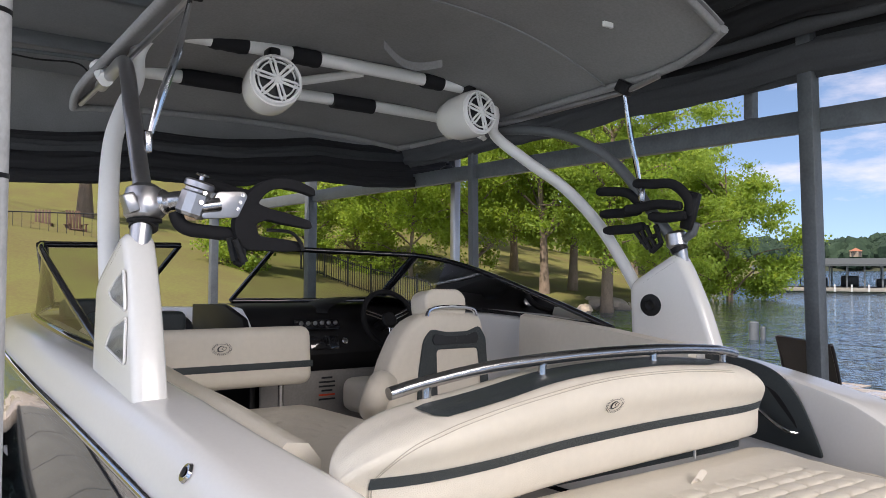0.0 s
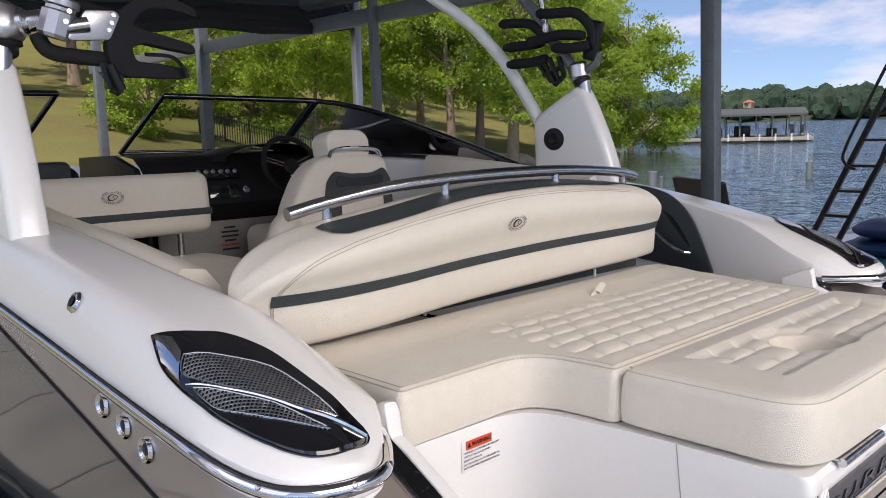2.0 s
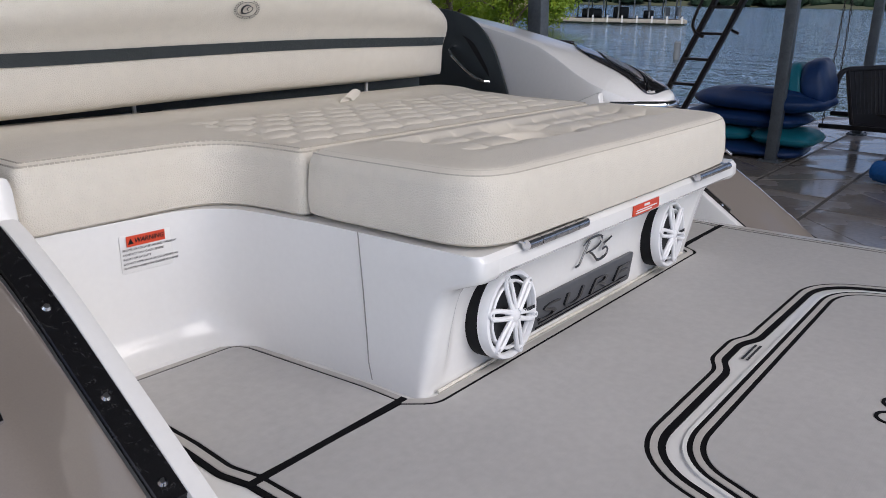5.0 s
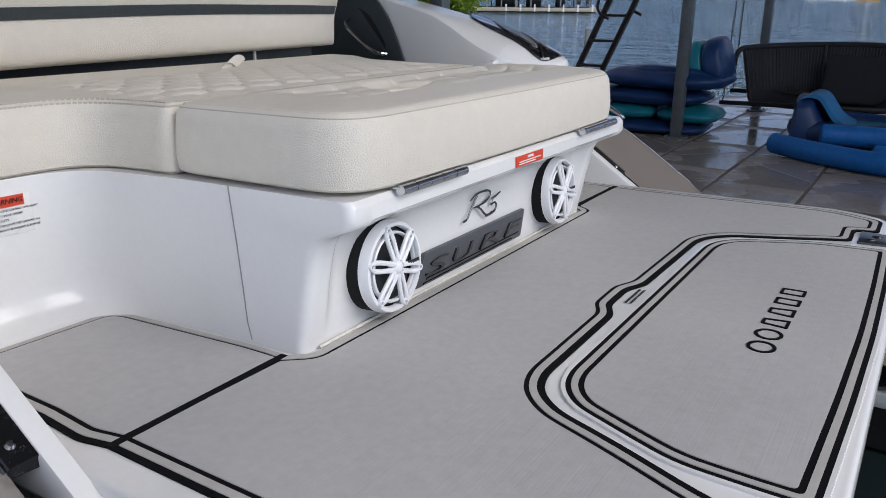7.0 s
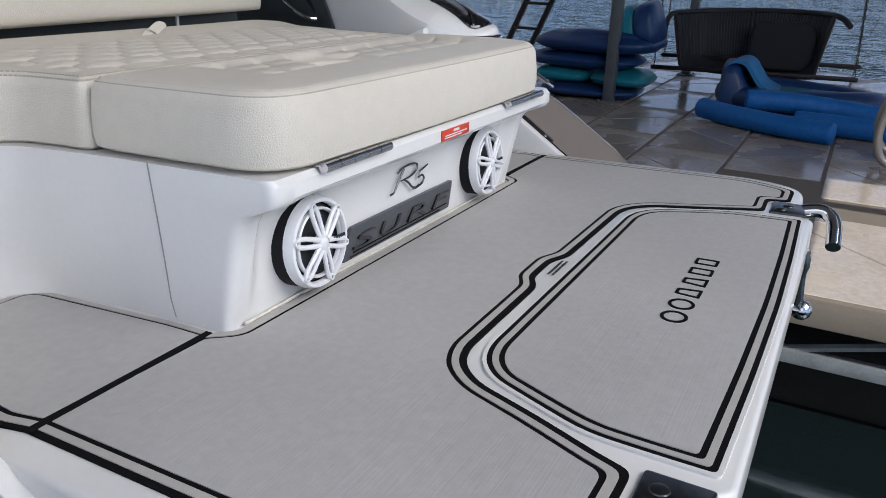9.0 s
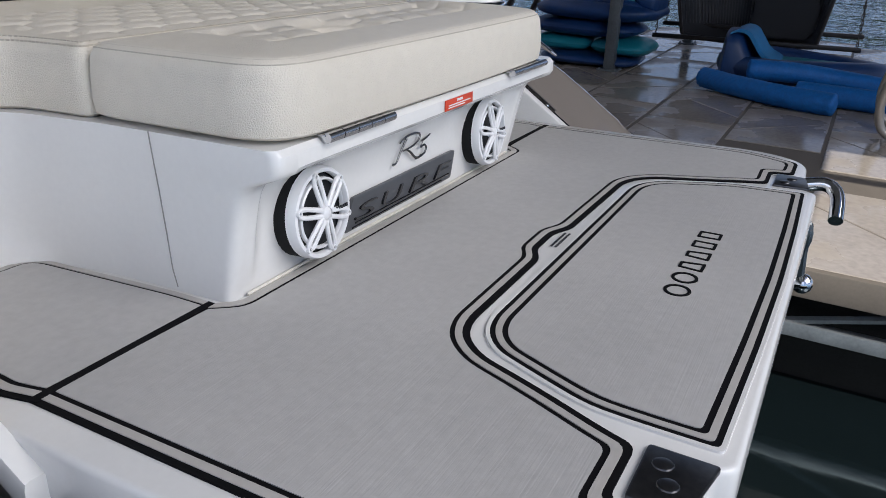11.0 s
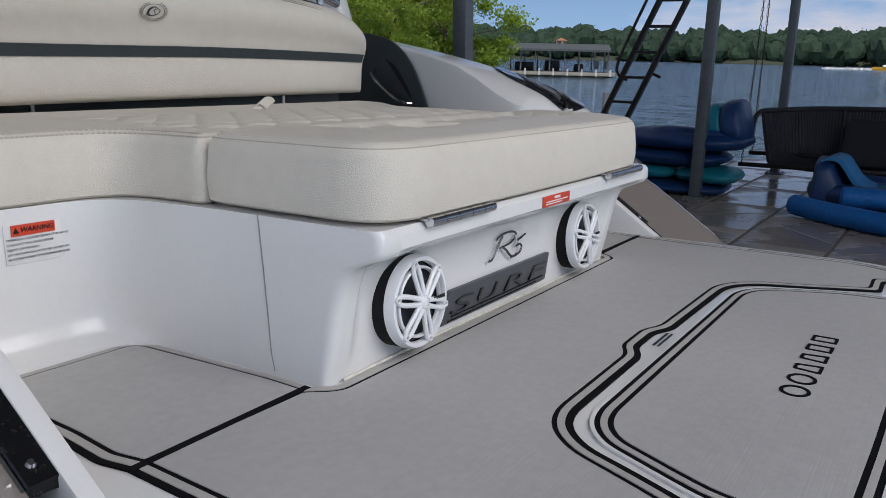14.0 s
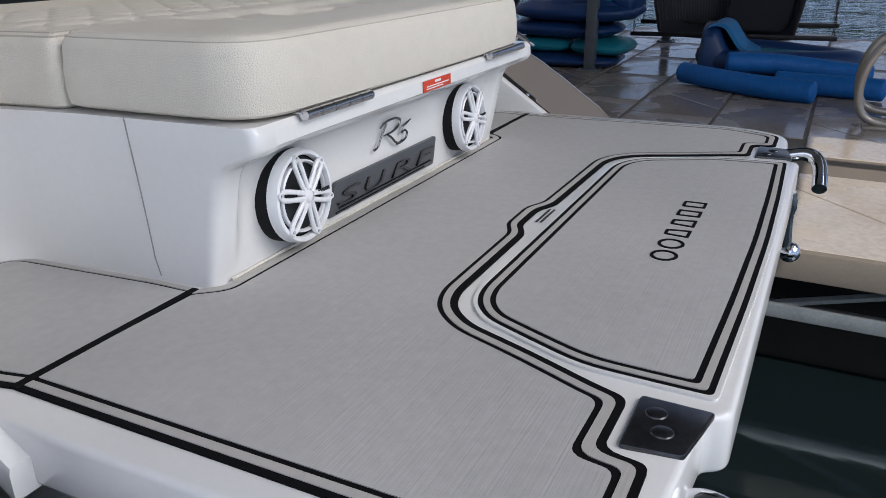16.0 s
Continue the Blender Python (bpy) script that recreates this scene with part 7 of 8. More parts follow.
part("dock_float", box(B(), (2.3, 10.35, DOCK_Z - 0.54), (14.0, 1.0, 0.76), None, 0.05), FLOAT, hd)


def post(x, y, w, top, label, lean=(0, 0), material=GALV, zb=DOCK_Z):
    ob = thing("post", (x, y, zb), label, "post", "roof posts")
    m = Matrix(((1, 0, lean[0], 0), (0, 1, lean[1], 0), (0, 0, 1, 0), (0, 0, 0, 1)))
    h = top - zb
    bm = B()
    box(bm, (0, 0, h / 2), (w, w, h), None, 0.006)
    bm.transform(Matrix.Translation((x, y, zb)) @ m)
    part("shaft", bm, material, ob)
    bm = B()
    box(bm, (0, 0, 0.008), (w * 2.0, w * 2.0, 0.016), None, 0.003)
    bm.transform(Matrix.Translation((x, y, zb)))
    part("base_plate", bm, material, ob)
    for i in (-1, 1):
        for j in (-1, 1):
            part("bolt", lathe(B(), [(0, 0.03), (0.012, 0.03), (0.012, 0.016)], Matrix.Translation((x + i * w * 0.78, y + j * w * 0.78, zb)), 6), material, ob)
    return ob


G = "square galvanised steel post carrying the dock roof"
post(2.42, 1.6, 0.085, 2.75, G, (-0.02, 0.02))
post(2.42, 4.62, 0.065, 2.75, G, (-0.01, 0.01), GALVD)
post(2.42, 7.7, 0.11, 2.75, G)
post(2.42, 10.8, 0.11, 2.75, G)
GALVW = mat("pale_galvanised", (0.48, 0.49, 0.50), rough=0.5, metal=0.2, var=0.2, scale=12)
wp = thing("post", (-1.692, 0.872, DOCK_Z), "round pale galvanised post with thin black joints", "post", "roof posts")
part("shaft", tube(B(), [(-1.692, 0.872, DOCK_Z), (-1.692, 0.872, 2.6)], 0.040, 20), GALVW, wp, "", 60)
part("base_plate", lathe(B(), [(0.09, 0.0), (0.09, 0.014), (0.05, 0.018), (0.045, 0.03)], Matrix.Translation((-1.692, 0.872, DOCK_Z)), 20), POWDER, wp)
for z in (0.55, 1.09, 1.36):
    part("post_band", tube(B(), [(-1.692, 0.872, z), (-1.692, 0.872, z + 0.008)], 0.0412, 20), BLACK, wp, "thin black band")
post(6.6, 1.45, 0.105, 3.3, G)
post(9.2, 1.2, 0.10, 3.3, G)
post(2.75, 5.35, 0.07, 2.6, "thin bright galvanised pipe post", material=ALU)

# roof: steel frame, dark lining, rolled-up side curtains
roof = thing("dock_roof", (1.5, 3.0, 2.6), "dark fabric-lined boat house roof on a steel frame", "roof", kind="structure")
# lining and deck reach aft beyond view, to keep sun off the platform
part("roof_lining", box(B(), (-0.75, 2.85, 2.62), (4.4, 8.8, 0.04), None, 0.0), CANVAS2, roof, "slate grey fabric roof lining")
part("roof_deck", box(B(), (-0.1, 2.85, 3.05), (5.9, 9.0, 0.05), None, 0.0), BLACK, roof, "dark metal roof deck")
part("roof_cheek", box(B(), (2.62, 3.6, 2.82), (0.04, 7.3, 0.42), None, 0.0), BLACK, roof)
for y in np.arange(0.3, 7.1, 1.3):
    part("rafter", box(B(), (-0.1, y, 2.55), (5.5, 0.06, 0.10), None, 0.004), GALVD, roof)
part("side_beam", box(B(), (2.44, 2.6, 1.80), (0.07, 17.0, 0.125), None, 0.006), GALV, roof, "long galvanised side beam")
part("side_beam", box(B(), (2.44, 3.7, 2.60), (0.09, 7.1, 0.14), None, 0.006), GALVD, roof)
part("side_beam", box(B(), (-2.1, 3.7, 2.60), (0.09, 7.1, 0.14), None, 0.006), GALVD, roof)
part("stub_post", box(B(), (2.44, 2.05, 2.17), (0.06, 0.06, 0.61), None, 0.004), GALV, roof)


part("curtain_track", tube(B(), [(-1.9, 5.0, 2.31), (-1.08, 5.0, 2.33), (0.11, 5.0, 2.36), (1.6, 5.0, 2.40)], 0.014, 8), GALV, roof, "thin steel curtain track")
part("track_cable", tube(B(), spline([(-1.2, 4.98, 2.30), (-0.95, 4.97, 2.28), (-0.70, 4.97, 2.29), (-0.60, 4.96, 2.18), (-0.50, 4.96, 2.06), (-0.38, 4.96, 2.02), (-0.28, 4.97, 2.08), (-0.26, 4.98, 2.25), (-0.24, 4.99, 2.36)], 6), 0.006, 6), BLACK, roof, "black looped cable")
part("track_clip", box(B(), (-0.26, 4.97, 2.30), (0.07, 0.04, 0.10), None, 0.008), STEEL, roof)
dl = thing("dome_lamp", (2.62, 5.3, 1.9), "dark metal dome lamp hung under the roof beam", "lamp")
part("dome_shade", lathe(B(), [(0.105, -0.07), (0.108, -0.065), (0.10, -0.02), (0.07, 0.03), (0.03, 0.055), (0.025, 0.075), (0.0, 0.075)], Matrix.Translation((2.62, 5.3, 1.88)), 24), BLACK, dl)
part("dome_stem", tube(B(), [(2.62, 5.3, 1.95), (2.62, 5.3, 2.2), (2.50, 5.3, 2.5)], 0.012, 8), GALVD, dl)


def curtain_roll(p0, p1, r, seed, sag=0.05, n=110, seg=44):
    """A bunched roll of canvas, tied at intervals."""
    rng = random.Random(seed)
    p0, p1 = Vector(p0), Vector(p1)
    d = (p1 - p0).normalized()
    side = d.cross(Vector((0, 0, 1))).normalized()
    rings = []
    for i in range(n + 1):
        u = i / n
        c = p0.lerp(p1, u) - Vector((0, 0, sag * abs(math.sin(u * math.pi * 4))))
        ring = []
        for j in range(seg):
            a = 2 * math.pi * j / seg
            w = r * (1 + 0.16 * math.sin(5 * a + 1.5 * math.sin(u * 9)) + 0.14 * noise.noise(Vector((math.cos(a) * 2, math.sin(a) * 2, u * 16 + seed))) + 0.07 * math.sin(13 * a + 3 * math.sin(u * 11 + seed)) + 0.04 * math.sin(9 * a + 2 * math.sin(u * 6)) + 0.06 * noise.noise(Vector((math.cos(a) * 6, math.sin(a) * 6, u * 40))))
            ring.append(c + side * math.cos(a) * w * 0.75 + Vector((0, 0, math.sin(a) * w * 1.25)))
        rings.append(ring)
    return loft(B(), rings, True)


# deck overhead is out of view; its size is set to shade dock and water
deck2 = thing("unseen_deck", (7.1, -1.0, 3.3), "unseen upper deck on steel posts, sized to shade the dock and water", "roof", kind="structure")
part("deck_panel", box(B(), (6.1, -3.5, 3.34), (7.6, 13.0, 0.10), None, 0.01), GALVD, deck2)
cu = thing("side_curtain", (2.3, 3.0, 2.2), "rolled-up slate grey canvas side curtain, its upper rolls blackened as shade", "curtain")
part("curtain_roll", curtain_roll((2.36, 0.3, 2.18), (2.36, 5.6, 2.04), 0.078, 3, 0.03), CANVAS3, cu, "", 70)
# filler added to close the bright sky gap between the rolls
part("curtain_sheet", box(B(), (2.385, 2.95, 2.35), (0.012, 5.3, 0.44), None, 0.0), BLACKC, cu, "black filler sheet added behind the curtain rolls")
part("curtain_tube", tube(B(), [(2.27, y, 2.335 - 0.0264 * (y - 0.3) - 0.008 * abs(math.sin(y * 2.1))) for y in np.linspace(0.3, 5.6, 40)], 0.048, 20), CANVAS3, cu, "slate grey roller of the side curtain", 70)
# upper rolls near-black: the shade under the roof is in their colour
part("curtain_roll", curtain_roll((2.17, 0.3, 2.46), (2.17, 5.6, 2.33), 0.085, 5, 0.03), BLACKC, cu, "", 70)
part("curtain_roll", curtain_roll((2.02, 0.3, 2.52), (2.02, 5.6, 2.41), 0.055, 6, 0.02), BLACKC, cu, "", 70)
cf = thing("front_curtain", (0, 5.8, 2.0), "gathered charcoal canvas curtain across the slip's end", "curtain")
for dz, dy, r, sd in ((0.0, 0.0, 0.085, 8), (0.13, 0.06, 0.06, 9), (0.235, 0.12, 0.042, 10), (-0.075, -0.09, 0.035, 12)):
    part("curtain_roll", curtain_roll((-2.9, 6.1 + dy, 1.63 + dz), (2.9, 5.6 + dy, 1.93 + dz), r, sd, 0.05), BLACKC if sd != 9 else CANVASB, cf, "", 70)
part("curtain_panel", box(B(), (0.0, 6.7, 2.35), (5.7, 0.02, 0.6), None, 0.0), CANVAS, cf)

# stone-pattern pavers in rows across the dock, cut on the diagonal
for row in range(-7, 10):
    off = 0.43 * (row % 3)
    for col in range(6):
        for half in (0, 1):
            t = new("tile", TILES[half + 2 * (row % 2)])
            t.parent = dock
            t.matrix_basis = Matrix.Translation(-ORIGIN[dock]) @ HEEL @ Matrix.Translation((X0 + 0.03 + 1.30 * col + off * (col > 0), -0.04 + 0.657 * row, DOCK_Z - 0.011 + 0.002 * math.sin(7 * row + 3 * col + half)))

# ---- things on the dock ----
NAVY = mat("navy_float_vinyl", (0.007, 0.036, 0.125), rough=0.45, var=0.3, scale=5, bump=0.2, bump_scale=60)
TEAL = mat("teal_float_vinyl", (0.01, 0.20, 0.26), rough=0.4, var=0.2, scale=5, bump=0.2, bump_scale=60)
SKYB = mat("sky_blue_mesh", (0.02, 0.19, 0.42), rough=0.6, var=0.2, scale=6, bump=0.3, bump_scale=150)
NOODLE = mat("blue_foam_noodle", (0.006, 0.135, 0.43), rough=0.6, var=0.2, scale=20)
WICKER = mat("dark_wicker", (0.022, 0.022, 0.026), rough=0.6, var=0.3, scale=12, bump=0.6, bump_scale=120)
# strands a tone lighter than the woven shell
STRAND = mat("lighter_wicker_strand", (0.045, 0.046, 0.052), rough=0.6, var=0.3, scale=30)
CUSHION = mat("charcoal_cushion", (0.016, 0.016, 0.019), rough=0.85, var=0.2, scale=8, bump=0.3, bump_scale=200)
FRAMEB = mat("dark_bronze_frame", (0.035, 0.03, 0.028), rough=0.4, metal=0.5)
BEIGET = mat("beige_tube", (0.42, 0.38, 0.33), rough=0.35, metal=0.5)
WOODF = mat("grey_dock_wood", (0.24, 0.225, 0.20), rough=0.8, var=0.2)
YELLOW = mat("yellow_gelcoat", (0.65, 0.35, 0.03), rough=0.25)


def puff(c, size, seed=0, m=None, e=0.55):
    """A soft inflated pad with welted sides."""
    t = bmesh.new()
    bmesh.ops.create_uvsphere(t, u_segments=48, v_segments=24, radius=1)
    for v in t.verts:
        x, y, z = v.co
        f = lambda q: math.copysign(abs(q) ** e, q)
        v.co = Vector((f(x) * size[0] / 2, f(y) * size[1] / 2, z * size[2] / 2))
        v.co *= 1 + 0.06 * noise.noise(v.co * 5 + Vector((seed, 0, 0))) + 0.035 * noise.noise(v.co * 14 + Vector((0, seed, 0)))
    t.transform(Matrix.Translation(c) @ (m or Matrix.Identity(4)))
    return t


# stack of pool floats against the post
def float_pad(x, y, z, sx, sy, h, material, label, rz=0.0, seed=1):
    ob = thing("pool_float", (x, y, z), label, "pool float", "stacked floats")
    m = Matrix.Rotation(rz, 4, "Z")
    part("pad_body", puff((x, y, z + h / 2), (sx, sy, h), seed, m), material, ob, "", 60)
    rim = [Vector((x, y, z + h * 0.5)) + m @ Vector((math.copysign(abs(math.cos(a)) ** 0.55, math.cos(a)) * sx * 0.5, math.copysign(abs(math.sin(a)) ** 0.55, math.sin(a)) * sy * 0.5, 0)) for a in np.linspace(0, 2 * math.pi, 40)]
    part("weld_seam", tube(B(), rim, 0.008, 6, False), material, ob, "", 60)
    return ob


zf = DOCK_Z
float_pad(7.0, 1.75, zf, 0.9, 1.05, 0.13, NAVY, "navy blue pool float flat on the dock", 0.1, 1)
float_pad(7.05, 2.05, zf + 0.12, 0.75, 0.62, 0.17, TEAL, "round teal pool float in the stack", 0.0, 2)
float_pad(7.0, 1.42, zf + 0.12, 0.75, 0.62, 0.17, TEAL, "round teal pool float in the stack", 0.0, 3)
float_pad(7.05, 1.85, zf + 0.28, 0.85, 1.20, 0.18, NAVY, "folded navy pool float in the stack", 0.05, 4)
fl = thing("float_chair", (7.05, 1.6, zf + 0.45), "navy and teal floating lounge chair on top of the stack", "pool float")
part("chair_base", puff((7.05, 1.72, zf + 0.555), (0.95, 1.30, 0.22), 5), NAVY, fl, "", 60)
part("chair_arm", puff((6.8, 1.65, zf + 0.60), (0.22, 0.85, 0.18), 6), NAVY, fl, "", 60)
part("chair_back", puff((7.05, 1.22, zf + 0.74), (0.62, 0.26, 0.48), 7, Matrix.Rotation(-0.15, 4, "X")), NAVY, fl, "navy chair back", 60)
part("chair_seat", puff((7.0, 1.38, zf + 0.72), (0.50, 0.16, 0.44), 8, Matrix.Rotation(-0.2, 4, "X")), TEAL, fl, "teal mesh back panel", 60)

# floating lounger and noodles on the dock
lo_ = thing("lounge_float", (7.0, -0.2, zf), "navy pool lounger with a sky blue backrest and teal seat", "pool float")
ring = [Vector((7.0 + 0.40 * math.cos(a), -0.30 + 0.66 * math.sin(a), zf + 0.17 + 0.02 * math.sin(2 * a))) for a in np.linspace(0, 2 * math.pi, 49)]
part("lounge_ring", tube(B(), ring, 0.115, 14, False), NAVY, lo_, "navy inflated rim", 60)
part("lounge_seat", puff((7.0, -0.32, zf + 0.20), (0.66, 1.05, 0.07), 10), TEAL, lo_, "teal seat mesh", 60)
rows_ = []
for u in np.linspace(0, 1, 12):
    y, z, w = 0.36 - 0.02 * u, zf + 0.08 + 0.40 * u, 0.36 - 0.05 * u ** 3
    d0, d1 = 0.10 + 0.26 * (1 - u) ** 1.4, 0.05
    k = 1.0 if u < 0.85 else max(0.35, 1 - ((u - 0.85) / 0.15) ** 2 * 0.65)
    rows_.append([Vector((7.0 + w * k * a, y + (d1 * b if b > 0 else d0 * b * 1.0), z)) for a, b in ((-1, 0.3), (-0.8, 1.0), (0.8, 1.0), (1, 0.3), (1, -0.6), (0.85, -1.0), (-0.85, -1.0), (-1, -0.6))])
part("lounge_back", bevel(loft(B(), rows_, True), 0.02, 2, 50), NAVY, lo_, "navy back bolster", 60)
rows_ = []
for y, z, _ in [q[:] for q in spline([(0.335, zf + 0.475, 0), (0.26, zf + 0.505, 0), (0.17, zf + 0.485, 0), (0.10, zf + 0.40, 0), (0.02, zf + 0.30, 0), (-0.10, zf + 0.235, 0)], 4)]:
    rows_.append([Vector((7.0 + a, y - 0.03 * (1 - (a / 0.29) ** 2), z + 0.01 * (1 - (a / 0.29) ** 2))) for a in np.linspace(-0.29, 0.29, 9)])
bk = loft(B(), rows_, False)
g_ = bmesh.ops.extrude_face_region(bk, geom=bk.faces[:])
bmesh.ops.translate(bk, verts=[v for v in g_["geom"] if isinstance(v, bmesh.types.BMVert)], vec=(0, 0.02, -0.03))
part("back_panel", bk, SKYB, lo_, "sky blue back panel", 60)


def noodle(pts, r, label):
    """A foam log with a diamond-pressed skin."""
    line = spline(pts, 34)
    ob = thing("foam_noodle", line[0], label, "pool noodle", "noodles")
    n, seg = len(line), 40
    rings, far_ = [], 0.0
    for i, q in enumerate(line):
        far_ += (q - line[max(i - 1, 0)]).length
        d = (line[min(i + 1, n - 1)] - line[max(i - 1, 0)]).normalized()
        side = d.cross(Vector((0, 0, 1))).normalized()
        up = side.cross(d)
        k = 0.55 if i in (0, n - 1) else 0.93 if i in (1, n - 2) else 1.0
        rings.append([q + (side * math.cos(a) + up * math.sin(a)) * r * (k - 0.10 * (1 - min(1.0, 2.2 * abs(math.sin(62 * far_ + 5 * a) * math.sin(62 * far_ - 5 * a)) ** 0.7))) for a in (2 * math.pi * j / seg for j in range(seg))])
    part("noodle_body", loft(B(), rings, True), NOODLE, ob, "", 60)
    return ob


noodle([(6.26, 0.47, zf + 0.10), (6.02, 0.13, zf + 0.095), (5.78, -0.32, zf + 0.095), (5.68, -0.70, zf + 0.095)], 0.092, "thick royal blue foam noodle lying on the dock")
noodle([(6.35, 0.10, zf + 0.20), (6.42, -0.30, zf + 0.20), (6.45, -0.70, zf + 0.17), (6.42, -1.12, zf + 0.14)], 0.092, "thick royal blue foam noodle against the lounger")
noodle([(6.10, -0.35, zf + 0.095), (6.08, -0.74, zf + 0.095), (6.02, -1.22, zf + 0.095)], 0.092, "short royal blue foam noodle end by the lounger")

# hanging porch swing
sw_ = thing("porch_swing", (8.0, 0.2, -0.5), "dark wicker porch swing hung on chains", "swing")
def swing_at(u, v):
    """A point of the woven shell: u across it from the near to the far end, v from the seat's lip up to the top edge."""
    lo_y, hi_y = 0.30 + 0.655 * u, 0.34 + 0.80 * u
    y = lo_y + (hi_y - lo_y) * v
    x = 7.62 + 0.10 * v + 0.40 * (1 - abs(u) ** 4) * min(1, v / 0.30) + 0.10 * v * v
    z = -0.50 - 0.03 * (1 - u * u) + 0.57 * max(0, (v - 0.12) / 0.88) + 0.05 * v * (1 - u * u) - 0.03 * v * u
    return Vector((x, y, z))


VS = [0.0, 0.05, 0.12, 0.2, 0.3, 0.45, 0.6, 0.75, 0.9, 1.0]
bk = loft(B(), [[swing_at(u, v) for v in VS] for u in np.linspace(-1, 1, 30)], False)
g_ = bmesh.ops.extrude_face_region(bk, geom=bk.faces[:])
bmesh.ops.translate(bk, verts=[v for v in g_["geom"] if isinstance(v, bmesh.types.BMVert)], vec=(0.035, 0, -0.01))
part("woven_shell", bk, WICKER, sw_, "dark woven back and seat", 60)
for u in np.linspace(-0.94, 0.94, 48):
    part("strand", tube(B(), [swing_at(u, v) - Vector((0.006, 0, 0)) for v in (0.30, 0.5, 0.7, 0.85, 0.99)], 0.006, 4), STRAND, sw_)
for u in (-1.0, 0.04, 1.0):
    part("back_stave", tube(B(), [swing_at(u, v) - Vector((0.012, 0, 0)) for v in (0.0, 0.15, 0.35, 0.7, 1.0)], 0.020, 8), FRAMEB, sw_)
rim = [swing_at(u, 1.0) for u in np.linspace(-1, 1, 15)]
rim = [rim[0] + Vector((-0.14, -0.16, -0.09)), rim[0] + Vector((-0.05, -0.09, -0.03))] + rim + [rim[-1] + Vector((-0.05, 0.05, -0.04)), rim[-1] + Vector((-0.14, 0.06, -0.12))]
part("top_roll", tube(B(), spline(rim, 4), 0.030, 8), WICKER, sw_, "rolled wicker top edge", 60)
part("seat_lip", tube(B(), [swing_at(u, 0.0) for u in np.linspace(-1, 1, 20)], 0.028, 8), WICKER, sw_, "rolled wicker seat edge", 60)
part("seat_cushion", puff((7.86, 0.0, -0.24), (0.14, 0.66, 0.50), 14, Matrix.Rotation(0.22, 4, "Y"), 0.25), CUSHION, sw_, "charcoal cushion", 60)
for x, z0, z1 in ((7.5, -0.52, -0.477), (7.95, -0.432, -0.397)):
    bm = box(B(), (0, 0, 0), (0.05, 2.05, 0.045), Matrix.Rotation(math.atan2(z0 - z1, 2.0), 4, "X"), 0.006)
    bm.transform(Matrix.Translation((x, 0.24, (z0 + z1) / 2)))
    part("support_beam", bm, FRAMEB, sw_)
for y in (1.235, -0.745):
    for x in (7.5, 7.95):
        ch = B()
        p0, p1 = Vector((x, y, -0.50 if x < 7.7 else -0.42)), Vector((7.72, y - 0.04 if y > 0 else y + 0.16, 3.28))
        n = 84
        for i in range(n):
            c = p0.lerp(p1, (i + 0.5) / n)
            d = (p1 - p0).normalized()
            s_ = Vector((0, 1, 0)) if i % 2 else d.cross(Vector((0, 1, 0))).normalized()
            tube(ch, [c + d * 0.028 * math.cos(a) + s_ * 0.011 * math.sin(a) for a in np.linspace(0, 2 * math.pi, 7)], 0.0045, 4, False)
        part("chain", ch, FRAMEB, sw_, "dark steel chain")

# ship's ladder to the upper deck
ld = thing("ladder", (7.6, 2.4, DOCK_Z), "steep dark metal ladder up to the unseen upper deck", "ladder")
def lad(y0, z, side):
    return Vector((7.6, y0 - 0.44 * (z + 0.8) + side * 0.155, z))
for s_ in (-1, 1):
    bm = B()
    box(bm, (0, 0, 0), (0.10, 0.045, 4.75), None, 0.006)
    a, b = lad(3.06, -0.8, s_), lad(3.06, 3.4, s_)
    bm.transform(axes((a + b) / 2, (1, 0, 0), b - a))
    part("ladder_rail", bm, FRAMEB, ld)
for z in np.arange(-0.5, 3.3, 0.285):
    part("rung", box(B(), tuple(lad(3.06, z, 0)), (0.12, 0.29, 0.03), None, 0.005), FRAMEB, ld)
part("hand_rail", tube(B(), spline([(7.45, 2.58, 0.32), (7.45, 2.69, 0.38), (7.45, 2.70, 0.55), (7.45, 2.45, 1.15), (7.45, 1.9, 2.4)], 6), 0.017, 8), FRAMEB, ld)
part("hand_rail", tube(B(), spline([(7.75, 2.30, 0.36), (7.75, 2.40, 0.42), (7.75, 2.39, 0.55), (7.75, 2.12, 1.15), (7.75, 1.6, 2.4)], 6), 0.017, 8), FRAMEB, ld)

# boarding hoop at the dock edge, dark lounge chair, mooring piles
hp = thing("boarding_hoop", (4.95, -1.3, DOCK_Z), "bent beige metal boarding hoop on the dock", "handrail")
part("hoop_tube", tube(B(), spline([(4.95, -1.65, DOCK_Z + 0.03), (4.95, -1.25, DOCK_Z + 0.03), (4.95, -1.05, DOCK_Z + 0.08), (4.92, -0.99, DOCK_Z + 0.25), (4.90, -1.02, DOCK_Z + 0.46), (4.90, -1.12, DOCK_Z + 0.60), (4.90, -1.35, DOCK_Z + 0.66), (4.90, -1.7, DOCK_Z + 0.66)], 6), 0.030, 12), BEIGET, hp, "", 60)
part("hoop_tube", tube(B(), spline([(5.42, -1.65, DOCK_Z + 0.03), (5.42, -1.25, DOCK_Z + 0.03), (5.42, -1.05, DOCK_Z + 0.08), (5.39, -0.99, DOCK_Z + 0.25), (5.37, -1.02, DOCK_Z + 0.46), (5.37, -1.12, DOCK_Z + 0.60), (5.37, -1.35, DOCK_Z + 0.66), (5.37, -1.7, DOCK_Z + 0.66)], 6), 0.030, 12), BEIGET, hp, "", 60)
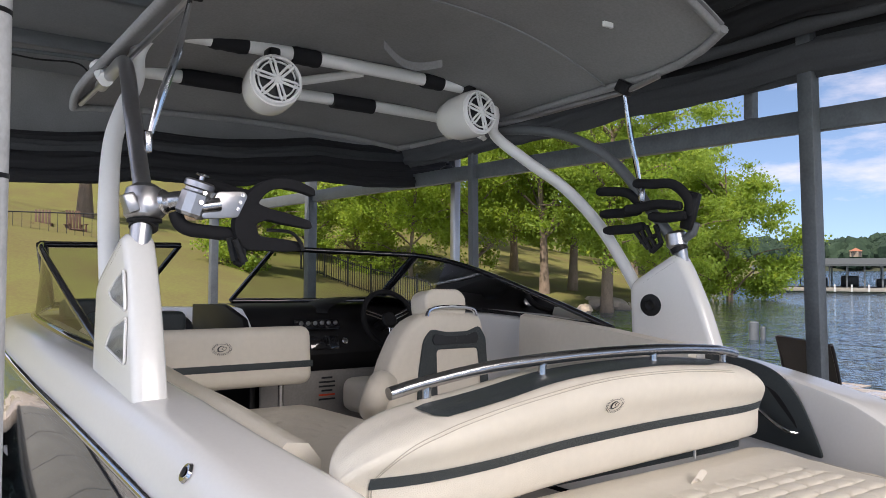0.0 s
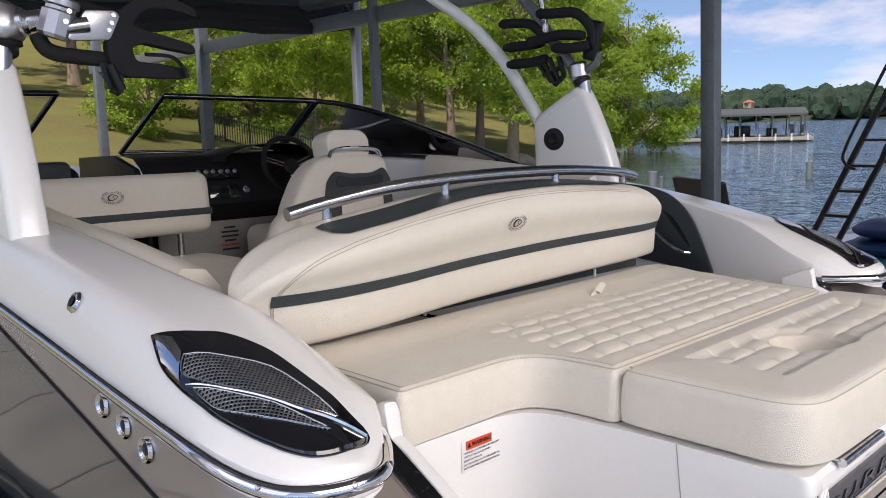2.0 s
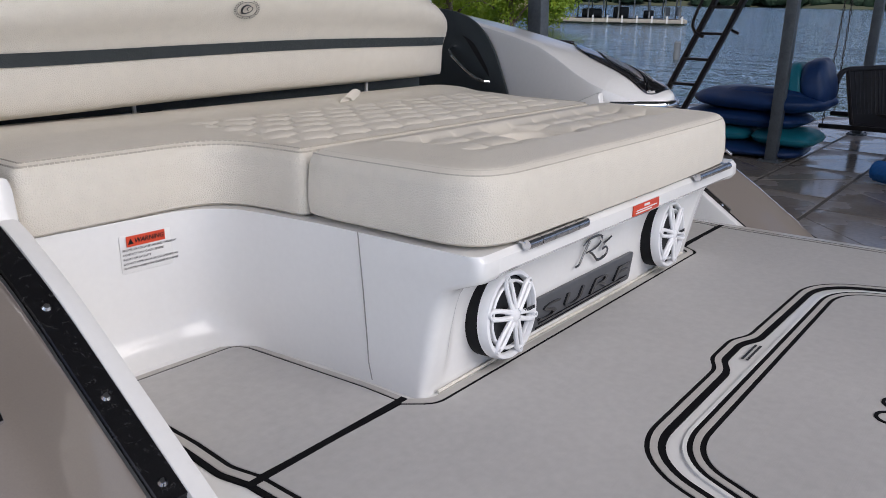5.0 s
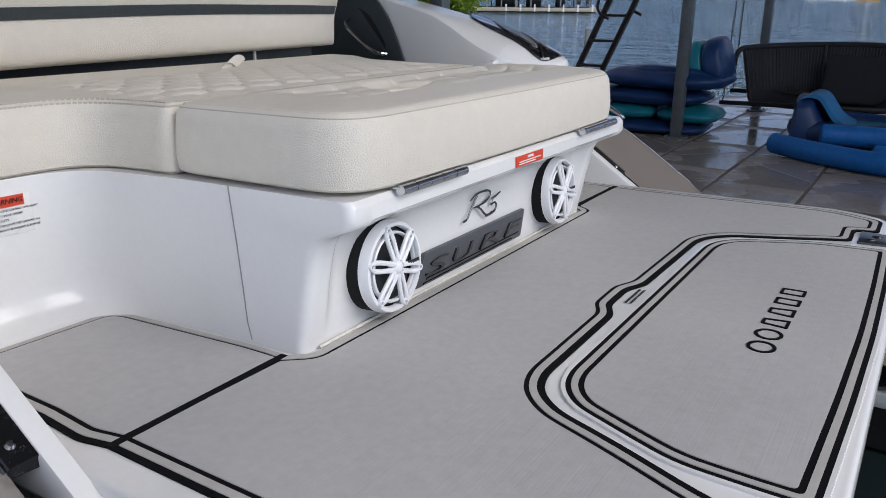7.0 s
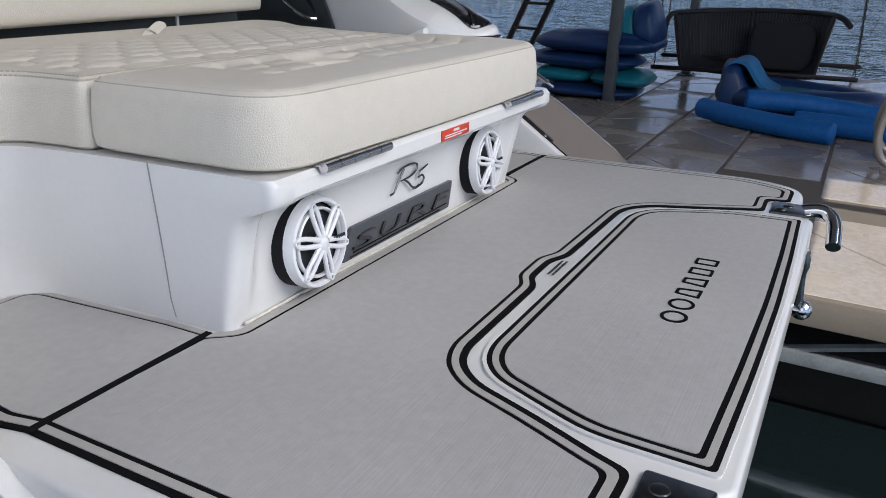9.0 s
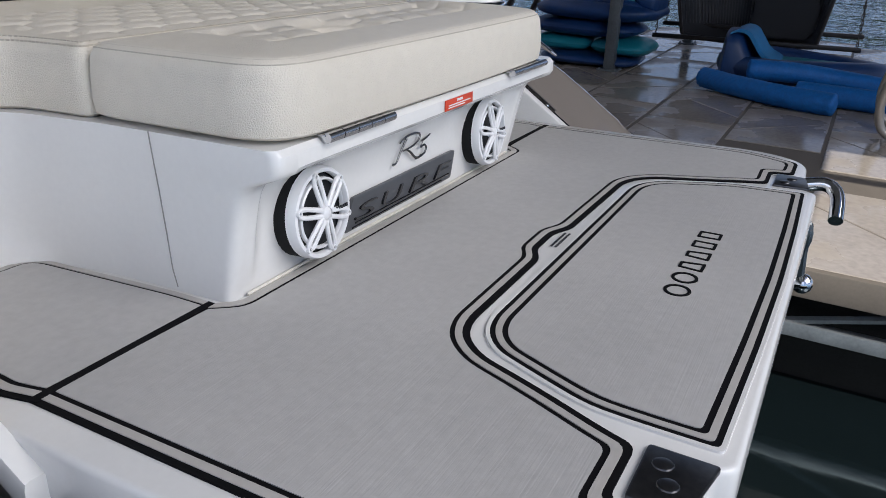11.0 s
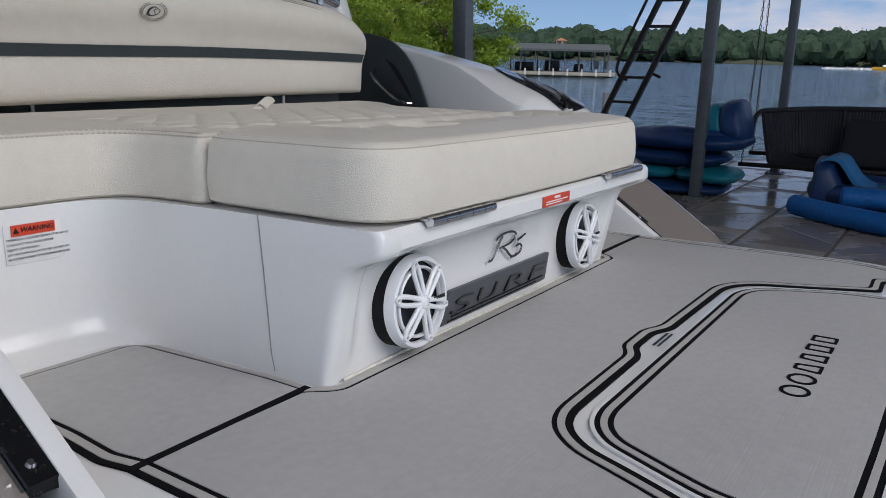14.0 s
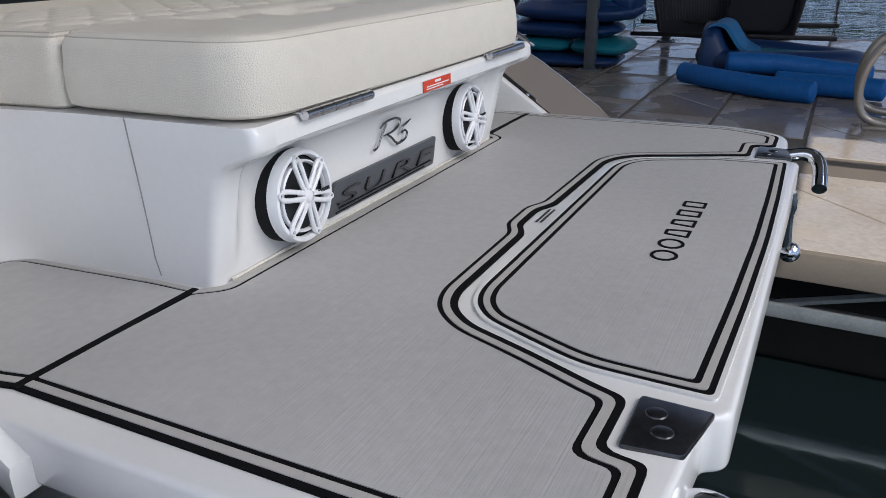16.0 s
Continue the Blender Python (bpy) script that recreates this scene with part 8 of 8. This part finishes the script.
part("hoop_base", box(B(), (4.95, -1.3, DOCK_Z + 0.012), (0.16, 0.5, 0.024), None, 0.004), BEIGET, hp)
lc = thing("deck_chair", (5.3, 3.3, DOCK_Z), "dark brown woven reclining deck chair", "chair")
SLING = mat("brown_sling", (0.03, 0.025, 0.022), rough=0.8, var=0.2, bump=0.3, bump_scale=200)
rows_ = []
for u in np.linspace(0, 1, 12):
    for_ = Vector((5.37 + 0.55 * u - 0.50 * u * u, 3.26 + 0.10 * u, DOCK_Z + 0.36 + 0.74 * max(0, (u - 0.35) / 0.65) ** 1.1))
    rows_.append([for_ + Vector((0.28 * s, 0.42 * s, 0)) for s in (-1, -0.5, 0, 0.5, 1)])
bk = loft(B(), rows_, False)
g_ = bmesh.ops.extrude_face_region(bk, geom=bk.faces[:])
bmesh.ops.translate(bk, verts=[v for v in g_["geom"] if isinstance(v, bmesh.types.BMVert)], vec=(0.012, -0.01, 0.01))
part("sling", bk, SLING, lc, "", 60)
for s in (-1, 1):
    part("side_rail", tube(B(), [r[2] + Vector((0.29 * s, 0.43 * s, 0)) for r in rows_], 0.016, 8), FRAMEB, lc)
    for u in (0.1, 0.45):
        p = Vector((5.37 + 0.4 * u + 0.29 * s, 3.21 + 0.43 * s, DOCK_Z))
        part("leg", tube(B(), [p, p + Vector((0.05, 0, 0.38))], 0.016, 8), FRAMEB, lc)
FRAME[0] = FAR
for x, y, w, h in ((19.0, 12.2, 0.13, 0.5), (19.3, 12.1, 0.07, 0.35), (24.5, 9.8, 0.11, 0.55)):
    solo("mooring_post", tube(B(), [(x, y, WATER_Z - 0.6), (x, y, WATER_Z + h), (x, y, WATER_Z + h + 0.02)], [w, w, w * 0.8], 12), GALVD, (x, y, WATER_Z), "short grey steel pipe pile in the lake", "pile", "mooring piles")

# ---- far things on the lake ----
fd = thing("boat_dock", (66, 31, WATER_Z), "distant covered boat dock with a flat metal roof", "dock")
ax = Vector((30, -66, 0)).normalized()
ay = Vector((66, 31, 0)).normalized()
fm = Matrix(((ax.x, ay.x, 0, 66), (ax.y, ay.y, 0, 31), (0, 0, 1, WATER_Z), (0, 0, 0, 1))) @ Matrix.Diagonal((0.85, 0.9, 0.85, 1))
METALR = mat("grey_metal_roof", (0.075, 0.085, 0.09), rough=0.9, var=0.15, spec=0.1)


def far(bm):
    bm.transform(fm)
    return bm


part("dock_platform", far(box(B(), (-1.85, 0, 0.30), (14.3, 7.0, 0.35), None, 0.02)), WOODF, fd, "pale plank platform")
bm = B()
prism(bm, [(-4.2, 2.55), (-4.2, 2.75), (0, 3.35), (4.2, 2.75), (4.2, 2.55)], -6.2, 4.7)
bm.transform(Matrix(((0, 0, 1, 0), (1, 0, 0, 0), (0, 1, 0, 0), (0, 0, 0, 1))))
part("dock_roof_sheet", far(bm), METALR, fd, "low grey metal roof")
bm = B()
prism(bm, [(-3.6, 2.15), (-3.6, 2.3), (0, 2.6), (3.6, 2.3), (3.6, 2.15)], -10.2, -6.25)
bm.transform(Matrix(((0, 0, 1, 0), (1, 0, 0, 0), (0, 1, 0, 0), (0, 0, 0, 1))))
part("annex_roof_sheet", far(bm), METALR, fd, "lower grey annex roof")
for x in (-9.8, -7.8, -5.9, -4.4, -2.9, -1.4, 0.1, 1.6, 3.1, 4.5):
    for y in (-3.4, 3.4):
        part("roof_post", far(box(B(), (x, y, 1.5), (0.13, 0.13, 2.4), None, 0.0)), GALVD, fd)
for x in np.arange(-3.9, 5.3, 1.45):
    part("white_pile", far(box(B(), (x, -3.55, 0.45), (0.16, 0.16, 0.7), None, 0.0)), GALVW, fd)
for x, w, h in ((-4.2, 2.0, 0.9), (-1.2, 1.6, 1.1), (1.6, 1.0, 0.8)):
    part("stored_gear", far(box(B(), (x, 0.5, 0.5 + h / 2), (w, 2.0, h), None, 0.1)), CARBON, fd)
for x in (3.4, 4.5):
    bm = box(B(), (x, -1.2, 0.85), (0.6, 0.55, 0.08), None, 0.02)
    box(bm, (x, -0.9, 1.25), (0.6, 0.08, 0.8), None, 0.02)
    part("far_chair", far(bm), GALVD, fd)
for x in np.arange(-21, -9.5, 1.6):
    part("walkway", far(box(B(), (x, 2.5, 0.35), (1.5, 1.1, 0.12), None, 0.0)), WOODF, fd)
    part("walkway_rail", far(box(B(), (x, 2.0, 0.95), (1.6, 0.05, 0.05), None, 0.0)), PLASTW, fd)
    part("walkway_post", far(box(B(), (x, 2.0, 0.65), (0.06, 0.06, 0.6), None, 0.0)), PLASTW, fd)
yb = thing("motor_boat", polar(85.0, 235, WATER_Z), "small yellow and white speedboat far out on the lake", "boat")
p = polar(85.0, 235, WATER_Z)
rows_ = [[p + Vector((0.4 * k, s, z)) for z, k in ((0.0, 0.5), (0.35, 1.0), (0.75, 1.1), (0.8, 0.9))] + [p + Vector((-0.4 * k, s, z)) for z, k in ((0.8, 0.9), (0.75, 1.1), (0.35, 1.0), (0.0, 0.5))] for s in (-3.0, -1.5, 0.0, 1.5, 2.4)]
part("boat_hull", loft(B(), rows_, True), YELLOW, yb, "", 50)
part("boat_screen", box(B(), (p.x, p.y - 0.4, p.z + 1.1), (1.4, 1.0, 0.5), None, 0.1), PAPERW, yb)
wk = raw_mesh("boat_wake", *leaf_cloud([(polar(85.0 - 0.12 * i, 236, WATER_Z + 0.15), 1.2) for i in range(28)], 900, 0.7, 5, 0.2), PAPERW, (0, 0, 0))
tagged(wk, "white foaming wake behind the speedboat", "wake", kind="stuff")
hs = thing("far_house", polar(64.6, 455, 6), "distant tan house with a red-brown roof among trees", "house")
hpz = polar(64.6, 455, 5)
part("house_wall", box(B(), (hpz.x, hpz.y, 7.6), (4.2, 4.2, 3), None, 0), mat("tan_wall", (0.26, 0.21, 0.16), rough=0.9), hs)
bm = lathe(B(), [(3.9, 9.0), (0.2, 10.6)], Matrix.Translation((hpz.x, hpz.y, 0)), 4)
part("house_roof", bm, mat("red_roof", (0.30, 0.12, 0.07), rough=0.9), hs)

# ---- on the hillside: stair fence, patio ----
IRON = mat("black_iron", (0.012, 0.012, 0.013), rough=0.5)
fence = thing("fence", polar(31, 32, land_z(31, 32)), "black iron picket fence stepping down the slope", "fence")
FA = [(26.6, 36.0), (29.0, 33.5), (31.4, 31.5), (33.8, 29.8), (36.6, 28.3)]
pts = []
for i in range(61):
    u = i / 60
    az = 26.6 + 10.0 * u
    r = interp(az, FA)
    pts.append(polar(az, r, land_z(az, r)))
for i, q in enumerate(pts):
    part("picket", box(B(), tuple(q + Vector((0, 0, 0.55))), (0.024, 0.024, 1.05)) if i % 10 else box(B(), tuple(q + Vector((0, 0, 0.6))), (0.06, 0.06, 1.2)), IRON, fence, flat=True)
for h in (0.12, 1.0):
    part("fence_rail", tube(B(), [q + Vector((0, 0, h)) for q in pts], 0.022, 4), IRON, fence, flat=True)
patio = thing("patio_wall", polar(5, 33, land_z(5, 33)), "tan block retaining wall of the hillside patio", "wall", kind="structure")
BLOCK = mat("tan_block", (0.45, 0.34, 0.25), rough=0.9, var=0.15, rand=0.3)
c = polar(5.5, 33.0, 0)
wall_m = Matrix.Translation((c.x, c.y, 0)) @ Matrix.Rotation(radians(-6), 4, "Z")
bme = bpy.data.meshes.new("block")
t_ = box(B(), (0, 0, 0), (0.44, 0.3, 0.19), None, 0.012, 1)
t_.to_mesh(bme)
t_.free()
bme.materials.append(BLOCK)
for i in range(15):
    for j in range(9):
        ob = new("block", bme)
        ob.parent = patio
        ob.matrix_basis = Matrix.Translation(-ORIGIN[patio]) @ FAR @ wall_m @ Matrix.Translation((-3.4 + 0.455 * i + 0.22 * (j % 2), 0.02 * random.uniform(-1, 1), 0.2 + 0.2 * j))
part("patio_floor", box(B(), tuple(wall_m @ Vector((0.5, 3.0, 1.95))), (9.0, 6.0, 0.16), Matrix.Rotation(radians(-6), 4, "Z"), 0.02), FASCIA, patio, "tan patio paving")
for i in range(26):
    part("railing_bar", tube(B(), [wall_m @ Vector((-3.0 + 0.3 * i, 0.1, 2.0)), wall_m @ Vector((-3.0 + 0.3 * i, 0.1, 2.95))], 0.014, 4), IRON, patio, flat=True)
part("railing_top", tube(B(), [wall_m @ Vector((-3.0, 0.1, 2.95)), wall_m @ Vector((4.6, 0.1, 2.95))], 0.025, 6), IRON, patio)
BROWNW = mat("brown_wood", (0.10, 0.055, 0.035), rough=0.7, var=0.3)


def patio_chair(x, y, rz):
    o = wall_m @ Vector((x, y, 2.03))
    ob = thing("patio_chair", o, "dark brown slatted wooden patio chair", "chair", "patio chairs")
    m = Matrix.Translation(o) @ Matrix.Rotation(rz, 4, "Z")
    for k in range(5):
        bm = box(B(), (-0.24 + 0.12 * k, 0.28, 0.75), (0.09, 0.03, 0.85), Matrix.Rotation(-0.25, 4, "X"), 0.004)
        bm.transform(m)
        part("back_slat", bm, BROWNW, ob)
    bm = box(B(), (0, 0, 0.38), (0.6, 0.55, 0.05), Matrix.Rotation(0.1, 4, "X"), 0.006)
    bm.transform(m)
    part("seat", bm, BROWNW, ob)
    for s in (-1, 1):
        bm = box(B(), (s * 0.33, 0.0, 0.58), (0.10, 0.7, 0.03), None, 0.004)
        bm.transform(m)
        part("armrest", bm, BROWNW, ob)
        for y_ in (-0.28, 0.26):
            bm = box(B(), (s * 0.31, y_, 0.29), (0.06, 0.06, 0.58), None, 0.004)
            bm.transform(m)
            part("leg", bm, BROWNW, ob)


for x, y, rz in ((1.2, 1.6, 0.3), (2.6, 1.9, -0.2), (3.8, 1.8, 0.1)):
    patio_chair(x, y, rz)
